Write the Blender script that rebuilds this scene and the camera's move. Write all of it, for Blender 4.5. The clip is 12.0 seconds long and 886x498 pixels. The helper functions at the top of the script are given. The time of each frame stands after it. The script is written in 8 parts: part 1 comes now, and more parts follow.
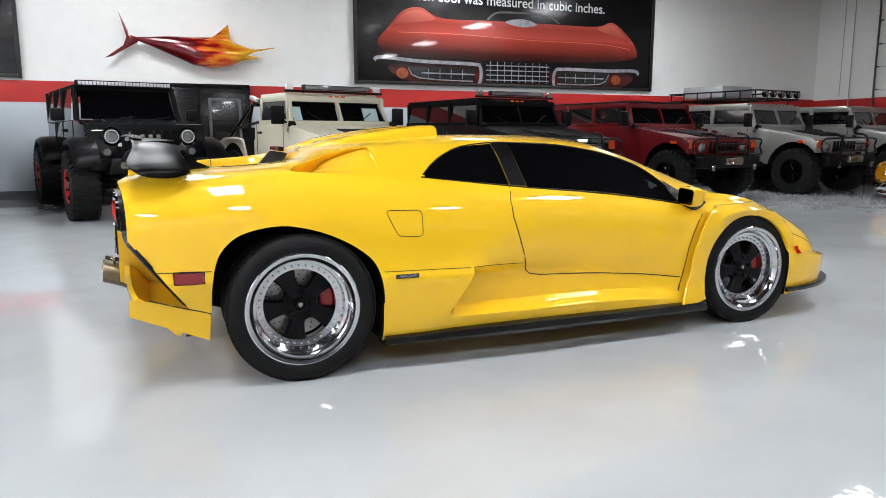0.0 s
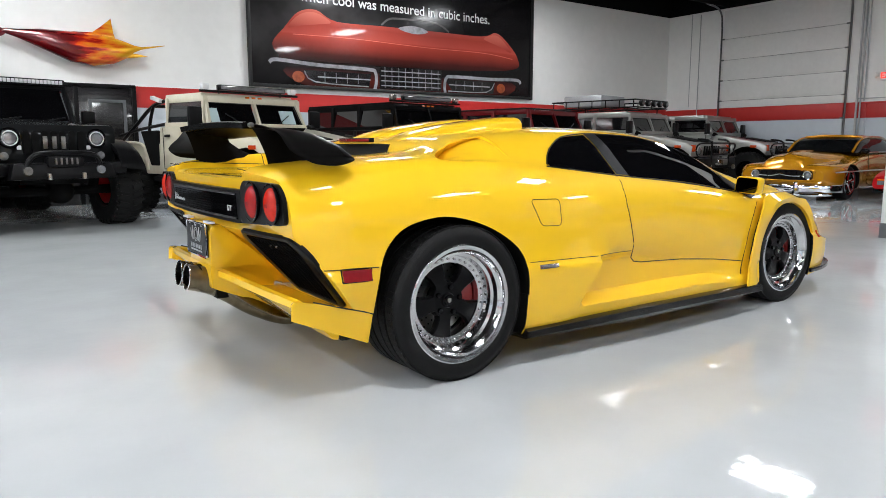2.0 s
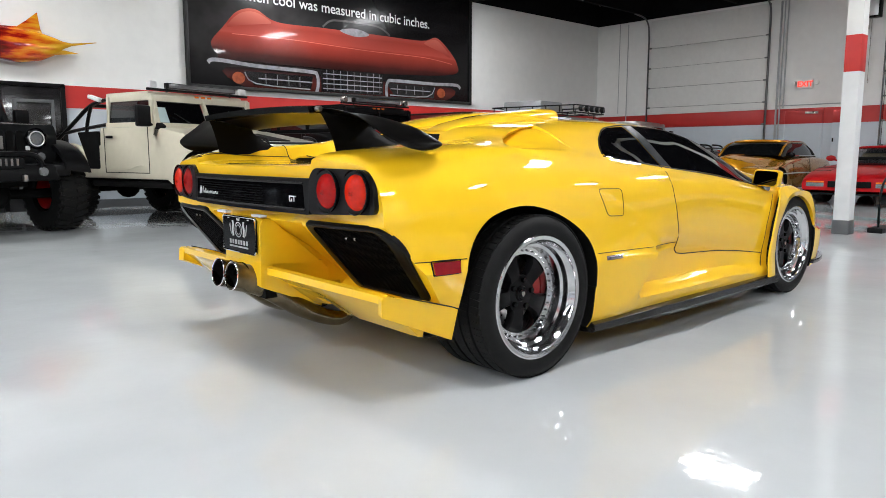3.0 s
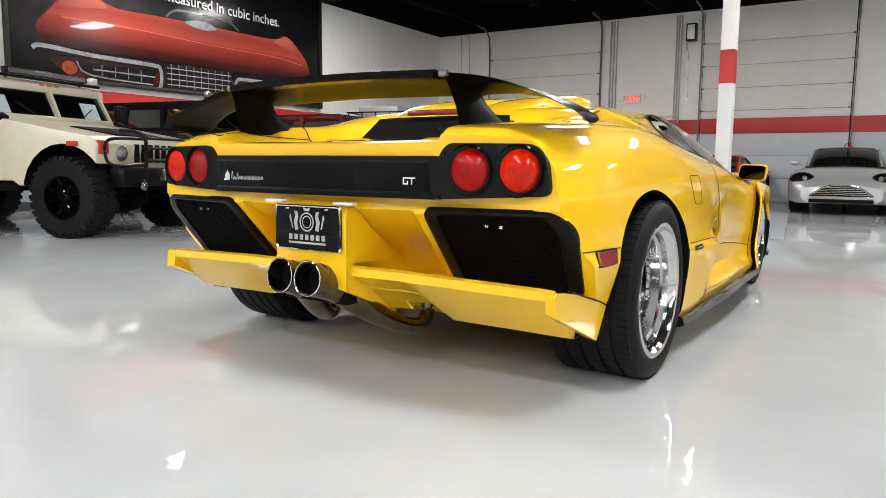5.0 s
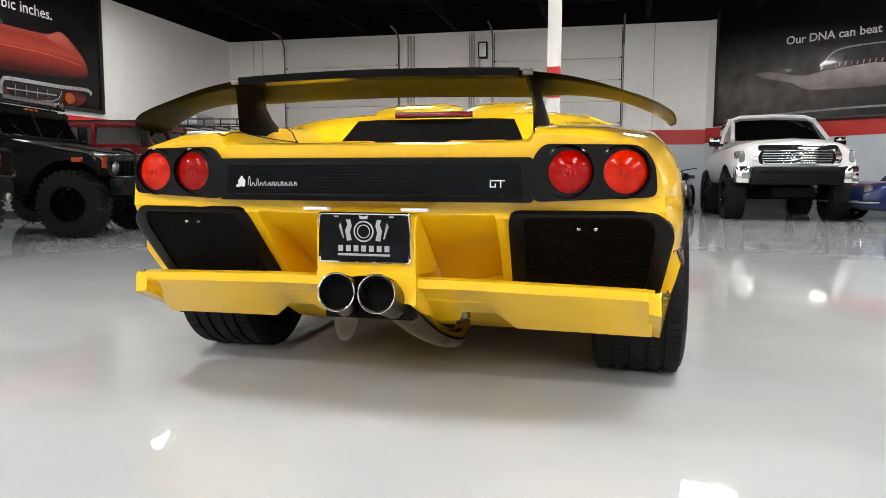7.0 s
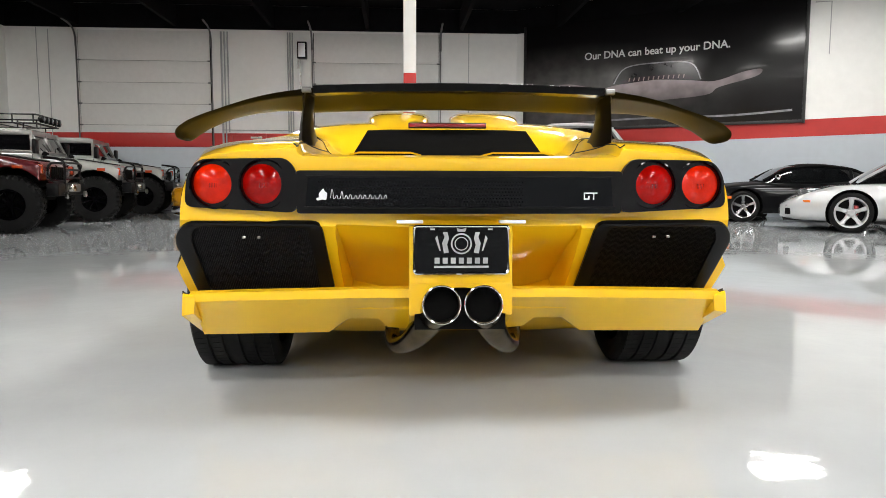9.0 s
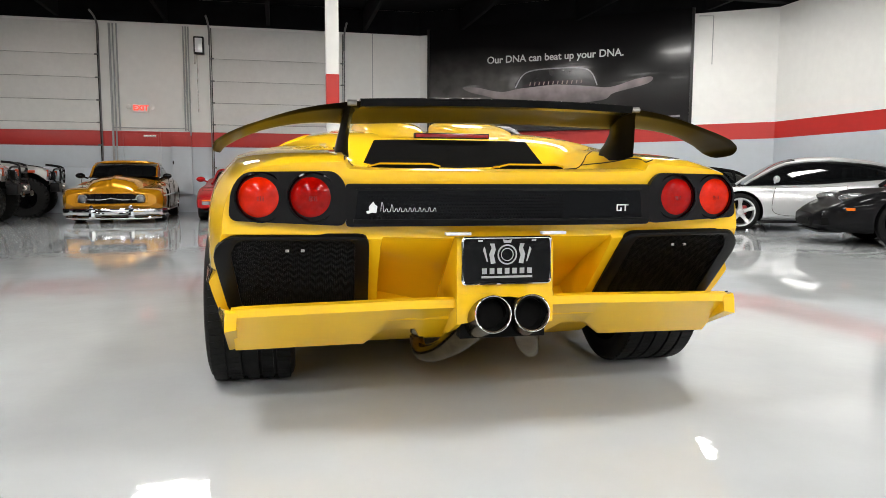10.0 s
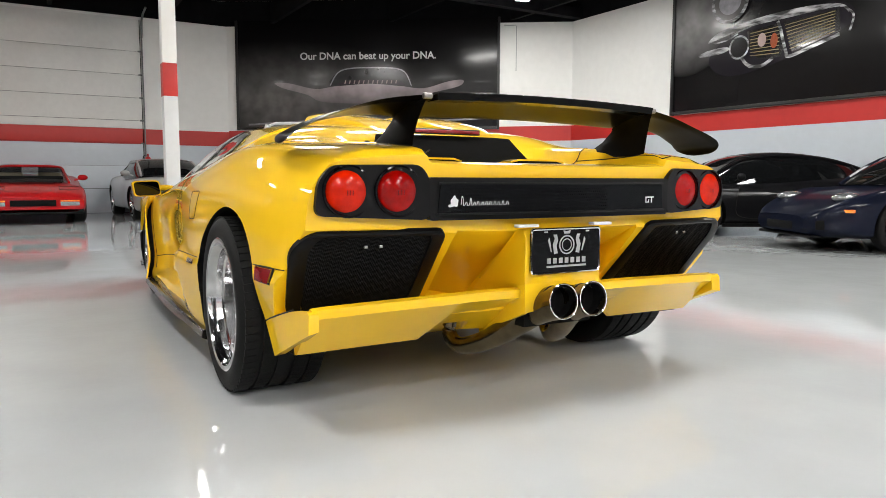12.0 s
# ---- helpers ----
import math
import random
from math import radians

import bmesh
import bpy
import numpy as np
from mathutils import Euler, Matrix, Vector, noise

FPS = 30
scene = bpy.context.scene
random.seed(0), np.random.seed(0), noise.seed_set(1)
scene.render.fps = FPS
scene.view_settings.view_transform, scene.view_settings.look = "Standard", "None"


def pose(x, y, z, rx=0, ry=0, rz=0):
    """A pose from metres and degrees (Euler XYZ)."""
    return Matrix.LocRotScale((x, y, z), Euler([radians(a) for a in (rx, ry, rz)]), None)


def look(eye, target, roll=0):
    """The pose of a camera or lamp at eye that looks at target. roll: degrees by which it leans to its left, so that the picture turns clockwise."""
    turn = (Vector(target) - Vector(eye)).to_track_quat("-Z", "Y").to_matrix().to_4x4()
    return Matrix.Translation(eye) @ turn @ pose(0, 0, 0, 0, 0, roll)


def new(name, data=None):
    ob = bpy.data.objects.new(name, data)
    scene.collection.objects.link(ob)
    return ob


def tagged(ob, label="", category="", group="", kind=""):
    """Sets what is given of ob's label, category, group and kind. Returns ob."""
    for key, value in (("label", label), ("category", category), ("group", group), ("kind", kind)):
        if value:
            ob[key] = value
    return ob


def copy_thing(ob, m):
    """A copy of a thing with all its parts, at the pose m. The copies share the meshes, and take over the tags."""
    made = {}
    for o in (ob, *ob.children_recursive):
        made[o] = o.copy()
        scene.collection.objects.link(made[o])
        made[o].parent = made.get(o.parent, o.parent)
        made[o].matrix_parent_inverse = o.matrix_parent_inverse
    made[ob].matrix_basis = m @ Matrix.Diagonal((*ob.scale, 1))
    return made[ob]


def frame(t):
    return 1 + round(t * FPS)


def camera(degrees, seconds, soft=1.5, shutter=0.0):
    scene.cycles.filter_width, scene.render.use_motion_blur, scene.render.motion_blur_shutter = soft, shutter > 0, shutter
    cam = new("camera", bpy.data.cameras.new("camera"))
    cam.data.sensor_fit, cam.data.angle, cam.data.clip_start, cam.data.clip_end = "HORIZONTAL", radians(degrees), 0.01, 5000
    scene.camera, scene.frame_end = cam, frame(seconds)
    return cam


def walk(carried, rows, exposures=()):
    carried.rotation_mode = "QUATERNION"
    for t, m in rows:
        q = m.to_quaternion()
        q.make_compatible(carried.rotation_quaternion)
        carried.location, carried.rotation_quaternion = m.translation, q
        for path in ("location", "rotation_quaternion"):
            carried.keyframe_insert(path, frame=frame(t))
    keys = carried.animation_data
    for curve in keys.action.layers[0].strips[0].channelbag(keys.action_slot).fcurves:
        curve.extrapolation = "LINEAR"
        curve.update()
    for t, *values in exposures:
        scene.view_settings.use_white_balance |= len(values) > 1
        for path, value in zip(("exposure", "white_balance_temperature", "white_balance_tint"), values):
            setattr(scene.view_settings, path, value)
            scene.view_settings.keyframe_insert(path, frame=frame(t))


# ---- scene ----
cam = camera(64.0, 12.0, soft=0.85)
PATH = [
    (0, (0.01, 0.257, 1.099), (0.751, 2.086, 0.78), -0.0),
    (0.5, (-0.318, 0.42, 1.075), (0.544, 2.198, 0.764), -0.0),
    (1, (-0.636, 0.579, 1.058), (0.322, 2.308, 0.752), -0.0),
    (1.5, (-0.906, 0.764, 1.033), (0.148, 2.438, 0.735), -0.1),
    (2, (-1.169, 0.994, 0.996), (-0.02, 2.606, 0.706), 0.0),
    (2.5, (-1.398, 1.249, 0.942), (-0.156, 2.792, 0.663), 0.0),
    (3, (-1.599, 1.509, 0.909), (-0.262, 2.973, 0.642), 0.0),
    (5, (-2.053, 2.625, 0.786), (-0.37, 3.68, 0.552), 0.6),
    (5.5, (-2.114, 2.87, 0.755), (-0.352, 3.79, 0.531), 0.5),
    (6, (-2.197, 3.113, 0.75), (-0.359, 3.872, 0.535), 0.5),
    (6.5, (-2.259, 3.368, 0.747), (-0.363, 3.973, 0.543), 0.3),
    (7, (-2.319, 3.59, 0.75), (-0.384, 4.053, 0.553), 0.2),
    (7.5, (-2.375, 3.844, 0.765), (-0.41, 4.161, 0.57), 0.4),
    (9.5, (-2.456, 4.818, 0.806), (-0.486, 4.535, 0.612), 0.1),
    (10, (-2.432, 5.089, 0.83), (-0.492, 4.644, 0.635), 0.2),
    (10.5, (-2.387, 5.33, 0.826), (-0.494, 4.714, 0.632), 0.2),
    (11, (-2.323, 5.575, 0.832), (-0.488, 4.803, 0.639), 0.3),
    (11.5, (-2.238, 5.803, 0.827), (-0.466, 4.897, 0.632), 0.2),
    (12, (-2.11, 5.993, 0.81), (-0.396, 4.98, 0.614), 0.2),
]
walk(cam, [(t, look(eye, target, roll)) for t, eye, target, roll in PATH], [(0, 0.08, 6350, 10), (3, 0.1, 6450, 10), (5, 0.2, 6800, 10), (12, 0.16, 6900, 10)])

# ---- light ----
LAMP_POWER = 56.5
world = bpy.data.worlds.new("hall_air")
world.use_nodes = True
world.node_tree.nodes["Background"].inputs[0].default_value = (0.9, 0.95, 1.0, 1)
world.node_tree.nodes["Background"].inputs[1].default_value = 0.02
scene.world = world

# ---- small mesh kit ----
V = Vector


def add_box(bm, c, s, bevel=0.0, m=None, taper=None):
    """A box of size s round c; taper = (sx, sy) scales its top."""
    made = bmesh.ops.create_cube(bm, size=1.0)["verts"]
    for v in made:
        top = v.co.z > 0
        v.co = V((v.co.x * s[0], v.co.y * s[1], v.co.z * s[2]))
        if taper and top:
            v.co.x *= taper[0]
            v.co.y *= taper[1]
    if bevel:
        edges = list({e for v in made for e in v.link_edges})
        out = bmesh.ops.bevel(bm, geom=edges, offset=bevel, segments=2, profile=0.6, affect="EDGES")
        made = list({v for f in out["faces"] for v in f.verts} | {v for v in made if v.is_valid})
    for v in made:
        v.co = (m @ v.co if m else v.co) + V(c)
    return made


def add_prism(bm, pts, axis, a, b, bevel=0.0):
    """A polygon extruded along an axis from a to b; pts are the other two coordinates in xyz order."""
    n = "xyz".index(axis)

    def at(p, d):
        q = list(p)
        q.insert(n, d)
        return bm.verts.new(q)
    lo, hi = [at(p, a) for p in pts], [at(p, b) for p in pts]
    faces = [bm.faces.new(lo), bm.faces.new(hi)]
    for i in range(len(pts)):
        j = (i + 1) % len(pts)
        faces.append(bm.faces.new((lo[i], lo[j], hi[j], hi[i])))
    bmesh.ops.recalc_face_normals(bm, faces=faces)
    if bevel:
        edges = list({e for f in faces for e in f.edges})
        bmesh.ops.bevel(bm, geom=edges, offset=bevel, segments=2, profile=0.6, affect="EDGES")
    return lo + hi


def add_loft(bm, rows, closed=False, caps=False):
    """A skin over rows of points; closed: each row is a ring."""
    vs = [[bm.verts.new(p) for p in row] for row in rows]
    faces = []
    for a, b in zip(vs, vs[1:]):
        n = len(a)
        for i in range(n if closed else n - 1):
            j = (i + 1) % n
            q = []
            for v in (a[i], a[j], b[j], b[i]):
                if not q or (v.co - q[-1].co).length > 1e-6:
                    q.append(v)
            if len(q) > 2:
                faces.append(bm.faces.new(q))
    if caps:
        faces.append(bm.faces.new(vs[0]))
        faces.append(bm.faces.new(vs[-1]))
    if closed:
        bmesh.ops.recalc_face_normals(bm, faces=faces)
    return vs


def add_lathe(bm, prof, c=(0, 0, 0), axis="y", seg=32, closed=False):
    """Turns (radius, along) pairs round an axis through c."""
    rows = []
    for k in range(seg):
        a = 2 * math.pi * k / seg
        ca, sa = math.cos(a), math.sin(a)
        row = []
        for r, h in prof:
            p = {"y": (r * ca, h, r * sa), "z": (r * ca, r * sa, h), "x": (h, r * ca, r * sa)}[axis]
            row.append(V(p) + V(c))
        rows.append(row)
    vs = [[bm.verts.new(p) for p in row] for row in rows]
    faces = []
    for k in range(seg):
        a, b = vs[k], vs[(k + 1) % seg]
        n = len(prof)
        for i in range(n if closed else n - 1):
            j = (i + 1) % n
            if prof[i][0] < 1e-6 and prof[j][0] < 1e-6:
                continue
            if prof[i][0] < 1e-6:
                faces.append(bm.faces.new((a[i], a[j], b[j])))
            elif prof[j][0] < 1e-6:
                faces.append(bm.faces.new((a[i], a[j], b[i])))
            else:
                faces.append(bm.faces.new((a[i], a[j], b[j], b[i])))
    bmesh.ops.remove_doubles(bm, verts=[v for row in vs for v in row], dist=1e-6)
    bmesh.ops.recalc_face_normals(bm, faces=[f for f in faces if f.is_valid])


def add_cyl(bm, a, b, r, r2=None, seg=16, caps=True):
    a, b = V(a), V(b)
    q = (b - a).to_track_quat("Z", "Y")
    r2 = r if r2 is None else r2
    rows = [[p + q @ V((rr * math.cos(t), rr * math.sin(t), 0)) for t in [2 * math.pi * k / seg for k in range(seg)]] for p, rr in ((a, r), (b, r2))]
    return add_loft(bm, rows, closed=True, caps=caps)


def smooth_line(pts, steps=6, closed=False):
    """A Catmull-Rom line through pts."""
    P = [V(p) for p in pts]
    n, out = len(P), []
    for i in range(n if closed else n - 1):
        p0 = P[(i - 1) % n] if closed or i else P[0]
        p1, p2 = P[i], P[(i + 1) % n]
        p3 = P[(i + 2) % n] if closed or i + 2 < n else P[-1]
        for k in range(steps):
            t = k / steps
            out.append(0.5 * (2 * p1 + (p2 - p0) * t + (2 * p0 - 5 * p1 + 4 * p2 - p3) * t * t + (3 * p1 - p0 - 3 * p2 + p3) * t ** 3))
    if not closed:
        out.append(P[-1])
    return out


def add_tube(bm, pts, r, seg=8, closed=False):
    """A round bar along pts."""
    pts = [V(p) for p in pts]
    rows, up = [], V((0, 0, 1))
    n = len(pts)
    for i, p in enumerate(pts):
        d = (pts[(i + 1) % n] - pts[i - 1]) if closed else (pts[min(i + 1, n - 1)] - pts[max(i - 1, 0)])
        d.normalize()
        side = d.cross(up)
        if side.length < 1e-3:
            side = d.cross(V((1, 0, 0)))
        side.normalize()
        over = side.cross(d)
        rows.append([p + r * (math.cos(a) * side + math.sin(a) * over) for a in [2 * math.pi * k / seg for k in range(seg)]])
    if closed:
        rows.append(rows[0])
    add_loft(bm, rows, closed=True, caps=not closed)


def add_ball(bm, c, r, seg=16, squash=(1, 1, 1)):
    made = bmesh.ops.create_uvsphere(bm, u_segments=seg, v_segments=seg // 2, radius=r)["verts"]
    for v in made:
        v.co = V((v.co.x * squash[0], v.co.y * squash[1], v.co.z * squash[2])) + V(c)


def rounded(pts, r, steps=4):
    """A 2D outline with its corners rounded by r."""
    out, n = [], len(pts)
    for i in range(n):
        p, a, b = V(pts[i]), V(pts[i - 1]), V(pts[(i + 1) % n])
        da, db = (a - p), (b - p)
        k = min(r, 0.45 * da.length, 0.45 * db.length)
        s, e = p + da.normalized() * k, p + db.normalized() * k
        for j in range(steps + 1):
            t = j / steps
            out.append(tuple((1 - t) ** 2 * s + 2 * t * (1 - t) * p + t * t * e))
    return out


def mesh_of(name, bm, mats, sharp=35):
    me = bpy.data.meshes.new(name)
    bm.to_mesh(me)
    bm.free()
    for m in mats if isinstance(mats, (list, tuple)) else [mats]:
        me.materials.append(m)
    me.shade_smooth()
    me.set_sharp_from_angle(angle=radians(sharp))
    return me


def part(name, bm, material, parent, label="", sharp=35):
    """One mesh object under a thing or a part."""
    ob = new(name, mesh_of(name, bm, material, sharp))
    # thing > part > sub-part, no deeper
    while parent is not None and parent.parent is not None and parent.parent.parent is not None and parent.location.length == 0:
        parent = parent.parent
    ob.parent = parent
    if parent is not None and parent.type == "MESH":
        ob.matrix_parent_inverse = Matrix.Identity(4)
    if label:
        tagged(ob, label)
    return ob


def thing(name, at, label, category, group="", kind=""):
    ob = new(name)
    ob.matrix_basis = at
    ob.empty_display_size = 0.2
    return tagged(ob, label, category, group, kind)


def solid(name, bm, material, label="", category="", group="", kind="", sharp=35):
    """A thing or a piece of the setting that is one mesh."""
    return tagged(part(name, bm, material, None, sharp=sharp), label, category, group, kind)


def carve(me, cutters):
    """The mesh me less the meshes in cutters, whose materials line the cuts."""
    ob = new("carved", me)
    tools = []
    for c in cutters:
        t = new("tool", c)
        mod = ob.modifiers.new("cut", "BOOLEAN")
        mod.operation, mod.object, mod.solver, mod.material_mode = "DIFFERENCE", t, "EXACT", "TRANSFER"
        tools.append(t)
    bpy.context.view_layer.update()
    deps = bpy.context.evaluated_depsgraph_get()
    out = bpy.data.meshes.new_from_object(ob.evaluated_get(deps))
    for o in [ob] + tools:
        bpy.data.objects.remove(o)
    out.shade_smooth()
    out.set_sharp_from_angle(angle=radians(35))
    return out


def pchip(xs, ys, x):
    """Monotone cubic through (xs, ys), at x."""
    xs, ys, x = np.asarray(xs, float), np.asarray(ys, float), np.asarray(x, float)
    h, d = np.diff(xs), np.diff(ys) / np.diff(xs)
    m = np.zeros(len(xs))
    for i in range(1, len(xs) - 1):
        if d[i - 1] * d[i] > 0:
            w1, w2 = 2 * h[i] + h[i - 1], h[i] + 2 * h[i - 1]
            m[i] = (w1 + w2) / (w1 / d[i - 1] + w2 / d[i])
    m[0], m[-1] = d[0], d[-1]
    k = np.clip(np.searchsorted(xs, x) - 1, 0, len(xs) - 2)
    t = (x - xs[k]) / h[k]
    return (2 * t ** 3 - 3 * t ** 2 + 1) * ys[k] + (t ** 3 - 2 * t ** 2 + t) * h[k] * m[k] + (3 * t ** 2 - 2 * t ** 3) * ys[k + 1] + (t ** 3 - t ** 2) * h[k] * m[k + 1]


# ---- materials ----
def mat(name, color, rough=0.5, metal=0.0, coat=0.0, spec=0.5, grain=0.0, scale=30.0, bump=0.0, bump_scale=200.0, rough_var=0.0, wear=None, glow=0.0):
    m = bpy.data.materials.new(name)
    m.use_nodes = True
    nt = m.node_tree
    b = nt.nodes["Principled BSDF"]
    b.inputs["Base Color"].default_value = (*color, 1)
    b.inputs["Roughness"].default_value = rough
    b.inputs["Metallic"].default_value = metal
    b.inputs["Coat Weight"].default_value = coat
    b.inputs["Coat Roughness"].default_value = 0.03
    b.inputs["Specular IOR Level"].default_value = spec
    co = nt.nodes.new("ShaderNodeTexCoord")
    if grain:
        big, small = nt.nodes.new("ShaderNodeTexNoise"), nt.nodes.new("ShaderNodeTexNoise")
        big.inputs["Scale"].default_value, small.inputs["Scale"].default_value = scale / 12, scale
        big.inputs["Detail"].default_value = small.inputs["Detail"].default_value = 4
        mixed = nt.nodes.new("ShaderNodeMath")
        mixed.operation = "ADD"
        ramp = nt.nodes.new("ShaderNodeMapRange")
        ramp.inputs["From Min"].default_value, ramp.inputs["From Max"].default_value = 0.7, 1.3
        ramp.inputs["To Min"].default_value, ramp.inputs["To Max"].default_value = 1 - grain, 1 + grain
        tint = nt.nodes.new("ShaderNodeVectorMath")
        tint.operation = "SCALE"
        tint.inputs[0].default_value = color
        for n in (big, small):
            nt.links.new(co.outputs["Object"], n.inputs["Vector"])
        nt.links.new(big.outputs["Fac"], mixed.inputs[0])
        nt.links.new(small.outputs["Fac"], mixed.inputs[1])
        nt.links.new(mixed.outputs[0], ramp.inputs["Value"])
        nt.links.new(ramp.outputs[0], tint.inputs["Scale"])
        nt.links.new(tint.outputs[0], b.inputs["Base Color"])
        if rough_var:
            r2 = nt.nodes.new("ShaderNodeMapRange")
            r2.inputs["From Min"].default_value, r2.inputs["From Max"].default_value = 0.35, 0.65
            r2.inputs["To Min"].default_value, r2.inputs["To Max"].default_value = max(0.02, rough - rough_var), rough + rough_var
            nt.links.new(big.outputs["Fac"], r2.inputs["Value"])
            nt.links.new(r2.outputs[0], b.inputs["Roughness"])
    if bump:
        n = nt.nodes.new("ShaderNodeTexNoise")
        n.inputs["Scale"].default_value = bump_scale
        n.inputs["Detail"].default_value = 3
        bp = nt.nodes.new("ShaderNodeBump")
        bp.inputs["Strength"].default_value = bump
        bp.inputs["Distance"].default_value = 0.01
        nt.links.new(co.outputs["Object"], n.inputs["Vector"])
        nt.links.new(n.outputs["Fac"], bp.inputs["Height"])
        nt.links.new(bp.outputs[0], b.inputs["Normal"])
    if glow:
        b.inputs["Emission Color"].default_value = (*color, 1)
        b.inputs["Emission Strength"].default_value = glow
    return m


def paint(name, color, flake=0.0, rough=0.3, coat=None):
    """Lacquered car paint: colour under a clear coat with a faint orange peel."""
    dark = max(color) < 0.05
    m = mat(name, color, rough=rough if flake else 0.5, metal=flake, coat=coat or (0.22 if dark else 1.0), spec=0.5 if flake else 0.03 if dark else 0.12, grain=0.015, scale=20, bump=0.003, bump_scale=40)
    return m


def glass(name, tint, alpha):
    """Thin tinted pane: gloss over a part see-through tint."""
    m = bpy.data.materials.new(name)
    m.use_nodes = True
    nt = m.node_tree
    b = nt.nodes["Principled BSDF"]
    b.inputs["Base Color"].default_value = (*tint, 1)
    b.inputs["Roughness"].default_value = 0.02
    b.inputs["Alpha"].default_value = alpha
    b.inputs["Specular IOR Level"].default_value = 0.4
    return m


YELLOW = paint("yellow_lacquer", (0.88, 0.525, 0.012), rough=0.25)
BLACK_SATIN = mat("black_satin_plastic", (0.0035, 0.0035, 0.004), 0.36, spec=0.15, grain=0.2, scale=80, bump=0.05, bump_scale=600)
BLACK_GLOSS = mat("black_gloss", (0.002, 0.002, 0.0025), 0.06, spec=0.14, grain=0.1)
BLACK_MATT = mat("black_matt", (0.004, 0.004, 0.004), 0.85, spec=0.12, grain=0.3, scale=40, bump=0.1, bump_scale=300)
CARBON = mat("dark_carbon_fibre", (0.009, 0.008, 0.007), 0.2, coat=0.5, spec=0.3, grain=0.35, scale=300)
RUBBER = mat("tyre_rubber", (0.006, 0.006, 0.006), 0.6, spec=0.18, grain=0.25, scale=25, bump=0.15, bump_scale=250, rough_var=0.08)
POLISHED = mat("polished_aluminium", (0.60, 0.60, 0.61), 0.12, metal=1.0, grain=0.05, scale=40, bump=0.02, bump_scale=120)
CHROME = mat("chrome", (0.9, 0.9, 0.9), 0.05, metal=1.0)
STEEL = mat("worn_steel", (0.42, 0.40, 0.37), 0.28, metal=1.0, grain=0.2, scale=50, rough_var=0.08)
FLAP = mat("black_lacquered_flap", (0.002, 0.002, 0.002), 0.2, spec=0.1)
DISC = mat("brake_disc_steel", (0.30, 0.29, 0.28), 0.35, metal=1.0, grain=0.2, scale=50)
EXHAUST = mat("heat_tinted_steel", (0.15, 0.12, 0.075), 0.26, metal=1.0, grain=0.3, scale=25, rough_var=0.1)
LENS_RED = mat("red_lamp_lens", (0.25, 0.0015, 0.0006), 0.4, spec=0.0, coat=0.45, grain=0.3, scale=30)
LENS_ORANGE = mat("orange_red_lamp_lens", (0.50, 0.012, 0.001), 0.4, spec=0.0, coat=0.45, grain=0.3, scale=30)
LENS_DARK = mat("dark_red_lens_edge_and_rib", (0.035, 0.001, 0.001), 0.2, spec=0.2, coat=0.6)
LENS_CLEAR = mat("clear_lamp_lens", (0.26, 0.27, 0.28), 0.08, metal=0.6, coat=1.0, grain=0.3, scale=40)
MARKER_AMBER = mat("orange_marker_lens", (0.42, 0.045, 0.008), 0.2, coat=0.6)
AMBER = mat("amber_lens", (0.8, 0.16, 0.01), 0.1, coat=1.0)
MARKER_RED = mat("side_marker_red", (0.20, 0.007, 0.010), 0.2, coat=0.3, grain=0.15, scale=60)
CALIPER_RED = mat("red_caliper", (0.26, 0.006, 0.006), 0.35, coat=0.3)
CALIPER_YELLOW = mat("yellow_caliper", (0.8, 0.5, 0.02), 0.3, coat=0.5)
TINT = mat("dark_tinted_glass", (0.0025, 0.0025, 0.003), 0.02, coat=0.2)
PANE = glass("clear_pane", (0.012, 0.014, 0.015), 0.5)
PANE_DARK = glass("smoked_pane", (0.005, 0.0055, 0.006), 0.965)
SILVER_WHEEL = mat("silver_wheel_paint", (0.58, 0.58, 0.59), 0.32, metal=0.5, coat=0.4, grain=0.05)
WHITE_MARK = mat("silver_white_print", (0.75, 0.75, 0.76), 0.3, metal=0.3)
PLATE_INK = mat("silver_plate_print", (0.36, 0.36, 0.37), 0.4, metal=0.2)
DARK_MIRROR = mat("dark_mirror_glass", (0.05, 0.05, 0.055), 0.03, metal=1.0)
GREY_PRINT = mat("grey_print", (0.12, 0.12, 0.12), 0.5)
BLACK_WING = mat("satin_black_wing", (0.004, 0.0037, 0.0035), 0.32, spec=0.035, coat=0.0, grain=0.15, scale=60)

# ---- the hall ----
WX, NY, SY, BX, CEIL = 16.2, 14.25, -5.5, -13.0, 4.56
Z1, Z2 = 1.61, 1.97     # lower and upper edge of the red band
LOW = mat("pale_blue_grey_wall_paint", (0.54, 0.59, 0.64), 0.5, grain=0.03, scale=8, bump=0.04, bump_scale=60)
RED = mat("red_band_paint", (0.50, 0.022, 0.018), 0.45, grain=0.05, scale=8, bump=0.04, bump_scale=60)
WHITE = mat("white_wall_paint", (0.85, 0.85, 0.825), 0.55, grain=0.03, scale=6, bump=0.05, bump_scale=70)
DOORW = mat("white_door_paint", (0.74, 0.74, 0.715), 0.45, grain=0.04, scale=10)
CEILING = mat("black_ceiling", (0.006, 0.006, 0.007), 0.9, spec=0.1, grain=0.4, scale=4)
GREY_BASE = mat("dark_grey_base_paint", (0.10, 0.105, 0.11), 0.5, grain=0.1, scale=10)


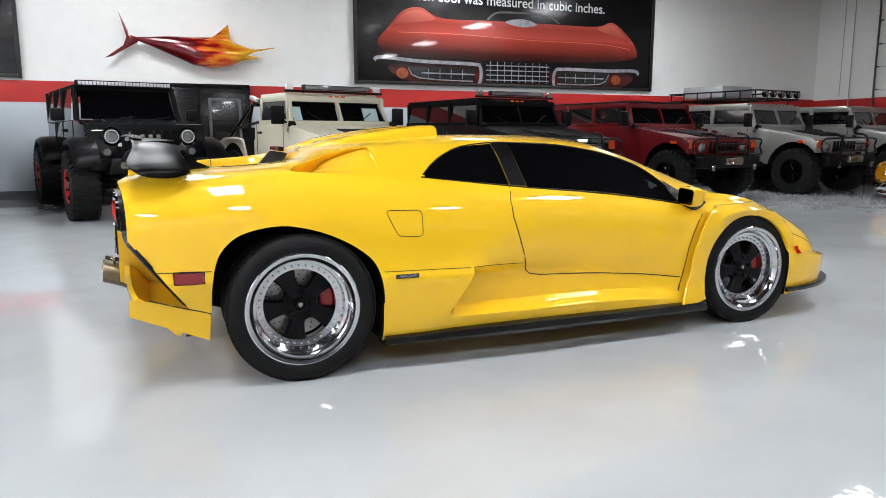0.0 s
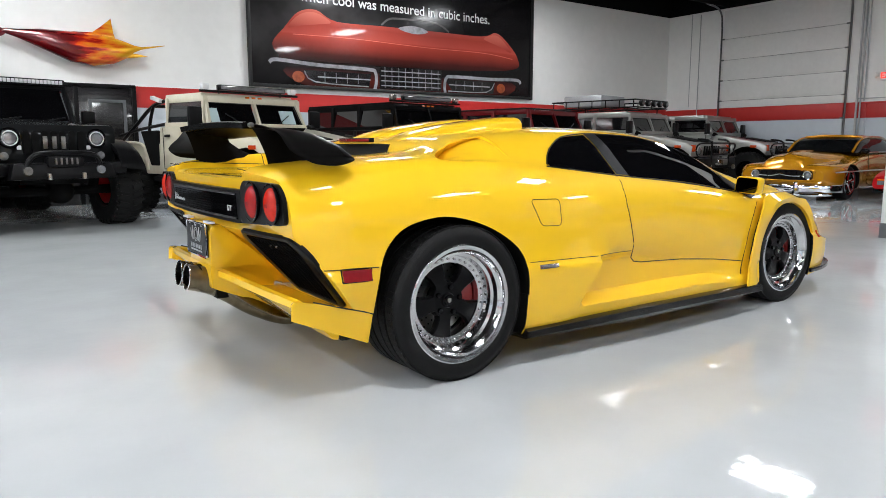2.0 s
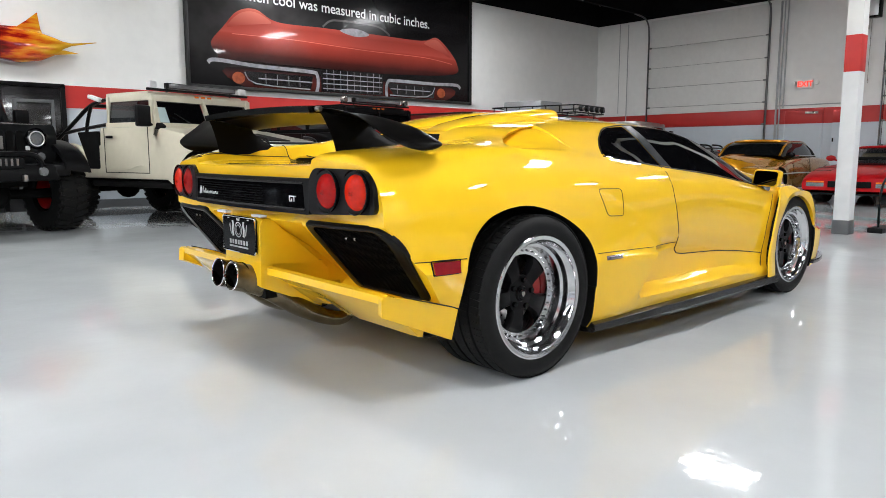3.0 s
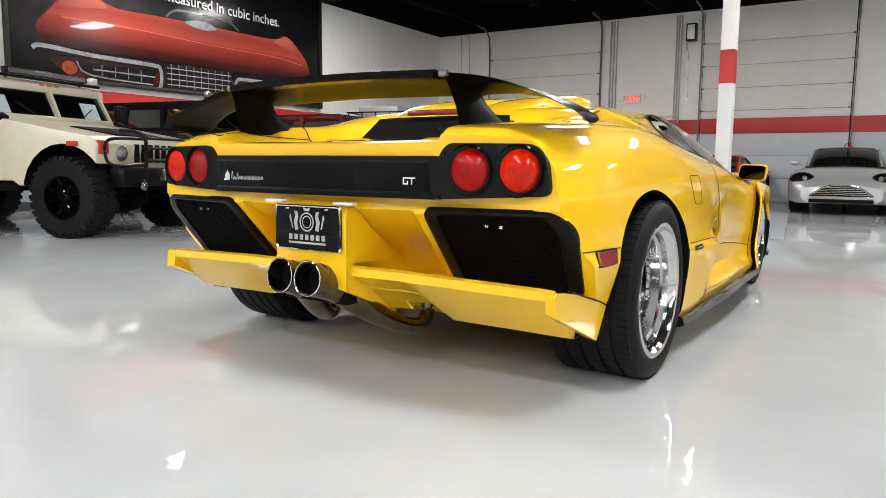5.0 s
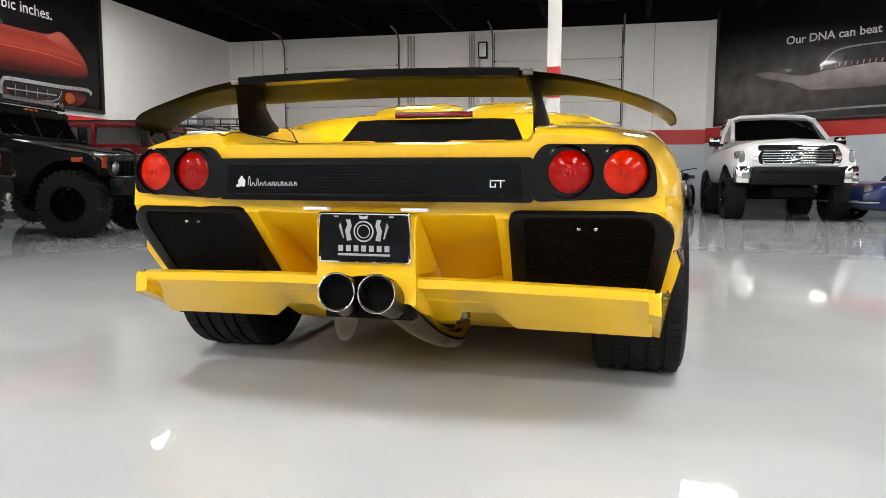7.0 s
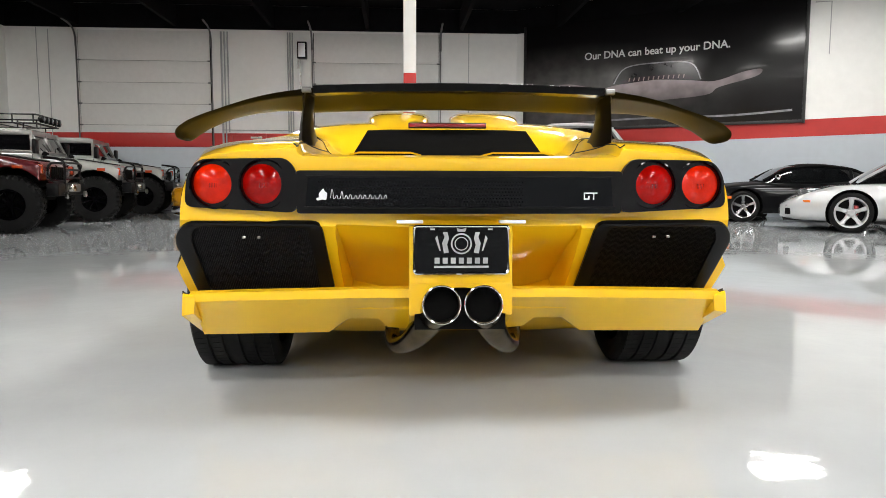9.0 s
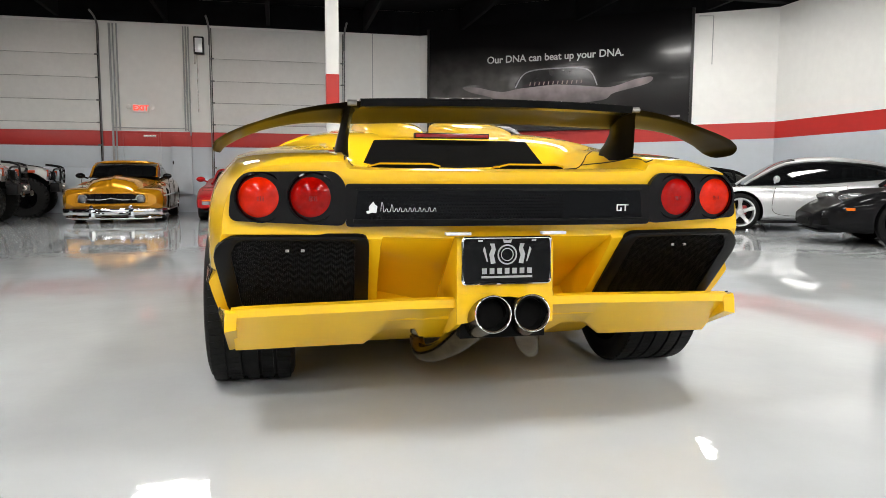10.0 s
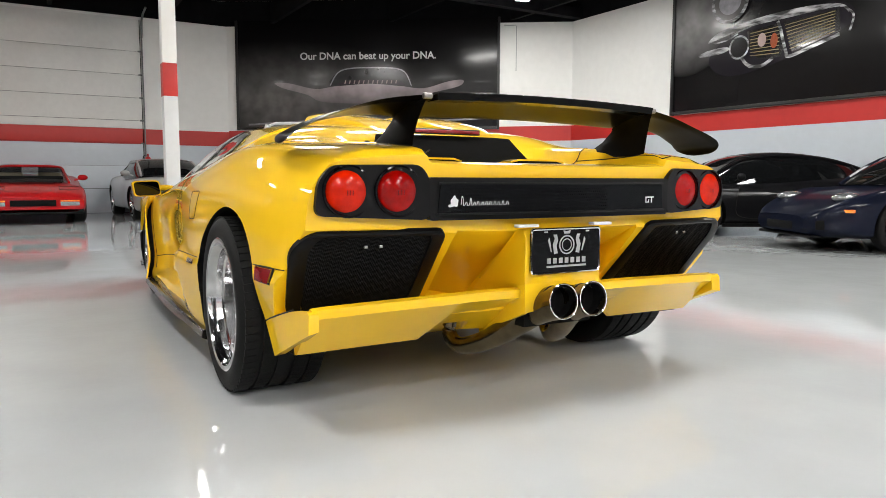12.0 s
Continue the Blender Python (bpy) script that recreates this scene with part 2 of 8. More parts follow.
def floor_material():
    m = mat("grey_epoxy_floor", (0.46, 0.48, 0.49), 0.05, coat=0.03, grain=0.06, scale=2.2, rough_var=0.03)
    nt = m.node_tree
    b = nt.nodes["Principled BSDF"]
    b.inputs["Specular IOR Level"].default_value = 0.27
    co = nt.nodes.new("ShaderNodeTexCoord")
    n = nt.nodes.new("ShaderNodeTexNoise")
    n.inputs["Scale"].default_value = 2.6
    n.inputs["Detail"].default_value = 4
    n.inputs["Roughness"].default_value = 0.62
    bp = nt.nodes.new("ShaderNodeBump")
    bp.inputs["Strength"].default_value = 0.4
    bp.inputs["Distance"].default_value = 0.004
    nt.links.new(co.outputs["Object"], n.inputs["Vector"])
    nt.links.new(n.outputs["Fac"], bp.inputs["Height"])
    nt.links.new(bp.outputs[0], b.inputs["Normal"])
    nt.links.new(bp.outputs[0], b.inputs["Coat Normal"])
    return m


def slab(name, lo, hi, material, label, category="wall"):
    bm = bmesh.new()
    add_box(bm, [(a + b) / 2 for a, b in zip(lo, hi)], [b - a for a, b in zip(lo, hi)])
    return solid(name, bm, material, label, category, kind="structure")


slab("floor", (BX - 0.2, SY - 2, -0.2), (WX + 0.4, NY + 0.4, 0.0), floor_material(), "glossy pale grey epoxy showroom floor", "floor")
slab("ceiling", (BX - 0.2, SY - 2, CEIL + 0.6), (WX + 0.4, NY + 0.4, CEIL + 0.75), CEILING, "black painted ceiling high above the cars", "ceiling")

P_DIAG = (V((16.2, 1.45)), V((11.27, -5.5)))


def wall(name, a, b, back, label, up=0.0, upper=None):
    """A wall from a to b, 0.2 thick to the side of back, in three painted bands."""
    a, b, back = V(a), V(b), V(back)
    ua, ub = up if isinstance(up, tuple) else (up, up)
    root = None
    for k, (z0, z1, m) in enumerate(((None, Z1, LOW), (Z1, Z2, RED), (Z2, None, upper or WHITE))):
        bm = bmesh.new()
        rows = [[V((*q, z)) for q in (p, p + back * .2) for z in ((0.0 if z0 is None else z0 + u, CEIL + 0.6 if z1 is None else z1 + u))] for p, u in ((a, ua), (b, ub))]
        rows = [[r[0], r[1], r[3], r[2]] for r in rows]
        add_loft(bm, rows, closed=True, caps=True)
        bmesh.ops.recalc_face_normals(bm, faces=bm.faces)
        if root is None:
            root = solid(name, bm, m, label, "wall", kind="structure")
        else:
            part("red_band" if k == 1 else "upper_wall", bm, m, root)
    return root


wall("wall_north", (BX, NY), (WX, NY), (0, 1), "white wall with a red band over a pale grey base", 0.03)
wall("wall_east", (WX, P_DIAG[0].y), (WX, NY), (1, 0), "white wall with a red band over a pale grey base")
wall("wall_diagonal", P_DIAG[0], P_DIAG[1], V((6.95, -4.93)).normalized(), "slanting white wall with a red band over grey", (0.03, 0.145))
wall("wall_south", (BX, SY), (P_DIAG[1].x, SY), (0, -1), "white wall with a red band over a pale grey base", 0.145)
# unseen end wall, kept white and near so it bounces light onto the tail
wall("bounce_wall_west", (BX, SY), (BX, NY), (-1, 0), "unseen white end wall with a red band, added to bounce light", 0.0)

# black base along the north wall
bm = bmesh.new()
add_box(bm, ((BX + WX) / 2, NY - 0.01, 0.07), (WX - BX, 0.02, 0.14))
solid("baseboard", bm, GREY_BASE, "dark grey painted skirting along the wall", "baseboard", kind="structure")

# dark band of roof structure above the walls
bm = bmesh.new()
for y in np.arange(SY + 1.2, NY, 2.4):
    add_box(bm, ((BX + WX) / 2, y, CEIL + 0.3), (WX - BX, 0.09, 0.5))
for x in (-4.9, 3.3, 11.0):
    add_box(bm, (x, (SY + NY) / 2, CEIL + 0.12), (0.2, NY - SY, 0.22))
solid("ceiling_beams", bm, CEILING, "black painted roof joists and girders", "ceiling beam", kind="structure")
bm = bmesh.new()
for a, b in (((BX, NY - 0.02), (WX, NY - 0.02)), ((WX - 0.02, P_DIAG[0].y), (WX - 0.02, NY)), ((BX, SY + 0.02), (P_DIAG[1].x, SY + 0.02)), (P_DIAG[0] - V((0.02, -0.014)), P_DIAG[1] - V((0.02, -0.014)))):
    a, b = V(a), V(b)
    n = V((-(b - a).y, (b - a).x)).normalized() * 0.012
    add_prism(bm, [tuple(a - n), tuple(b - n), tuple(b + n), tuple(a + n)], "z", CEIL, CEIL + 0.59)
solid("wall_top_trim", bm, CEILING, "black painted strip along the top of the walls", "trim", kind="structure")

# lamps: rectangular panels in rows
LAMP = mat("lamp_diffuser", (0.97, 0.985, 1.0), 0.5, glow=LAMP_POWER)
FIXTURE = mat("black_lamp_housing", (0.02, 0.02, 0.02), 0.5)
lamp = thing("ceiling_light", pose(0, 0, CEIL - 0.05), "rectangular tube lamp with four white tubes under the black ceiling", "ceiling lamp", "ceiling lamps in rows")
bm = bmesh.new()
add_box(bm, (0, 0, 0.045), (0.66, 1.3, 0.07), 0.01)
part("housing", bm, FIXTURE, lamp)
bm = bmesh.new()
add_box(bm, (0, 0, 0.005), (0.62, 1.26, 0.008))
part("reflector", bm, DOORW, lamp, "white reflector tray")
for k in range(4):
    bm = bmesh.new()
    add_box(bm, (-0.225 + 0.15 * k, 0, -0.012), (0.125, 1.16, 0.02))
    part("tube", bm, LAMP, lamp, "glowing white tube")
for y in (-0.5, 0.5):
    bm = bmesh.new()
    add_cyl(bm, (0, y, 0.08), (0, y, 0.65), 0.006, seg=6)
    part("hanger", bm, BLACK_MATT, lamp)
# rows at x -7.35 and -9.8 are unseen, added to brighten the car's tail
SPOTS = [(x, y) for x in (9.8, 4.9, 0.0, -4.9, -7.35, -9.8) for y in (-2.6, 2.1, 6.9, 11.7) if (x, y) not in ((4.9, 6.9), (4.9, 11.7))] + [(5.9, 12.6)]
lamp.matrix_basis = pose(SPOTS[0][0], SPOTS[0][1], CEIL - 0.05)
for x, y in SPOTS[1:]:
    copy_thing(lamp, pose(x, y, CEIL - 0.05))

# column
COLW = mat("column_white", (0.70, 0.71, 0.71), 0.45, grain=0.04, scale=10)
col = thing("column", pose(7.22, 4.387, 0), "square white column with a red band and grey foot", "column", kind="structure")
for nm, z0, z1, m, w in (("foot", 0.0, 0.16, GREY_BASE, 0.18), ("shaft", 0.16, 1.807, COLW, 0.166), ("red_band", 1.807, 2.203, RED, 0.168), ("upper_shaft", 2.203, CEIL + 0.1, WHITE, 0.166)):
    bm = bmesh.new()
    add_box(bm, (0, 0, (z0 + z1) / 2), (w, w, z1 - z0), 0.004)
    part(nm, bm, m, col)

# ---- the yellow supercar; x forward from the rear axle, y to its left ----
def supercar_sections():
    """Half sections from the sill up to the middle of the roof, as rows of 12 points (x, y, z)."""
    S = []

    def row(x, pts, shift=None):
        bow = min(1.0, max(0.0, (-x - .30) / .40))
        S.append([(x + (shift or {}).get(i, 0.0) + .062 * bow * (y / .9) ** 2, y, z) for i, (y, z) in enumerate(pts)])
    row(-0.735, [(.86, .40), (.88, .44), (.905, .47), (.91, .49), (.925, .62), (.918, .74), (.89, .825), (.80, .868), (.535, .888), (.515, .862), (.25, .858), (0, .858)], {4: .004, 5: .006, 6: .004})
    row(-0.70, [(.89, .38), (.91, .42), (.94, .47), (.945, .49), (.955, .62), (.945, .75), (.91, .845), (.81, .890), (.53, .905), (.505, .872), (.25, .866), (0, .866)])
    row(-0.55, [(.925, .34), (.945, .38), (.974, .46), (.98, .48), (.992, .62), (.984, .76), (.947, .855), (.83, .91), (.53, .925), (.49, .876), (.25, .868), (0, .868)])
    row(-0.30, [(.95, .28), (.965, .34), (.993, .46), (.996, .48), (1.012, .64), (1.010, .78), (.962, .87), (.84, .93), (.52, .945), (.465, .876), (.25, .868), (0, .868)])
    row(-0.02, [(.98, .16), (1.0, .22), (1.01, .45), (1.01, .475), (1.02, .65), (1.01, .79), (.965, .88), (.85, .945), (.55, .965), (.44, .89), (.25, .875), (0, .87)])
    row(0.13, [(.98, .15), (1.0, .21), (1.01, .45), (1.012, .475), (1.02, .66), (1.01, .80), (.965, .885), (.86, .95), (.58, .99), (.42, .985), (.25, .99), (0, .99)], {9: -.03, 10: -.02, 11: -.02})
    row(0.22, [(.98, .15), (1.004, .21), (1.016, .45), (1.016, .475), (1.026, .66), (1.014, .80), (.963, .885), (.86, .945), (.60, 1.015), (.42, 1.03), (.25, 1.035), (0, 1.03)])
    row(0.45, [(.98, .14), (1.012, .19), (1.04, .445), (1.034, .475), (1.040, .68), (1.024, .80), (.959, .875), (.86, .92), (.64, 1.035), (.42, 1.06), (.25, 1.065), (0, 1.06)])
    row(0.71, [(.99, .14), (1.03, .225), (1.058, .44), (1.038, .473), (1.034, .665), (1.014, .783), (.955, .851), (.868, .890), (.635, 1.046), (.42, 1.08), (.25, 1.085), (0, 1.08)], {2: .13, 3: .13})
    row(0.745, [(.99, .14), (1.03, .235), (.97, .425), (1.026, .468), (1.031, .661), (1.012, .780), (.951, .848), (.869, .886), (.634, 1.047), (.42, 1.085), (.25, 1.09), (0, 1.085)], {2: .13, 3: .13})
    row(1.15, [(1.0, .14), (1.035, .235), (.942, .415), (.962, .458), (.996, .63), (.989, .745), (.945, .81), (.885, .838), (.625, 1.058), (.42, 1.09), (.25, 1.098), (0, 1.098)])
    row(1.50, [(1.0, .14), (1.022, .235), (.93, .38), (.94, .42), (.965, .60), (.965, .72), (.935, .78), (.885, .806), (.605, 1.048), (.42, 1.08), (.25, 1.092), (0, 1.093)])
    row(1.80, [(.99, .14), (1.005, .225), (.93, .35), (.935, .39), (.955, .57), (.955, .69), (.93, .745), (.88, .77), (.61, 1.005), (.42, 1.05), (.25, 1.065), (0, 1.07)])
    row(2.05, [(.985, .14), (.99, .205), (.945, .33), (.95, .37), (.965, .55), (.96, .665), (.93, .715), (.865, .74), (.64, .925), (.42, .985), (.25, 1.005), (0, 1.01)])
    row(2.30, [(.98, .14), (.985, .2), (.975, .33), (.975, .37), (.985, .53), (.975, .645), (.93, .705), (.85, .715), (.69, .815), (.45, .89), (.25, .91), (0, .92)])
    row(2.55, [(.97, .14), (.985, .24), (.99, .38), (.99, .42), (.985, .55), (.965, .66), (.915, .735), (.83, .752), (.72, .755), (.5, .785), (.25, .81), (0, .82)])
    row(2.75, [(.96, .14), (.975, .24), (.98, .38), (.98, .42), (.97, .53), (.945, .635), (.90, .70), (.82, .718), (.70, .712), (.5, .715), (.25, .73), (0, .735)])
    row(3.00, [(.93, .15), (.945, .24), (.955, .36), (.955, .40), (.935, .49), (.91, .56), (.865, .60), (.79, .615), (.68, .61), (.5, .615), (.25, .625), (0, .63)])
    row(3.25, [(.86, .16), (.875, .24), (.88, .33), (.88, .36), (.86, .42), (.835, .465), (.79, .495), (.73, .505), (.62, .505), (.45, .51), (.25, .52), (0, .525)])
    row(3.45, [(.72, .18), (.74, .24), (.745, .31), (.745, .335), (.73, .375), (.70, .405), (.665, .42), (.62, .43), (.52, .435), (.38, .44), (.2, .45), (0, .455)])
    row(3.62, [(.42, .20), (.45, .24), (.46, .29), (.46, .31), (.45, .335), (.43, .35), (.40, .36), (.36, .365), (.30, .37), (.2, .375), (.1, .38), (0, .385)])
    # one more point for the ledge above the sill, which is flush behind the side scoop
    out = []
    for r in S:
        x, (_, y1, z1), (x2, y2, z2) = r[1][0], r[1], r[2]
        flush = y2 > y1 - .005 or x < .7
        mid = ((x + x2) / 2, (y1 + y2) / 2 + .002, (z1 + z2) / 2) if flush else (x + .01, y2 + .004 + .25 * (y1 - y2) * (x > 2.0), z1 + .045)
        out.append(r[:2] + [mid] + r[2:])
    return np.array(out)


def dense_skin(S, nu=70, nv=3):
    """Refines sections smoothly: nu stations along, nv steps between profile points."""
    nx, npnt, _ = S.shape
    xs = S[:, -1, 0]
    u = np.unique(np.concatenate([np.linspace(xs[0], xs[-1], nu), xs]))
    D = np.stack([np.stack([pchip(xs, S[:, j, k], u) for k in range(3)], -1) for j in range(npnt)], 1)
    out = []
    t = np.arange(npnt)
    tt = np.linspace(0, npnt - 1, (npnt - 1) * nv + 1)
    for r in D:
        out.append(np.stack([pchip(t, r[:, k], tt) for k in range(3)], -1))
    D = np.array(out)
    # the flank between sill and shoulder is one even sheet
    lo, hi = 4 * nv + 1, 8 * nv - 1
    for k in range(36):
        E = D.copy()
        E[1:-1, lo:hi + 2] = .25 * D[:-2, lo:hi + 2] + .5 * D[1:-1, lo:hi + 2] + .25 * D[2:, lo:hi + 2]
        D = E.copy()
        if k % 3 == 0:
            D[:, lo + 1:hi] = .25 * E[:, lo:hi - 1] + .5 * E[:, lo + 1:hi] + .25 * E[:, lo + 2:hi + 1]
    return D


def whole_rings(D, floor):
    """Half sections mirrored into closed rings with a flat underside."""
    rings = []
    for r in D:
        half = [V(p) for p in r]
        other = [V((p.x, -p.y, p.z)) for p in reversed(half[:-1])]
        ring = half + other
        x = half[0].x
        z = half[0].z
        ring += [V((x, -0.4, max(floor, z - 0.02))), V((x, 0.4, max(floor, z - 0.02)))]
        rings.append(ring)
    return rings


def disc_mesh(c, r, w, material, seg=48, ys=1):
    bm = bmesh.new()
    add_cyl(bm, (c[0], c[1], c[2]), (c[0], c[1] + ys * w, c[2]), r, seg=seg)
    bmesh.ops.recalc_face_normals(bm, faces=bm.faces)
    return mesh_of("tool", bm, material)


def prism_mesh(pts, axis, a, b, material):
    bm = bmesh.new()
    add_prism(bm, pts, axis, a, b)
    return mesh_of("tool", bm, material)


def tail_x(y):
    """The tail face is bowed in plan."""
    return -.742 + .062 * (min(abs(y), 1.0) / .9) ** 2


def slant(y, z, d=0.0):
    """A place on the slanting cut under the tail, d outwards from it."""
    top = tail_x(y) + .014
    x = top + (.655 - z) / .278 * (-.452 - top)
    return V((x - d * .71, y, z - d * .71))


car = thing("sports_car", pose(0.57, 4.345, 0, 0, 0, -0.9), "bright yellow low wedge-shaped supercar with a black rear wing", "car")
skin = dense_skin(supercar_sections())
bm = bmesh.new()
add_loft(bm, whole_rings(skin, 0.12), closed=True, caps=True)
bmesh.ops.recalc_face_normals(bm, faces=bm.faces)
shell = mesh_of("body", bm, [YELLOW, BLACK_MATT])
tools = []
for s in (-1, 1):
    arch = smooth_line([(-.352, .33, 0), (-.345, .46, 0), (-.318, .58, 0), (-.256, .655, 0), (-.17, .692, 0), (-.05, .707, 0), (.065, .690, 0), (.185, .648, 0), (.295, .585, 0), (.366, .515, 0), (.398, .42, 0), (.407, .33, 0)], 4)
    tools.append(prism_mesh([(p.x, p.y) for p in arch], "y", s * .55, s * 1.2, BLACK_MATT))
    tools.append(disc_mesh((2.61, s * 0.58, 0.32), 0.318, 0.6, BLACK_MATT, ys=s))
    # open wheel well below the arch
    tools.append(prism_mesh([(-0.35, -0.1), (0.402, -0.1), (0.402, 0.33), (-0.35, 0.33)], "y", s * 0.55, s * 1.2, BLACK_MATT))
    tools.append(prism_mesh([(2.292, -0.1), (2.928, -0.1), (2.928, 0.32), (2.292, 0.32)], "y", s * 0.58, s * 1.2, BLACK_MATT))
# the tail is cut away under the lamp band
bm = bmesh.new()
add_loft(bm, [[V(p) for p in ((-1.2, y, .655), (slant(y, .655).x, y, .655), (slant(y, .335).x, y, .335), (-.35, y, .335), (-.34, y, 0), (-1.2, y, 0))] for y in np.linspace(-1.3, 1.3, 41)], closed=True, caps=True)
tools.append(mesh_of("tool", bm, YELLOW))
# deep pockets between the plate box and the vents
for s in (-1, 1):
    bm = bmesh.new()
    add_loft(bm, [[slant(s * y, z, d) for y, z, d in ((.150, z, .03), (inner, z, .03), (inner - .012, z, -deep), (.150, z, -deep * .55))] for z, inner, deep in ((.640, .418, .004), (.56, .414, .040), (.48, .410, .085), (.40, .404, .118), (.29, .396, .150))], closed=True, caps=True)
    bmesh.ops.recalc_face_normals(bm, faces=bm.faces)
    tools.append(mesh_of("tool", bm, YELLOW))
# shoulder air scoops behind the side windows
from mathutils.bvhtree import BVHTree
b2 = bmesh.new()
b2.from_mesh(shell)
SMOOTH = BVHTree.FromBMesh(b2)
b2.free()
for s in (-1, 1):
    rows = []
    for x in np.concatenate([np.linspace(.021, .235, 14), np.linspace(.265, .44, 5)]):
        q = x + .065
        yu = float(np.interp(q, [.086, .10, .13, .19, .29, .42, .64], [.858, .815, .775, .715, .655, .615, .60]))
        yl = float(np.interp(q, [.086, .11, .2, .4, .64], [.866, .885, .90, .90, .86]))
        deep = float(np.interp(q, [.086, .12, .2, .3, .45, .64], [.03, .07, .074, .042, .016, .010]))
        under = []
        inner = yu - .9 * max(deep, 0)
        for k in range(9):
            f = k / 8
            y = inner + (yl - inner) * f
            z = SMOOTH.ray_cast(V((x, s * y, 2)), V((0, 0, -1)))[0].z
            under.append(V((x, s * y, z + .004 - (deep + .004) * (1 - f) ** .8)))
        edge = SMOOTH.ray_cast(V((x, s * yu, 2)), V((0, 0, -1)))[0].z
        rows.append(under + [V((x, s * yl, 1.25)), V((x, s * yu, 1.25)), V((x, s * yu, edge - .006))])
    bm = bmesh.new()
    add_loft(bm, rows, closed=True, caps=True)
    bmesh.ops.recalc_face_normals(bm, faces=bm.faces)
    tools.append(mesh_of("tool", bm, YELLOW))
shell = carve(shell, tools)
body = new("body", shell)
body.parent = car
BVH = None


def surface(x, z, s, y0=1.6):
    """The body's outer y at (x, z) on side s."""
    global BVH
    if BVH is None:
        from mathutils.bvhtree import BVHTree
        b2 = bmesh.new()
        b2.from_mesh(shell)
        BVH = BVHTree.FromBMesh(b2)
        b2.free()
    hit, n, _, _ = BVH.ray_cast(V((x, s * y0, z)), V((0, -s, 0)))
    return (hit, n) if hit else (V((x, s * 0.95, z)), V((0, s, 0)))


def deck(x, y):
    surface(0.5, 0.6, 1)
    hit, n, _, _ = BVH.ray_cast(V((x, y, 2)), V((0, 0, -1)))
    return (hit, n) if hit else (V((x, y, 0.9)), V((0, 0, 1)))


def side_panel(bm, s, xs, bottom, top, proud=0.004, rows=6):
    """A thin panel on the side of the body between two curves over xs."""
    grid = []
    for x in xs:
        lo, hi = bottom(x), top(x)
        col = []
        for k in range(rows + 1):
            hit, n = surface(x, lo + (hi - lo) * k / rows, s)
            col.append(hit + n * proud)
        grid.append(col)
    add_loft(bm, grid)


def curve(*pts):
    xs, zs = [p[0] for p in pts], [p[1] for p in pts]
    return lambda x: float(pchip(xs, zs, np.clip(x, xs[0], xs[-1])))


def seam(bm, s, pts, r=0.0027, step=0.03, sink=0.0):
    """A dark panel gap that follows (x, z) points on the side of the body."""
    out = []
    for a, b in zip(pts, pts[1:]):
        n = max(1, int(math.dist(a, b) / step))
        for k in range(n):
            t = k / n
            out.append((a[0] + (b[0] - a[0]) * t, a[1] + (b[1] - a[1]) * t))
    out.append(pts[-1])
    line3 = []
    for x, z in out:
        hit, n = surface(x, z, s)
        line3.append(hit - n * sink)
    add_tube(bm, line3, r, seg=6)


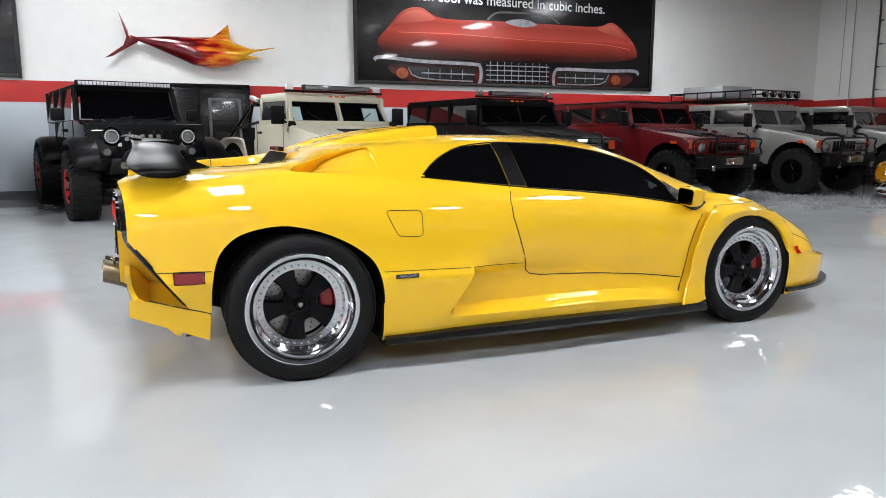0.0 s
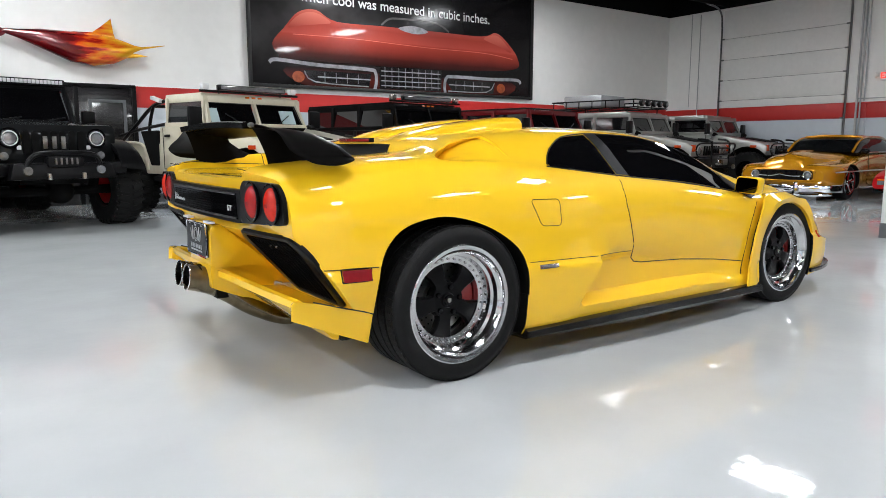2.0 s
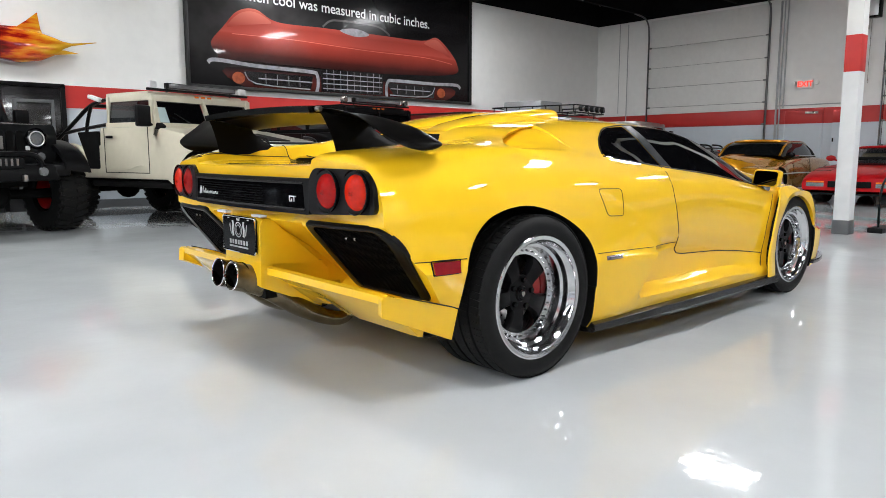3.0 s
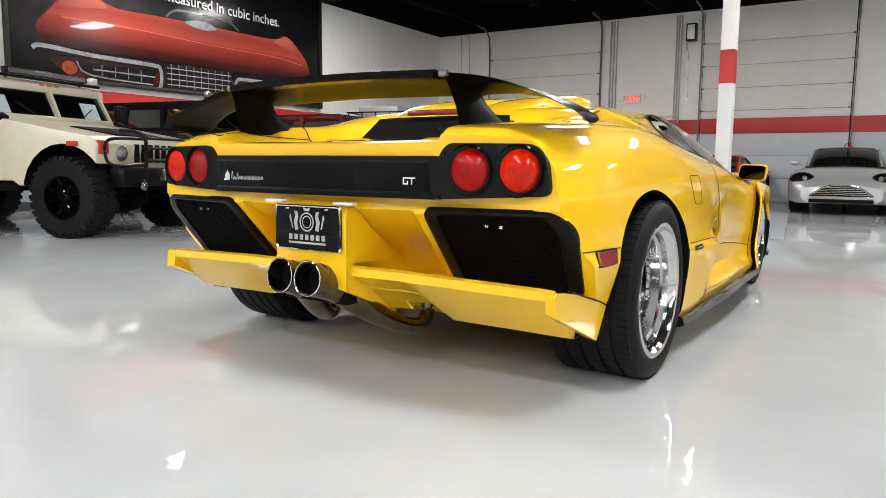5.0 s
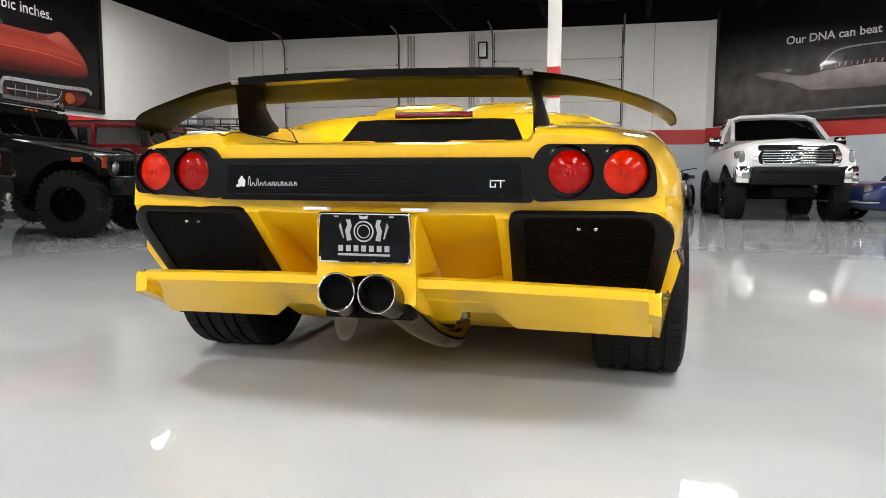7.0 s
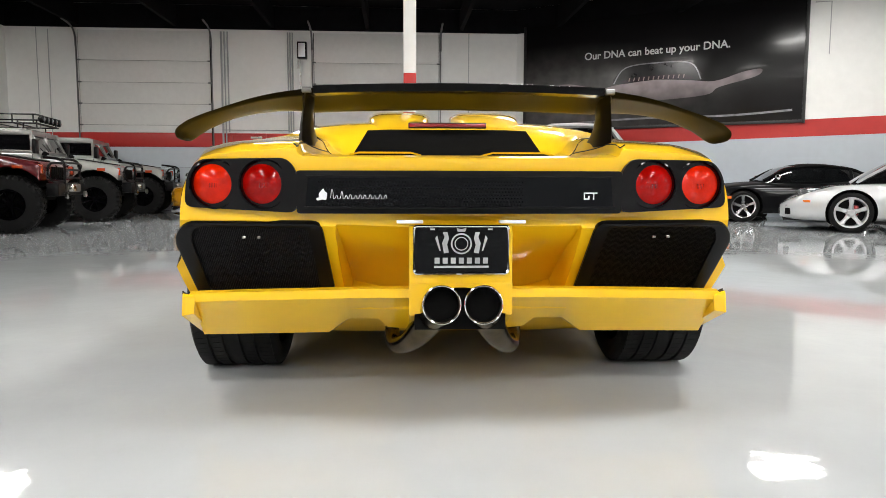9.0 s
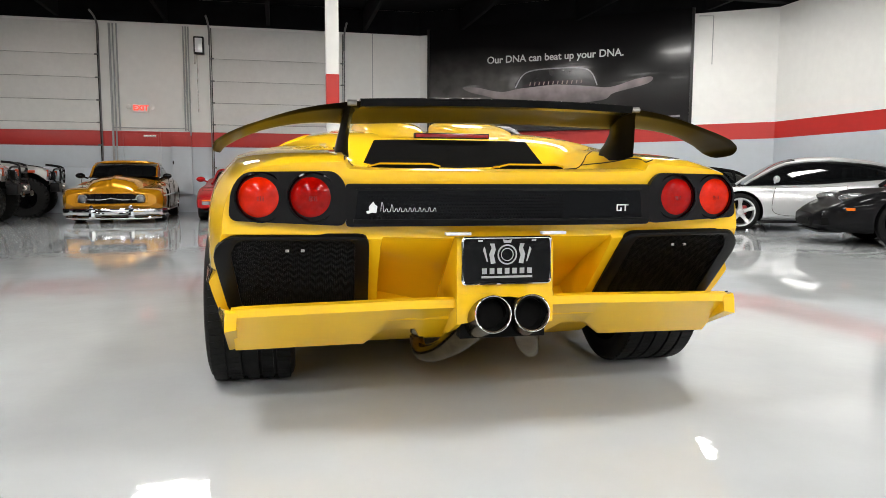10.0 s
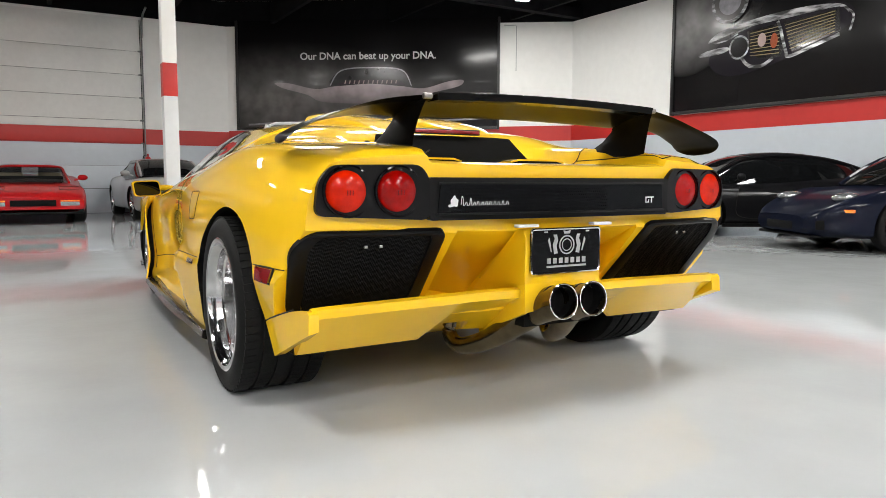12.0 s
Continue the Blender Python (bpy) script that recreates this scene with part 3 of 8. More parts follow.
GAP = mat("panel_gap", (0.008, 0.007, 0.004), 0.8)
for s in (-1, 1):
    # side windows
    bm = bmesh.new()
    side_panel(bm, s, np.linspace(1.205, 2.235, 26), curve((1.15, .838), (1.69, .79), (2.0, .747), (2.24, .705)), curve((1.15, 1.052), (1.45, 1.043), (1.74, 1.005), (2.05, .905), (2.24, .715)))
    part("door_window", bm, TINT, body, "black tinted door glass")
    bm = bmesh.new()
    side_panel(bm, s, np.linspace(0.66, 1.105, 14), curve((0.6, .897), (1.1, .846)), curve((0.655, .905), (0.75, .965), (0.85, 1.01), (0.95, 1.035), (1.12, 1.047)))
    part("quarter_window", bm, TINT, body, "black tinted rear side glass")
    bm = bmesh.new()
    side_panel(bm, s, np.linspace(1.108, 1.202, 5), curve((1.05, .848), (1.25, .835)), curve((1.05, 1.050), (1.25, 1.052)), proud=0.006)
    part("pillar", bm, BLACK_SATIN, body, "satin black window pillar")
    bm = bmesh.new()
    for top in (True, False):
        pts = [(x, curve((0.655, .905), (0.75, .968), (0.85, 1.013), (0.95, 1.04), (1.15, 1.056), (1.45, 1.047), (1.74, 1.009), (2.05, .91), (2.25, .712))(x)) for x in np.linspace(.655, 2.25, 30)] if top else [(x, curve((0.63, .897), (1.15, .838), (1.69, .786), (2.0, .743), (2.26, .70))(x)) for x in np.linspace(.64, 2.26, 30)]
        seam(bm, s, pts, r=0.005)
    part("window_seal", bm, BLACK_SATIN, body, "black rubber window seal")
    bm = bmesh.new()
    side_panel(bm, s, np.linspace(2.155, 2.335, 8), curve((2.15, .708), (2.22, .680), (2.34, .715)), curve((2.15, .838), (2.22, .792), (2.34, .722)), proud=0.007, rows=4)
    part("mirror_sail", bm, BLACK_SATIN, body, "satin black triangle under the mirror")
    # door and panel gaps
    bm = bmesh.new()
    seam(bm, s, [(1.10, .84), (1.075, .78), (1.08, .70), (1.125, .57), (1.165, .455), (1.175, .42), (1.20, .398), (1.26, .388), (1.6, .372), (1.9, .345), (2.14, .315)])
    part("door_gap", bm, GAP, body, "dark gap round the door")
    bm = bmesh.new()
    seam(bm, s, [(.405, .478), (.7, .474), (.95, .468), (1.15, .46)], r=0.0018)
    part("sill_gap", bm, GAP, body, "dark gap above the sill panel")
    for pts in ([(-.56, .525), (-.5, .525), (-.345, .525)], [(2.95, .525), (3.25, .43)]):
        bm = bmesh.new()
        seam(bm, s, pts, r=0.002)
        part("panel_gap", bm, GAP, body)
    # fuel flap
    bm = bmesh.new()
    flap = rounded([(.417, .757), (.593, .753), (.595, .632), (.475, .637)], .022, 3)
    seam(bm, s, flap + flap[:1], r=0.0019, step=0.02)
    part("fuel_flap", bm, GAP, body, "outline of the fuel flap")
    # side markers and badge
    bm = bmesh.new()
    side_panel(bm, s, np.linspace(-.493, -.378, 6), lambda x: .479, lambda x: .522, proud=0.008, rows=2)
    part("rear_marker", bm, MARKER_RED, body, "dark red side marker")
    bm = bmesh.new()
    seam(bm, s, [(-.496, .476), (-.375, .476), (-.375, .525), (-.496, .525), (-.496, .476)], r=0.004)
    part("marker_frame", bm, BLACK_SATIN, body)
    bm = bmesh.new()
    side_panel(bm, s, np.linspace(2.985, 3.03, 3), lambda x: .395, lambda x: .435, proud=0.006, rows=2)
    part("front_marker", bm, LENS_ORANGE, body, "orange side marker")
    bm = bmesh.new()
    side_panel(bm, s, np.linspace(.455, .565, 5), lambda x: .444, lambda x: .461, proud=0.004, rows=2)
    badge = part("badge", bm, STEEL, body, "small silver badge")
    bm = bmesh.new()
    side_panel(bm, s, np.linspace(.475, .545, 5), lambda x: .450, lambda x: .455, proud=0.0055, rows=1)
    part("badge_print", bm, GREY_PRINT, badge, "dark bar of writing")
    # sill skirt of carbon
    rows = []
    for x in np.linspace(.41, 2.29, 24):
        lift = 0.012 * math.sin((x - .41) / 1.88 * math.pi)
        y = float(np.interp(x, [.41, 1.2, 2.29], [.992, 1.022, .985]))
        z = float(np.interp(x, [.41, 1.2, 2.29], [.168, .186, .175]))
        rows.append([V((x, s * (y - .10), .115)), V((x, s * (y + .012), .118)), V((x, s * (y + .03), .128 + lift)), V((x, s * (y + .026), z - .012)), V((x, s * (y + .004), z)), V((x, s * (y - .10), z))])
    bm = bmesh.new()
    add_loft(bm, rows, closed=True, caps=True)
    part("side_skirt", bm, CARBON, body, "dark carbon fibre sill skirt")
    # flared fender edge round the front wheel, proud of the door
    rows, backs = [], []
    back = curve((.15, 2.10), (.20, 2.112), (.317, 2.159), (.474, 2.187), (.614, 2.247), (.70, 2.325))
    for k in range(23):
        t = k / 22
        a = math.radians(207 - 187 * t)
        x, z = 2.61 + .322 * math.cos(a), .32 + .322 * math.sin(a)
        if t < .42:
            zo = .175 + (.70 - .175) * (t / .42)
            xo = back(zo)
        else:
            r = .42 + .075 * (1 - (t - .42) / .58) * .4
            xo, zo = 2.61 + r * math.cos(a), .32 + r * math.sin(a)
        zo = min(zo, .705)
        rise = .046 * min(1.0, max(0.0, (1.0 - t) / .45))
        h0 = surface(x, max(z, .16), s)[0]
        h1 = surface(xo, max(zo, .16), s)[0]
        hm, nm = surface((x + xo) / 2, max((z + zo) / 2, .16), s)
        ya = s * max(abs(h0.y), .955)
        rows.append([V((x, ya - s * .06, z)), V((x, ya + s * .008, z)), V((hm.x, s * max(abs(hm.y), abs(ya) - .004) + s * rise * .8, (z + zo) / 2)), V((xo + .004, h1.y + s * rise, zo)), V((xo, h1.y + s * rise * .8, zo)), V((xo, h1.y - s * .012, zo))])
        if t < .42:
            xi, zi = xo + .34 * (x - xo), zo + .34 * (z - zo)
            rows[-1][5] = V((xi, h1.y + s * rise * .62, zi))
            backs.append([V((xi, h1.y + s * rise * .62, zi)), V((xi, h1.y - s * .02, zi))])
    bm = bmesh.new()
    add_loft(bm, rows)
    part("arch_flare", bm, YELLOW, body, "flared yellow wheel arch", sharp=40)
    bm = bmesh.new()
    add_loft(bm, backs)
    part("flare_vent", bm, BLACK_MATT, body, "dark opening in the back of the flare")
    # dark slot behind the flare
    bm = bmesh.new()
    seam(bm, s, [(back(z) - .010, z) for z in (.24, .32, .40, .48, .56, .62, .66)], r=0.004, sink=0.002)
    part("flare_slot", bm, GAP, body, "dark slot behind the flare")
    # mirror
    my, mz = (.955, .762) if s < 0 else (1.0, .744)
    bm = bmesh.new()
    add_tube(bm, smooth_line([(2.29, s * .80, .735), (2.25, s * .87, .748), (2.215, s * (my - .04), mz)], 4), .02, seg=8)
    arm = part("mirror_arm", bm, YELLOW, body)
    prof = rounded([(-.055, -.042), (.05, -.05), (.06, .045), (-.045, .052)], .02, 3)
    rows = []
    for x, k in ((2.145, .97), (2.15, 1.0), (2.19, 1.0), (2.22, .86), (2.245, .5)):
        rows.append([V((x - .25 * p[0], s * (my + p[0] * 1.6 * k), mz + p[1] * 1.05 * k)) for p in prof])
    bm = bmesh.new()
    add_loft(bm, rows, closed=True, caps=True)
    part("mirror_housing", bm, YELLOW, arm, "yellow mirror housing")
    bm = bmesh.new()
    rows = [[V((2.1435 - d - .25 * p[0], s * (my + p[0] * 1.6 * .89), mz + p[1] * 1.05 * .86)) for p in prof] for d in (0, .003)]
    add_loft(bm, rows, closed=True, caps=True)
    part("mirror_glass", bm, DARK_MIRROR, arm, "dark mirror glass")

# front splitter
bm = bmesh.new()
plan = [(2.93, .965), (3.1, .945), (3.3, .88), (3.48, .76), (3.62, .55), (3.70, .3), (3.72, 0)]
outer = smooth_line([(x, y, 0) for x, y in plan], 4)
ring = [(p.x, p.y) for p in outer] + [(p.x, -p.y) for p in reversed(outer[:-1])]
add_prism(bm, ring, "z", .165, .195, .006)
part("splitter", bm, CARBON, body, "black front lip")

# ---- wheels ----


def star_wheel(parent, name, c, s, R, rim, width, dish):
    """Tyre, polished stepped rim with bolts, black five-spoke centre, disc and red caliper. s: outer side."""
    wheel = new(name)
    wheel.parent = parent
    wheel.location = c
    wheel.empty_display_size = 0.1
    w = width / 2
    bm = bmesh.new()
    shoulder = 0.028
    prof = [(rim - .006, -w * .93), (rim + .012, -w), (rim + (R - rim) * .5, -w * 1.03), (R - shoulder * .7, -w * .985), (R - .006, -w * .90)]
    for g in (-.55, -.2, .2, .55):
        prof += [(R, (g - .045) * w), (R - .008, (g - .04) * w), (R - .008, (g + .04) * w), (R, (g + .045) * w)]
    prof += [(R - .006, w * .90), (R - shoulder * .7, w * .985), (rim + (R - rim) * .5, w * 1.03), (rim + .012, w), (rim - .006, w * .93)]
    add_lathe(bm, prof, seg=72)
    part("tyre", bm, RUBBER, wheel, "black low-profile tyre", sharp=30)
    bm = bmesh.new()
    # cross blocks of the tread
    for k in range(72):
        a = 2 * math.pi * k / 72
        for e, c, wide in ((-1, .76, .31), (1, .76, .31), (-1, .375, .26), (1, .375, .26)):
            m = Matrix.Rotation(-a, 3, "Y") @ Matrix.Rotation(e * .10, 3, "X")
            add_box(bm, m @ V((R - .002, e * w * c, 0)), (.006, w * wide, .0255), m=m)
    tagged(part("tread_block", bm, RUBBER, wheel), kind="stuff")
    o = s * w
    bm = bmesh.new()
    prof = [(rim - .004, o * .93), (rim + .008, o * .985), (rim + .003, o * 1.0), (rim - .012, o * .985), (rim - .016, o * .90), (rim - .030, o * .80), (rim - .034, o - s * dish * .55), (rim - .046, o - s * dish * .62), (rim - .052, o - s * dish), (rim - .082, o - s * (dish + .004)), (rim - .086, o - s * (dish + .03)), (rim - .05, -o * .9)]
    add_lathe(bm, prof, seg=72)
    rimo = part("rim", bm, POLISHED, wheel, "polished stepped alloy rim", sharp=25)
    for k in range(36):
        bm = bmesh.new()
        a = 2 * math.pi * k / 36
        p = V(((rim - .067) * math.cos(a), o - s * (dish + .001), (rim - .067) * math.sin(a)))
        add_cyl(bm, p, p + V((0, s * .007, 0)), .0048, seg=6)
        part("rim_bolt", bm, POLISHED, rimo)
    # spokes
    face = o - s * (dish + .008)
    bm = bmesh.new()
    r1 = rim - .075
    for k in range(5):
        a = 2 * math.pi * k / 5 + math.radians(116)
        pts = []
        for rr, hw, y in ((.045, .040, -.006), (.09, .034, .0), (r1 * .75, .043, .0), (r1 * .97, .062, -.012)):
            pts.append((rr, hw, y))
        rows = []
        for rr, hw, y in pts:
            rows.append([V((rr, face + s * (y + dy), t)) for t, dy in ((-hw, -.028), (-hw, -.004), (-hw * .82, .006), (hw * .82, .006), (hw, -.004), (hw, -.028))])
        m = Matrix.Rotation(-a, 3, "Y")
        rows = [[m @ p for p in r] for r in rows]
        add_loft(bm, rows, closed=True, caps=True)
    add_lathe(bm, [(0, face + s * .012), (.03, face + s * .012), (.034, face + s * .004), (.078, face + s * .002), (.085, face - s * .03)], seg=32)
    spokes = part("spokes", bm, BLACK_SATIN, wheel, "black five-spoke wheel centre")
    for k in range(5):
        bm = bmesh.new()
        a = 2 * math.pi * k / 5 + math.radians(116 + 36)
        p = V((.058 * math.cos(a), face, .058 * math.sin(a)))
        add_cyl(bm, p, p + V((0, s * .016, 0)), .0115, seg=6)
        part("lug_nut", bm, BLACK_GLOSS, spokes)
    bm = bmesh.new()
    add_lathe(bm, [(0, face + s * .016), (.021, face + s * .016), (.025, face + s * .012)], seg=24)
    part("hub_cap", bm, BLACK_GLOSS, spokes, "black hub cap")
    bm = bmesh.new()
    add_prism(bm, rounded([(-.009, .010), (.009, .010), (.009, -.002), (0, -.012), (-.009, -.002)], .003, 2), "y", face + s * .016, face + s * .018)
    part("hub_emblem", bm, STEEL, spokes, "small silver shield")
    bm = bmesh.new()
    d = face - s * .075
    add_lathe(bm, [(.075, d + s * .02), (.08, d), (r1 - .012, d), (r1 - .012, d - s * .022), (.075, d - s * .022)], seg=48)
    disc = part("brake_disc", bm, DISC, wheel, "drilled steel brake disc")
    bm = bmesh.new()
    for k in range(40):
        for q, rr in enumerate((.105, .125, .145)):
            a = 2 * math.pi * (k + q * .33) / 40
            if k % 2 == q % 2 and rr < r1 - .02:
                p = V((rr * math.cos(a), d, rr * math.sin(a)))
                add_cyl(bm, p, p + V((0, s * .0015, 0)), .004, seg=6)
    part("drilling", bm, BLACK_MATT, disc)
    bm = bmesh.new()
    rows = []
    for a in np.linspace(-.55, .55, 8):
        for_a = a + .12
        rows.append([V((rr * math.cos(for_a), y, rr * math.sin(for_a))) for rr, y in ((.10, d - s * .03), (.10, d + s * .035), (.115, d + s * .045), (r1 - .015, d + s * .045), (r1 - .004, d + s * .03), (r1 - .004, d - s * .03))])
    add_loft(bm, rows, closed=True, caps=True)
    part("caliper", bm, CALIPER_RED, wheel, "red brake caliper")
    return wheel


for s in (-1, 1):
    star_wheel(car, "rear_wheel", (0.034, s * .861, .333), s, .333, .247, .325, .100)
    star_wheel(car, "front_wheel", (2.648, s * .818, .322), s, .322, .242, .245, .060)

# ---- tail ----
def tail_plate(bm, outline, d0, d1):
    """A plate on the tail from an outline (y, z), from d0 in front of to d1 behind its face."""
    fine = []
    for a, b in zip(outline, outline[1:] + outline[:1]):
        n = max(1, int(math.dist(a, b) / .04))
        fine += [(a[0] + (b[0] - a[0]) * k / n, a[1] + (b[1] - a[1]) * k / n) for k in range(n)]
    rows = [[V((tail_x(y) - d, y, z)) for y, z in fine] for d in (d0, d1)]
    add_loft(bm, rows, closed=True, caps=True)


for s in (-1, 1):
    bm = bmesh.new()
    panel = rounded([(s * .527, .680), (s * .895, .698), (s * .885, .80), (s * .845, .852), (s * .56, .856), (s * .527, .815)], .03, 4)
    tail_plate(bm, panel, -.02, .008)
    cluster = part("tail_lamp_panel", bm, BLACK_SATIN, body, "satin black tail lamp surround")
    for y, m in ((.632, LENS_RED), (.793, LENS_ORANGE)):
        x = tail_x(y) - .006
        bm = bmesh.new()
        add_lathe(bm, [(.080, x + .01), (.081, x - .006), (.076, x - .007), (.074, x + .004)], c=(0, s * y, .772), axis="x", seg=40)
        part("lamp_ring", bm, BLACK_GLOSS, cluster)
        bm = bmesh.new()
        add_lathe(bm, [(.0700 * math.sin(a), x + .012 - .032 * math.cos(a)) for a in np.linspace(0, math.pi / 2, 13)], c=(0, s * y, .772), axis="x", seg=40)
        lens = part("tail_lamp", bm, m, cluster, "round domed red tail lamp", sharp=60)
        # shading at the dome's edge is put into this dark ring's colour
        bm = bmesh.new()
        add_lathe(bm, [(.0695, x + .010), (.0705, x + .001), (.0725, x - .002), (.0745, x + .001), (.0750, x + .006)], c=(0, s * y, .772), axis="x", seg=40)
        part("lens_edge_shade", bm, LENS_DARK, lens, "dark red ring with the lens's edge shading in its colour", sharp=60)
        for k in range(5):
            bm = bmesh.new()
            add_box(bm, (x - .0192, s * y + (k - 2) * .005, .768), (.0016, .0012, .015))
            part("lens_rib", bm, LENS_DARK, lens)

bm = bmesh.new()
tail_plate(bm, rounded([(-.528, .678), (.528, .678), (.528, .816), (-.528, .816)], .012, 3), -.02, .008)
strip = part("tail_strip", bm, BLACK_SATIN, body, "satin black strip between the tail lamps")
bm = bmesh.new()
tail_plate(bm, rounded([(-.50, .697), (.50, .697), (.49, .795), (-.49, .795)], .012, 3), .006, .0095)
pane = part("strip_pane", bm, BLACK_GLOSS, strip, "glossy black perforated panel")
bm = bmesh.new()
for a, b in (((-.505, .697), (.505, .697)), ((-.495, .797), (.495, .797))):
    add_tube(bm, [(tail_x(y) - .011, y, a[1]) for y in np.linspace(a[0], b[0], 9)], .0045, seg=6)
part("strip_lip", bm, BLACK_SATIN, strip)
bm = bmesh.new()
for r in range(8):
    for k in range(96):
        y = -.47 + k * .0099 + (r % 2) * .005
        z = .706 + r * .0105
        if -.2 < y < .46:
            bmesh.ops.create_circle(bm, cap_ends=True, segments=6, radius=.0028, matrix=Matrix.Translation((tail_x(y) - .0102, y, z)) @ Matrix.Rotation(math.pi / 2, 4, "Y"))
holes = part("perforation", bm, BLACK_MATT, pane)
tagged(holes, kind="stuff")
# emblem and lettering as plain shapes
bm = bmesh.new()
tail_plate(bm, rounded([(.432, .721), (.446, .724), (.453, .720), (.456, .742), (.447, .752), (.441, .760), (.436, .748), (.428, .745)], .004, 2), .0095, .012)
tail_plate(bm, rounded([(.452, .721), (.462, .720), (.464, .728), (.455, .730)], .002, 2), .0095, .012)
part("emblem", bm, WHITE_MARK, strip, "small silver emblem")
bm = bmesh.new()
rng = random.Random(4)
y, pts = .418, []
for k in range(12):
    h = .028 if k == 0 else rng.choice((.008, .010, .011, .021))
    for dy, z in ((0, .728), (-.004, .728 + h), (-.008, .728 + h * .6), (-.009, .726)):
        pts.append((tail_x(y) - .0105, y + dy, z))
    y -= .0132 + rng.random() * .005
add_tube(bm, smooth_line(pts, 3), .0011, seg=5)
part("script_badge", bm, WHITE_MARK, strip, "thin silver script drawn as plain strokes")
bm = bmesh.new()
for y0, y1, z0, z1 in ((-.400, -.445, .743, .747), (-.400, -.418, .724, .728), (-.400, -.404, .724, .747), (-.415, -.419, .724, .736), (-.431, -.435, .724, .747)):
    tail_plate(bm, [(y0, z0), (y1, z0), (y1, z1), (y0, z1)], .0095, .0115)
part("letter_badge", bm, WHITE_MARK, strip, "small silver badge drawn as plain bars")

# slanting black vents below the lamps
MESHY = mat("black_vent_mesh", (0.002, 0.002, 0.002), 0.8, spec=0.08, grain=0.3, scale=200)


for s in (-1, 1):
    def ring(pts, n=12):
        """An outline resampled so that two of them pair up."""
        P = [V((*q, 0)) for q in pts]
        out = []
        for p0, p1 in zip(P, P[1:] + P[:1]):
            out += [p0 + (p1 - p0) * k / n for k in range(n)]
        return [(q.x, q.y) for q in out]
    outer = ring(rounded([(.452, .650), (.900, .652), (.955, .598), (.918, .366), (.432, .366)], .035, 4), 3)
    inner = ring(rounded([(.498, .638), (.868, .642), (.896, .598), (.872, .376), (.480, .376)], .022, 4), 3)
    bm = bmesh.new()
    add_loft(bm, [[slant(s * y, z, d) for y, z in loop] for loop, d in ((outer, -.006), (outer, .010), (ring(rounded([(.462, .646), (.893, .648), (.943, .598), (.907, .369), (.443, .369)], .033, 4), 3), .015), (inner, .013), (inner, .001))], closed=True)
    frame_ = part("vent_panel", bm, BLACK_SATIN, body, "matt black slanting rear vent")
    bm = bmesh.new()
    grid = []
    for y in np.linspace(.468, .904, 20):
        lo = max(.371, .371 + (y - .874) * 7.0)
        hi = min(.643, .643 - (y - .868) * 1.2, .371 + (y - .466) * 14)
        grid.append([slant(s * y, lo + (max(hi, lo + .002) - lo) * k / 6, .005) for k in range(7)])
    add_loft(bm, grid)
    net = part("vent_mesh", bm, MESHY, frame_, "black wire mesh")
    bm = bmesh.new()
    for r in range(58):
        z = .379 + r * .0046
        y1 = .872 + (z - .376) * .108
        ys = np.linspace(.484, min(y1, .894), 24)
        add_tube(bm, [slant(s * y, z + .0014 * (-1) ** i, 0.0065) for i, y in enumerate(ys)], .0009, seg=3)
    for k in range(66):
        y = .487 + k * .0061
        if y < .892:
            add_tube(bm, [slant(s * y, .378 if y < .872 else .45, .0065), slant(s * y, .52, .0065), slant(s * y, .637 if y < .865 else .612, .0065)], .0009, seg=3)
    tagged(part("wire", bm, BLACK_SATIN, net), kind="stuff")
    for y in (.665, .715):
        bm = bmesh.new()
        add_box(bm, slant(s * y, .603, .010), (.006, .012, .009), .002)
        part("clip", bm, STEEL, frame_)

# number plate box
bm = bmesh.new()
side = [(-.752, .612), (-.735, .640), (-.70, .640), (-.42, .40), (-.42, .34), (-.752, .445)]
add_prism(bm, side, "y", -.168, .168, .006)
box = part("plate_box", bm, YELLOW, body)
for s in (-1, 1):
    bm = bmesh.new()
    add_prism(bm, [(-.752, .45), (-.752, .40), (-.742, .345), (-.46, .23), (-.45, .44)], "y", s * .15, s * .168, .004)
    part("plate_box_side", bm, YELLOW, box)
bm = bmesh.new()
arch = [(-.168, .452), (.168, .452), (.168, .35)] + [(.128 * math.cos(a), .355 + .085 * math.sin(a)) for a in np.linspace(0, math.pi, 14)] + [(-.168, .35)]
add_prism(bm, arch, "x", -.753, -.735)
part("exhaust_surround", bm, YELLOW, box)
bm = bmesh.new()
add_box(bm, (-.60, 0, .37), (.25, .30, .15))
part("exhaust_cavity", bm, BLACK_MATT, box)
bm = bmesh.new()
add_prism(bm, rounded([(-.1525, .487), (.1525, .487), (.1525, .640), (-.1525, .640)], .012, 3), "x", -.766, -.756)
plate = part("number_plate", bm, BLACK_GLOSS, body, "black dealer plate with a silver crest")
bm = bmesh.new()
loop = rounded([(-.152, .487), (.152, .487), (.152, .640), (-.152, .640)], .012, 3)
add_tube(bm, [(-.764, y, z) for y, z in loop], .0045, seg=6, closed=True)
part("plate_frame", bm, CHROME, plate, "chrome plate frame")
bm = bmesh.new()


def flat(bm, pts, x=-.7675):
    add_prism(bm, pts, "x", x, x + .001)


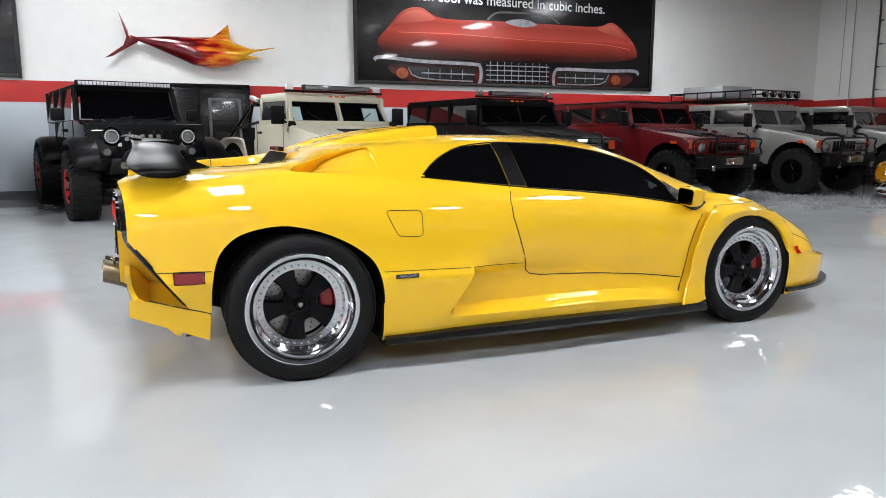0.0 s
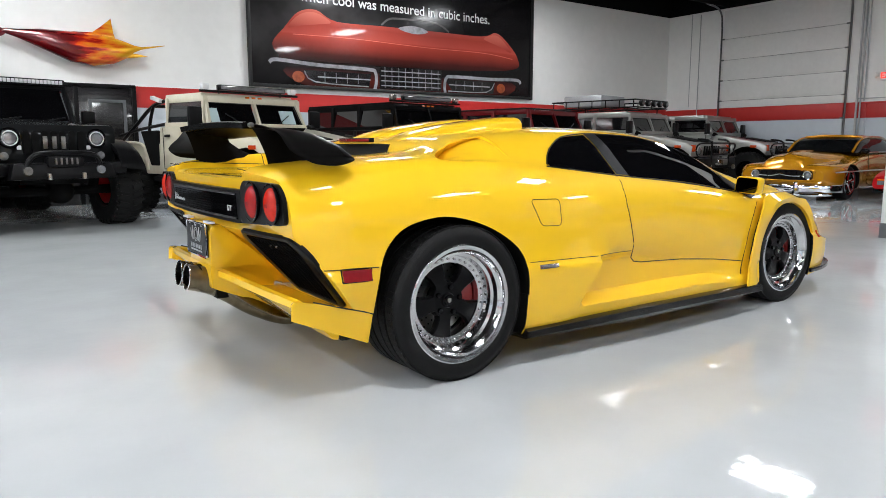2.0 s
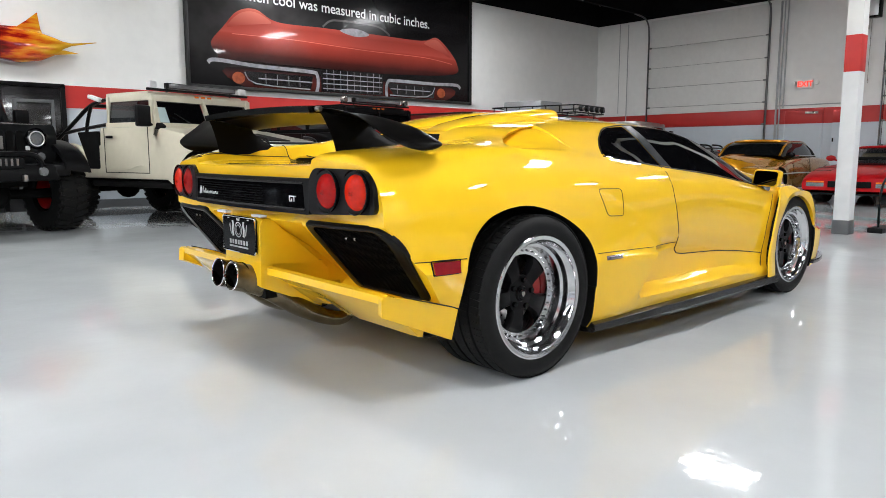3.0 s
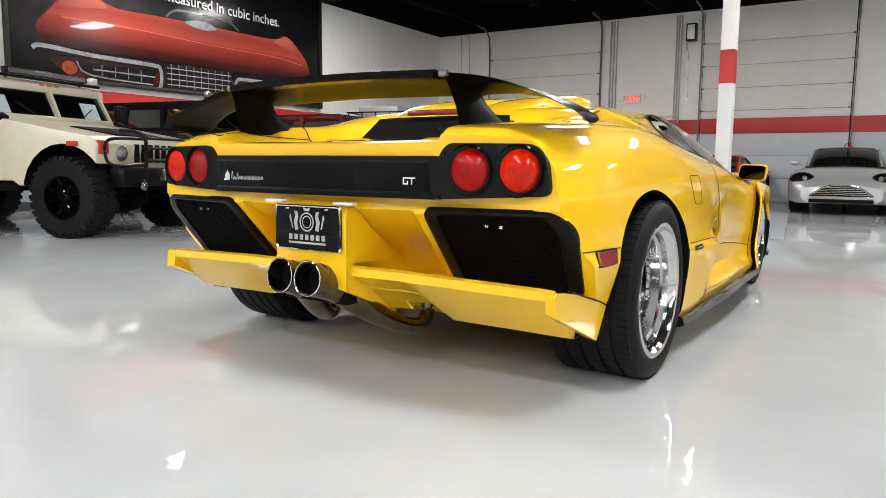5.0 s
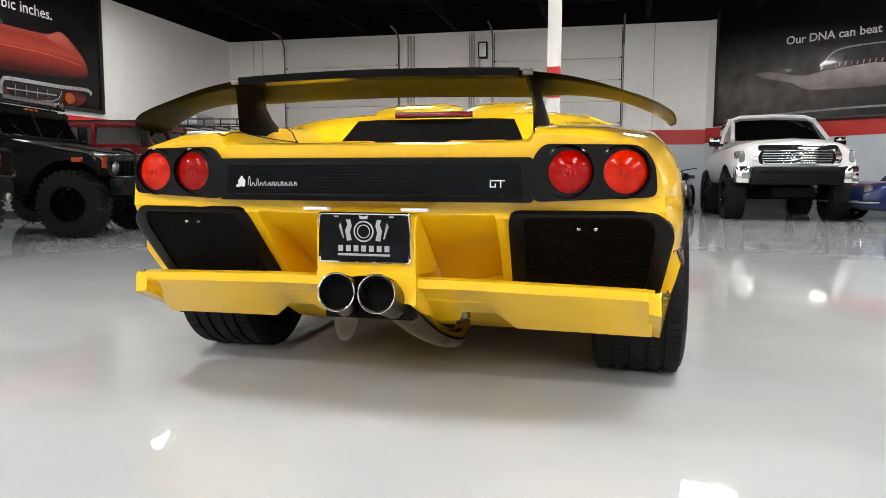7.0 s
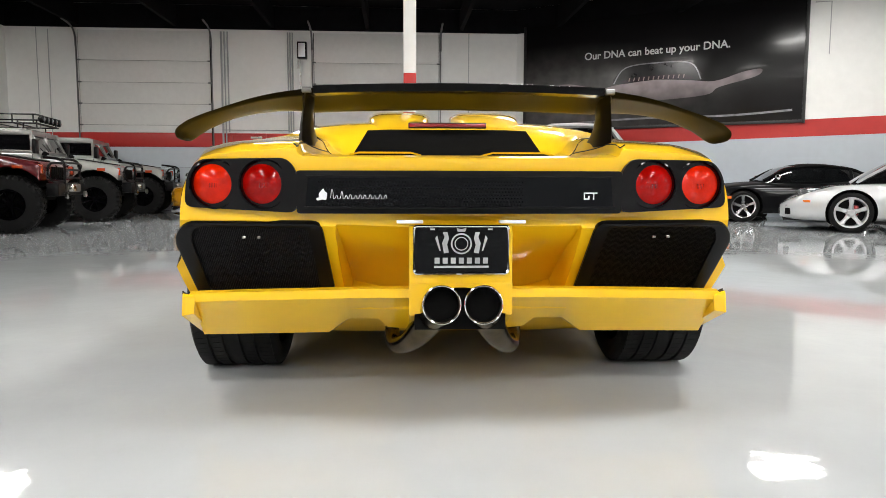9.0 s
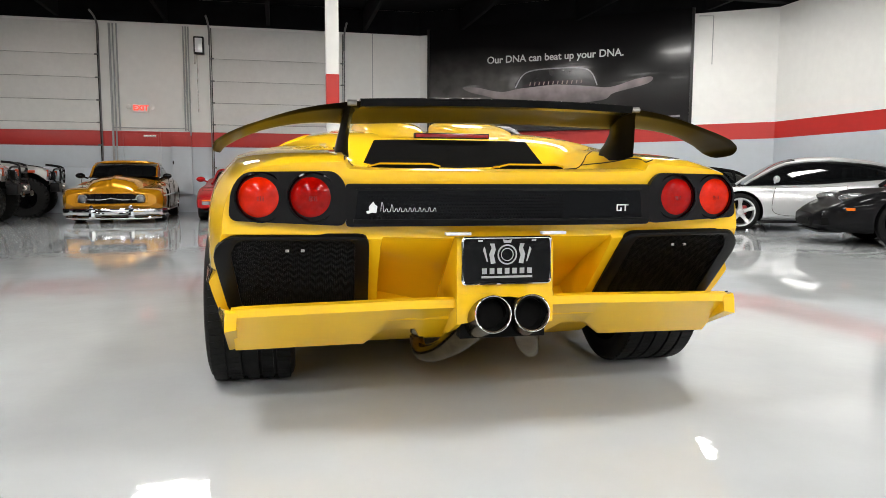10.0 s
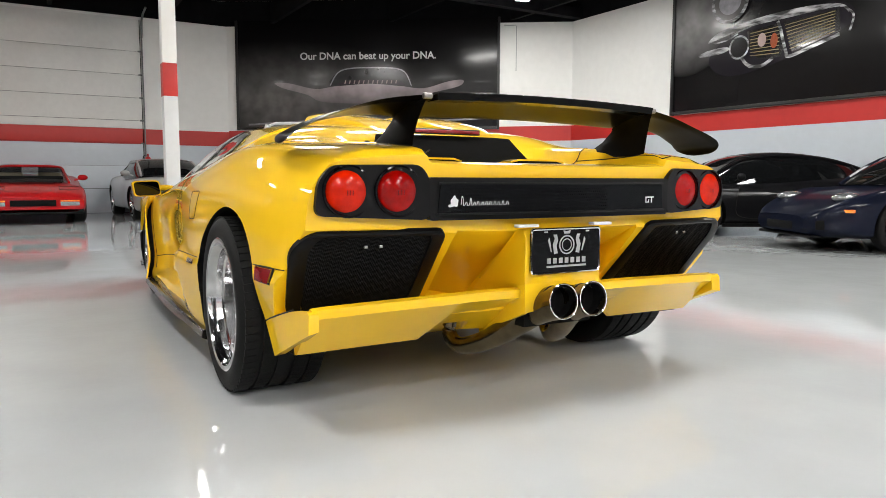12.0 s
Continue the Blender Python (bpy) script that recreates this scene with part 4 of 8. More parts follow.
flat(bm, [(-.088, .505), (.088, .505), (.088, .512), (-.088, .512)])
for k in range(7):
    y = .078 - k * .026
    flat(bm, [(y + .008, .519), (y - .008, .519), (y - .008, .538), (y + .008, .538)])
for r0, r1 in ((.034, .029), (.022, .019)):
    for k in range(24):
        a, b = 2 * math.pi * k / 24, 2 * math.pi * (k + 1) / 24
        flat(bm, [(r0 * math.cos(a), .583 + r0 * math.sin(a)), (r0 * math.cos(b), .583 + r0 * math.sin(b)), (r1 * math.cos(b), .583 + r1 * math.sin(b)), (r1 * math.cos(a), .583 + r1 * math.sin(a))])
flat(bm, [(-.012, .622), (.012, .622), (.016, .634), (0, .63), (-.016, .634)])
for s in (-1, 1):
    flat(bm, [(s * .04, .555), (s * .056, .552), (s * .062, .585), (s * .054, .605), (s * .06, .62), (s * .045, .62), (s * .04, .60), (s * .046, .58)])
    flat(bm, [(s * .066, .56), (s * .07, .56), (s * .084, .60), (s * .078, .61), (s * .075, .60)])
    flat(bm, [(s * .10, .627), (s * .085, .627), (s * .085, .632), (s * .10, .632)])
part("plate_print", bm, PLATE_INK, plate, "silver crest and bars of writing")
for s in (-1, 1):
    bm = bmesh.new()
    add_box(bm, (-.752, s * .165, .653), (.03, .085, .010), .003)
    part("plate_lamp", bm, WHITE_MARK, body, "white plate lamp")

# bumper blades: a slanting wing either side of the plate box
for s in (-1, 1):
    # stations along y: top edge, bend of the rear face, bottom edge, inner bottom
    st = [(.166, -.725, .436, -.66, .375, -.50, .252, .30), (.245, -.722, .436, -.655, .370, -.475, .253, .30), (.275, -.720, .436, -.655, .372, -.555, .300, .33), (.37, -.715, .435, -.655, .370, -.535, .297, .33),
          (.385, -.714, .434, -.652, .365, -.525, .294, .33), (.455, -.710, .432, -.640, .345, -.505, .242, .27), (.70, -.692, .425, -.632, .340, -.505, .240, .27), (.865, -.668, .417, -.608, .335, -.505, .238, .27), (.897, -.660, .413, -.597, .333, -.500, .237, .27)]
    rows = []
    for y, xt, zt, xm, zm, xb, zb, zi in st:
        rows.append([V((-.41, s * y, .330)), V((xt + .10, s * y, .345)), V((xt + .05, s * y, zt - .022)), V((xt + .02, s * y, zt)), V((xt, s * y, zt - .006)), V((xt + .002, s * y, zt - .035)), V((xm, s * y, zm)), V((xb, s * y, zb)), V((xb + .02, s * y, zb - .004)), V((xb + .03, s * y, zi)), V((-.41, s * y, min(zi, .30)))])
    bm = bmesh.new()
    add_loft(bm, rows, closed=True, caps=True)
    blade = part("rear_bumper", bm, YELLOW, body, "yellow bladed rear bumper", sharp=22)
    # end plate standing proud of the blade, its lower edge slanting forwards and down
    outer, inner = [], []
    for x, z, y, dx, dz in ((-.681, .339, .914, .012, .004), (-.678, .400, .911, .012, -.004), (-.668, .411, .913, .006, -.010), (-.640, .409, .924, 0, -.010), (-.575, .397, .938, 0, -.006), (-.511, .384, .947, 0, -.004), (-.43, .357, .950, 0, -.004), (-.354, .329, .952, -.004, -.004), (-.363, .207, .927, -.004, .006), (-.47, .251, .923, 0, .005), (-.58, .297, .918, 0, .005)):
        outer.append((x, s * y, z))
        inner.append((x + dx, s * (y - .034), z + dz))
    bm = bmesh.new()
    soft = [(x + (-.52 - x) * .006, y + s * .003, z + (.31 - z) * .02) for x, y, z in outer]
    add_loft(bm, [[V(q) for q in loop] for loop in (inner, outer, soft)], closed=True, caps=True)
    part("bumper_end", bm, YELLOW, blade, sharp=30)
    bm = bmesh.new()
    add_tube(bm, [(-.60 + .25 * k / 6, s * (.936 + .016 * min(1, k / 3)), .406 - .073 * k / 6) for k in range(7)], .003, seg=6)
    part("bumper_gap", bm, GAP, blade)
    # black plate that stands for the shade in the open gap below the end
    bm = bmesh.new()
    add_prism(bm, [(-.46, s * .80), (-.46, s * .888), (-.37, s * .892), (-.37, s * .80)], "z", .224, .232)
    part("bumper_end_shade", bm, BLACK_SATIN, blade)

# underside and diffuser dark
bm = bmesh.new()
add_box(bm, (1.05, 0, .285), (2.3, 1.06, .15))
part("underfloor", bm, BLACK_MATT, car, "dark underside")

# exhausts
for s in (-1, 1):
    bm = bmesh.new()
    path = smooth_line([(-.835, s * .066, .397), (-.70, s * .085, .345), (-.56, s * .145, .238), (-.46, s * .192, .186), (-.39, s * .222, .176), (-.348, s * .233, .215), (-.352, s * .228, .275)], 5)
    rows, n = [], len(path)
    for i, p in enumerate(path):
        d = (path[min(i + 1, n - 1)] - path[max(i - 1, 0)]).normalized()
        if i == 0:
            d = V((1, 0, -.12)).normalized()
        u = d.cross(V((0, 0, 1))).normalized()
        w = u.cross(d)
        r = float(np.interp(i / (n - 1), [0, .2, .4, .7, 1], [.060, .054, .038, .029, .026]))
        rows.append([p + r * (math.cos(a) * u + math.sin(a) * w) for a in np.linspace(0, 2 * math.pi, 29)[:-1]])
    rows.insert(0, [rows[0][k] + (path[0] - rows[0][k]) * .05 for k in range(28)])
    inner = [[p + (path[0] - p) * .06 + V((d0, 0, -d0 * .2)) for p in rows[1]] for d0 in (0.0, .1)]
    add_loft(bm, list(reversed(inner)) + rows, closed=True)
    pipe = part("exhaust_pipe", bm, EXHAUST, body, "heat-tinted steel exhaust pipe", sharp=50)
    bm = bmesh.new()
    add_lathe(bm, [(0, -.775), (.054, -.775), (.0565, -.832)], c=(0, s * .066, .39), axis="x", seg=28)
    part("pipe_bore", bm, BLACK_MATT, pipe)
    bm = bmesh.new()
    add_tube(bm, [p + V((-.002, 0, 0)) for p in rows[1]], .0022, seg=6, closed=True)
    part("pipe_lip", bm, CHROME, pipe)

# deck: mesh window, brake lamp, gaps, low louvres
bm = bmesh.new()
lo, hi = [(.405, .888), (.30, .880), (0, .878), (-.30, .880), (-.405, .888)], [(.345, 1.0), (.25, 1.004), (0, 1.004), (-.25, 1.004), (-.345, 1.0)]
add_loft(bm, [[V((-.005, y, z)) for y, z in lo], [V((.045, y * 1.0, (z + h[1]) / 2)) for (y, z), h in zip([((a[0] + b[0]) / 2, a[1]) for a, b in zip(lo, hi)], hi)], [V((.09, y, z)) for y, z in hi]])
part("engine_grille", bm, MESHY, body, "black mesh grille over the engine")
bm = bmesh.new()
add_box(bm, (.083, 0, 1.0215), (.03, .33, .016), .003)
third = part("brake_lamp", bm, MARKER_RED, body, "slim dark red high brake lamp")
bm = bmesh.new()
add_box(bm, (.085, 0, 1.0215), (.03, .338, .024), .003)
part("lamp_frame", bm, BLACK_SATIN, third)
for s in (-1, 1):
    bm = bmesh.new()
    for pts in ([(-.735, s * .532), (-.55, s * .512), (-.30, s * .482), (-.245, s * .475)], ):
        add_tube(bm, [deck(x, y)[0] + V((0, 0, .001)) for x, y in [(a, float(np.interp(a, [p[0] for p in pts], [p[1] for p in pts]))) for a in np.linspace(-.735, -.245, 14)]], .0022, seg=6)
    add_tube(bm, [deck(-.245, y)[0] + V((0, 0, .002)) for y in np.linspace(s * .40, s * .54, 14)], .0022, seg=6)
    part("deck_gap", bm, GAP, body)
for s in (-1, 1):
    bm = bmesh.new()
    rows = []
    for y in np.linspace(.12, .40, 8):
        h = .010 if y < .13 or y > .38 else 0
        rows.append([V((-.252, s * y, .888 - h)), V((-.25, s * y, .895 - h)), V((-.18, s * y, .896 - h)), V((-.10, s * y, .872)), V((-.10, s * y, .866)), V((-.19, s * y, .888 - h))])
    add_loft(bm, rows, closed=True, caps=True)
    louvre = part("deck_louvre", bm, YELLOW, body)
    bm = bmesh.new()
    add_box(bm, (-.200, s * .26, .8775), (.097, .268, .0205))
    part("louvre_slot", bm, BLACK_MATT, louvre)

# roof intakes: two humps that open forwards
for s in (-1, 1):
    rows = []
    for x, hw, h in ((.16, .10, .004), (.28, .125, .018), (.45, .145, .036), (.65, .16, .050), (.82, .165, .056), (.905, .165, .056)):
        base = 0.02
        row = []
        for a in np.linspace(0, math.pi, 15):
            y = s * .215 + hw * math.copysign(abs(math.cos(a)) ** .55, math.cos(a)) * 1.0
            g, _ = deck(x, y)
            row.append(V((x, y, max(g.z - .01, 0) + (h + .01) * math.sin(a) ** .5)))
        rows.append(row)
    bm = bmesh.new()
    add_loft(bm, rows)
    hump = part("roof_intake", bm, YELLOW, body, "yellow hump that opens forwards")
    bm = bmesh.new()
    end = rows[-1]
    c = V((.895, s * .215, 1.09))
    add_loft(bm, [[p + V((-.012, 0, -.006)) for p in end], [V((.893, p.y, min(p.z, 1.09) - .02)) for p in end]])
    part("intake_mouth", bm, BLACK_MATT, hump)

# rear wing: level in the middle, its ends curl down
bm = bmesh.new()
rows = []
WING_LINE = [(.942, .920), (.938, .934), (.928, .948), (.905, .962), (.87, .980), (.80, 1.008), (.70, 1.037), (.60, 1.054), (.50, 1.060), (.35, 1.066), (.18, 1.070), (0.0, 1.072)]
line2 = smooth_line([(y, z, 0) for y, z in WING_LINE], 3)
for i, q in enumerate(line2):
    a = q.x
    d = (line2[max(i - 1, 0)] - line2[min(i + 1, len(line2) - 1)]).normalized()
    up = V((-d.y, d.x))
    edge = max(0.0, (1.0 - i / 11.0))
    k = math.sqrt(max(.03, 1 - edge ** 2.4))
    flat = 1 - .75 * min(1.0, max(0.0, (a - .5) / .3))
    xc, ch = -.535 + .02 * min(1.0, 2 * edge), float(pchip([0, .48, .56, .72, .86, .95], [.135, .135, .108, .098, .118, .122], a)) * k
    th = .012 + .008 * flat
    prof = []
    for t in np.linspace(0, 2 * math.pi, 21)[:-1]:
        px = math.cos(t)
        pz = math.sin(t) * (.55 + .45 * px) * (1 if math.sin(t) > 0 else .5)
        camber = -.035 * (px * .5 + .5) ** 2 * 0.6
        off = th * pz + (-.010 * px + camber) * flat + (.012 if px < -.9 else 0) * flat
        prof.append(V((xc + ch * px, -(a + up.x * off), q.y + up.y * off)))
    rows.append(prof)
rows += [[V((p.x, -p.y, p.z)) for p in r] for r in reversed(rows[:-1])]
add_loft(bm, rows, closed=True, caps=True)
wing = part("rear_wing", bm, BLACK_WING, car, "satin black rear wing with drooping ends", sharp=45)
bm = bmesh.new()
rows = []
for y in np.linspace(-.475, .475, 13):
    z = 1.078 - .012 * (y / .5) ** 2
    rows.append([V((-.692, y, z + .020)), V((-.668, y, z + .024)), V((-.60, y, z + .010)), V((-.60, y, z - .004)), V((-.686, y, z - .004))])
add_loft(bm, rows, closed=True, caps=True)
part("wing_flap", bm, FLAP, wing, "adjustable black flap")
for s in (-1, 1):
    bm = bmesh.new()
    rows = []
    for z, x0, x1, w, y in ((.905, -.60, -.23, .022, .525), (.93, -.605, -.27, .020, .525), (.97, -.615, -.36, .017, .522), (1.01, -.63, -.42, .015, .515), (1.045, -.645, -.44, .016, .508), (1.068, -.66, -.42, .022, .503)):
        rows.append([V((x0, s * y, z)), V((x0 + .06, s * (y + w), z)), V((x1 - .08, s * (y + w), z)), V((x1, s * y, z)), V((x1 - .08, s * (y - w), z)), V((x0 + .06, s * (y - w), z))])
    add_loft(bm, rows, closed=True, caps=True)
    part("wing_strut", bm, BLACK_WING, wing)
    bm = bmesh.new()
    add_cyl(bm, (-.66, s * .485, 1.078), (-.66, s * .515, 1.078), .010, seg=8)
    part("wing_bolt", bm, DISC, wing)

# ---- what hangs on the walls ----
def text_mesh(body_text, size, bold=0.0):
    c = bpy.data.curves.new("text", "FONT")
    c.body, c.size, c.offset, c.extrude = body_text, size, bold, 0.001
    o = new("text", c)
    bpy.context.view_layer.update()
    me = bpy.data.meshes.new_from_object(o.evaluated_get(bpy.context.evaluated_depsgraph_get()))
    bpy.data.objects.remove(o)
    return me


POSTER_BLACK = mat("poster_black", (0.010, 0.009, 0.010), 0.18, coat=0.3, grain=0.5, scale=3)
POSTER_RED_LIGHT = mat("poster_light_red", (0.55, 0.12, 0.08), 0.2, coat=0.3, grain=0.25, scale=4)
POSTER_SILVER = mat("poster_silver", (0.25, 0.245, 0.265), 0.2, coat=0.3, grain=0.4, scale=10)
POSTER_GREY = mat("poster_grey", (0.075, 0.07, 0.07), 0.2, coat=0.3, grain=0.5, scale=2)
POSTER_DARK = mat("poster_charcoal", (0.022, 0.021, 0.022), 0.2, coat=0.3, grain=0.4, scale=3)
POSTER_PINK = mat("poster_pink_grey", (0.40, 0.30, 0.28), 0.2, coat=0.3, grain=0.3, scale=3)
POSTER_PURPLE = mat("poster_purple", (0.030, 0.018, 0.026), 0.2, coat=0.3, grain=0.4, scale=3)
POSTER_AMBER = mat("poster_amber", (0.30, 0.06, 0.02), 0.2, coat=0.3, grain=0.3, scale=20)
POSTER_WHITE = mat("poster_white", (0.6, 0.6, 0.6), 0.25)
FRAME_BLACK = mat("poster_frame", (0.012, 0.012, 0.012), 0.4)


def haze(name, centre, radii, color, base=(0.008, 0.0075, 0.008), power=1.0):
    """Dark printed board with one soft pale cloud."""
    m = mat(name, base, 0.22, coat=0.05, spec=0.2)
    nt = m.node_tree
    co, mp, gr = nt.nodes.new("ShaderNodeTexCoord"), nt.nodes.new("ShaderNodeMapping"), nt.nodes.new("ShaderNodeTexGradient")
    gr.gradient_type = "SPHERICAL"
    mp.inputs["Scale"].default_value = (1 / radii[0], 0, 1 / radii[1])
    mp.inputs["Location"].default_value = (-centre[0] / radii[0], 0, -centre[1] / radii[1])
    ns = nt.nodes.new("ShaderNodeTexNoise")
    ns.inputs["Scale"].default_value = 3.0
    pw, mul, mx = nt.nodes.new("ShaderNodeMath"), nt.nodes.new("ShaderNodeMath"), nt.nodes.new("ShaderNodeMix")
    pw.operation, mul.operation = "POWER", "MULTIPLY"
    pw.inputs[1].default_value = power
    mx.data_type = "RGBA"
    mx.inputs["A"].default_value, mx.inputs["B"].default_value = (*base, 1), (*color, 1)
    k = nt.nodes.new("ShaderNodeMapRange")
    k.inputs["From Min"].default_value, k.inputs["From Max"].default_value, k.inputs["To Min"].default_value, k.inputs["To Max"].default_value = 0.3, 0.7, 0.6, 1.1
    nt.links.new(co.outputs["Object"], mp.inputs["Vector"])
    nt.links.new(mp.outputs[0], gr.inputs["Vector"])
    nt.links.new(co.outputs["Object"], ns.inputs["Vector"])
    nt.links.new(ns.outputs["Fac"], k.inputs["Value"])
    nt.links.new(gr.outputs["Fac"], pw.inputs[0])
    nt.links.new(pw.outputs[0], mul.inputs[0])
    nt.links.new(k.outputs[0], mul.inputs[1])
    nt.links.new(mul.outputs[0], mx.inputs["Factor"])
    nt.links.new(mx.outputs["Result"], nt.nodes["Principled BSDF"].inputs["Base Color"])
    return m


def printed(name, z0, z1, stops, blotch=0.25):
    """Ink whose tone runs from z0 up to z1 through stops (place, colour), with soft blotches."""
    m = mat(name, stops[0][1], 0.2, coat=0.3, spec=0.2)
    nt = m.node_tree
    co, sep, rng_, rp = nt.nodes.new("ShaderNodeTexCoord"), nt.nodes.new("ShaderNodeSeparateXYZ"), nt.nodes.new("ShaderNodeMapRange"), nt.nodes.new("ShaderNodeValToRGB")
    ns, ad = nt.nodes.new("ShaderNodeTexNoise"), nt.nodes.new("ShaderNodeMath")
    ns.inputs["Scale"].default_value, ns.inputs["Detail"].default_value = 1.3, 3
    ad.operation = "MULTIPLY_ADD"
    ad.inputs[1].default_value = blotch * (z1 - z0)
    rng_.inputs["From Min"].default_value, rng_.inputs["From Max"].default_value = z0 + blotch * .5 * (z1 - z0), z1 + blotch * .5 * (z1 - z0)
    el = rp.color_ramp.elements
    while len(el) < len(stops):
        el.new(.5)
    for e, (q, c) in zip(el, stops):
        e.position, e.color = q, (*c, 1)
    nt.links.new(co.outputs["Object"], sep.inputs[0])
    nt.links.new(co.outputs["Object"], ns.inputs["Vector"])
    nt.links.new(ns.outputs["Fac"], ad.inputs[0])
    nt.links.new(sep.outputs["Z"], ad.inputs[2])
    nt.links.new(ad.outputs[0], rng_.inputs["Value"])
    nt.links.new(rng_.outputs[0], rp.inputs["Fac"])
    nt.links.new(rp.outputs["Color"], nt.nodes["Principled BSDF"].inputs["Base Color"])
    return m


class Poster:
    """A framed print: places are (u along it, z up) on its face."""

    def __init__(self, name, at, width, z0, z1, label, print_mat=None):
        self.root = thing(name, at, label, "poster")
        self.level = 0.0
        bm = bmesh.new()
        add_box(bm, (width / 2, .02, (z0 + z1) / 2), (width, .04, z1 - z0), .006)
        self.board = part("board", bm, print_mat or POSTER_BLACK, self.root)
        for nm, c, s in (("frame_side", (.03, 0, (z0 + z1) / 2), (.06, .07, z1 - z0 + .02)), ("frame_side", (width - .03, 0, (z0 + z1) / 2), (.06, .07, z1 - z0 + .02)), ("frame_rail", (width / 2, 0, z0 + .03), (width - .12, .07, .06))):
            bm = bmesh.new()
            add_box(bm, c, s, .006)
            part(nm, bm, FRAME_BLACK, self.root)

    def shape(self, name, outline, material, smooth=0, label=""):
        self.level += 1
        pts = [(p.x, p.y) for p in smooth_line([(u, z, 0) for u, z in outline], smooth, True)] if smooth else outline
        bm = bmesh.new()
        d = -.001 * self.level - .002
        add_prism(bm, [(u, z) for u, z in pts], "y", d, d + .0008 * 1.0)
        bmesh.ops.triangulate(bm, faces=[f for f in bm.faces if len(f.verts) > 4])
        return part(name, bm, material, self.root, label)

    def bar(self, name, pts, r, material, steps=6):
        self.level += 1
        bm = bmesh.new()
        line3 = smooth_line([(u, -.004 - .001 * self.level, z) for u, z in pts], steps)
        rows = []
        for i, p in enumerate(line3):
            d = line3[min(i + 1, len(line3) - 1)] - line3[max(i - 1, 0)]
            n = V((-d.z, 0, d.x)).normalized() * r
            rows.append([p - n, p + n])
        add_loft(bm, rows)
        return part(name, bm, material, self.root)

    def words(self, text, u, z, width, material, bold=0.0):
        span = [v.co.x for v in text_mesh(text, 1.0, bold).vertices]
        k = width / (max(span) - min(span))
        said = ""
        for word in text.split(" "):
            said += (" " if said else "") + word
            right = max(v.co.x for v in text_mesh(said, 1.0, bold).vertices)
            me = text_mesh(word, 1.0, bold)
            shift = right - max(v.co.x for v in me.vertices)
            me.transform(Matrix.Translation((u - min(span) * k + shift * k, -.012 - .001 * self.level * .2, z)) @ Matrix.Rotation(math.pi / 2, 4, "X") @ Matrix.Scale(k, 4))
            me.materials.clear()
            me.materials.append(material)
            ob = new("printed_word", me)
            ob.parent = self.root
            tagged(ob, "white printed word")


# poster of a red roadster, north wall (u = x - 3.78)
P = Poster("car_poster", pose(3.78, NY - .045, 0), 7.14, 2.10, CEIL + .12, "large black poster of a red roadster seen from the front", haze("poster_print_red_car", (1.2, 3.2), (2.2, 1.1), (0.05, 0.047, 0.047)))
P.shape("red_body", [(.48, 2.93), (.72, 3.22), (1.02, 3.54), (1.40, 3.62), (1.85, 3.44), (2.9, 3.45), (4.2, 3.46), (5.55, 3.47), (5.98, 3.58), (6.32, 3.40), (6.66, 3.05), (6.52, 2.78), (4.8, 2.66), (2.9, 2.62), (.82, 2.62), (.60, 2.72)], printed("poster_red_body", 2.62, 3.62, ((0, (.012, .006, .006)), (.16, (.05, .010, .008)), (.34, (.20, .026, .018)), (.50, (.30, .038, .026)), (.53, (.36, .055, .038)), (.72, (.27, .036, .026)), (.86, (.34, .055, .04)), (1, (.46, .11, .08))), .10), 5, "painted red car body")
P.bar("body_line", [(.9, 3.12), (2.2, 3.14), (4.0, 3.10), (5.6, 3.10), (6.5, 3.02)], .007, POSTER_RED_LIGHT)
P.shape("fender_sheen", [(.80, 3.24), (1.05, 3.50), (1.38, 3.57), (1.72, 3.42), (1.5, 3.36), (1.1, 3.30)], printed("poster_sheen", 3.24, 3.57, ((0, (.27, .036, .026)), (1, (.50, .14, .10))), .1), 4)
P.shape("fender_sheen", [(5.62, 3.42), (5.98, 3.53), (6.26, 3.37), (6.45, 3.16), (6.1, 3.28)], printed("poster_sheen_far", 3.2, 3.55, ((0, (.27, .036, .026)), (1, (.46, .12, .085))), .1), 4)
P.shape("front_panel", [(.75, 2.50), (2.7, 2.50), (4.5, 2.50), (6.5, 2.46), (6.2, 2.14), (4.5, 2.14), (2.5, 2.12), (1.2, 2.14)], printed("poster_front", 2.14, 2.5, ((0, (.03, .006, .005)), (.5, (.08, .013, .010)), (1, (.014, .008, .008))), .2), 4)
P.shape("mouth", [(2.82, 2.62), (4.42, 2.64), (4.42, 2.18), (2.82, 2.17)], POSTER_BLACK)
for u0, u1 in ((1.10, 2.62), (4.50, 5.96)):
    P.shape("side_grille", [(u0, 2.46), (u1, 2.46), (u1 - .05, 2.19), (u0 + .22, 2.21)], POSTER_BLACK)
P.bar("windscreen_frame", [(2.88, 3.47), (3.05, 3.60), (3.3, 3.64), (4.1, 3.65), (4.4, 3.60), (4.62, 3.48)], .02, POSTER_GREY)
P.shape("cockpit_badge", [(3.3, 3.44), (3.6, 3.52), (3.9, 3.5), (4.05, 3.42), (3.7, 3.36)], POSTER_SILVER, 4)
P.bar("chrome_bumper", [(.40, 2.56), (.56, 2.62), (1.4, 2.57), (2.55, 2.55), (2.72, 2.50), (2.74, 2.30), (2.70, 2.14)], .035, POSTER_SILVER)
P.bar("chrome_bumper", [(6.76, 2.46), (6.62, 2.54), (5.9, 2.52), (4.75, 2.52), (4.55, 2.48), (4.50, 2.30), (4.52, 2.16)], .035, POSTER_SILVER)
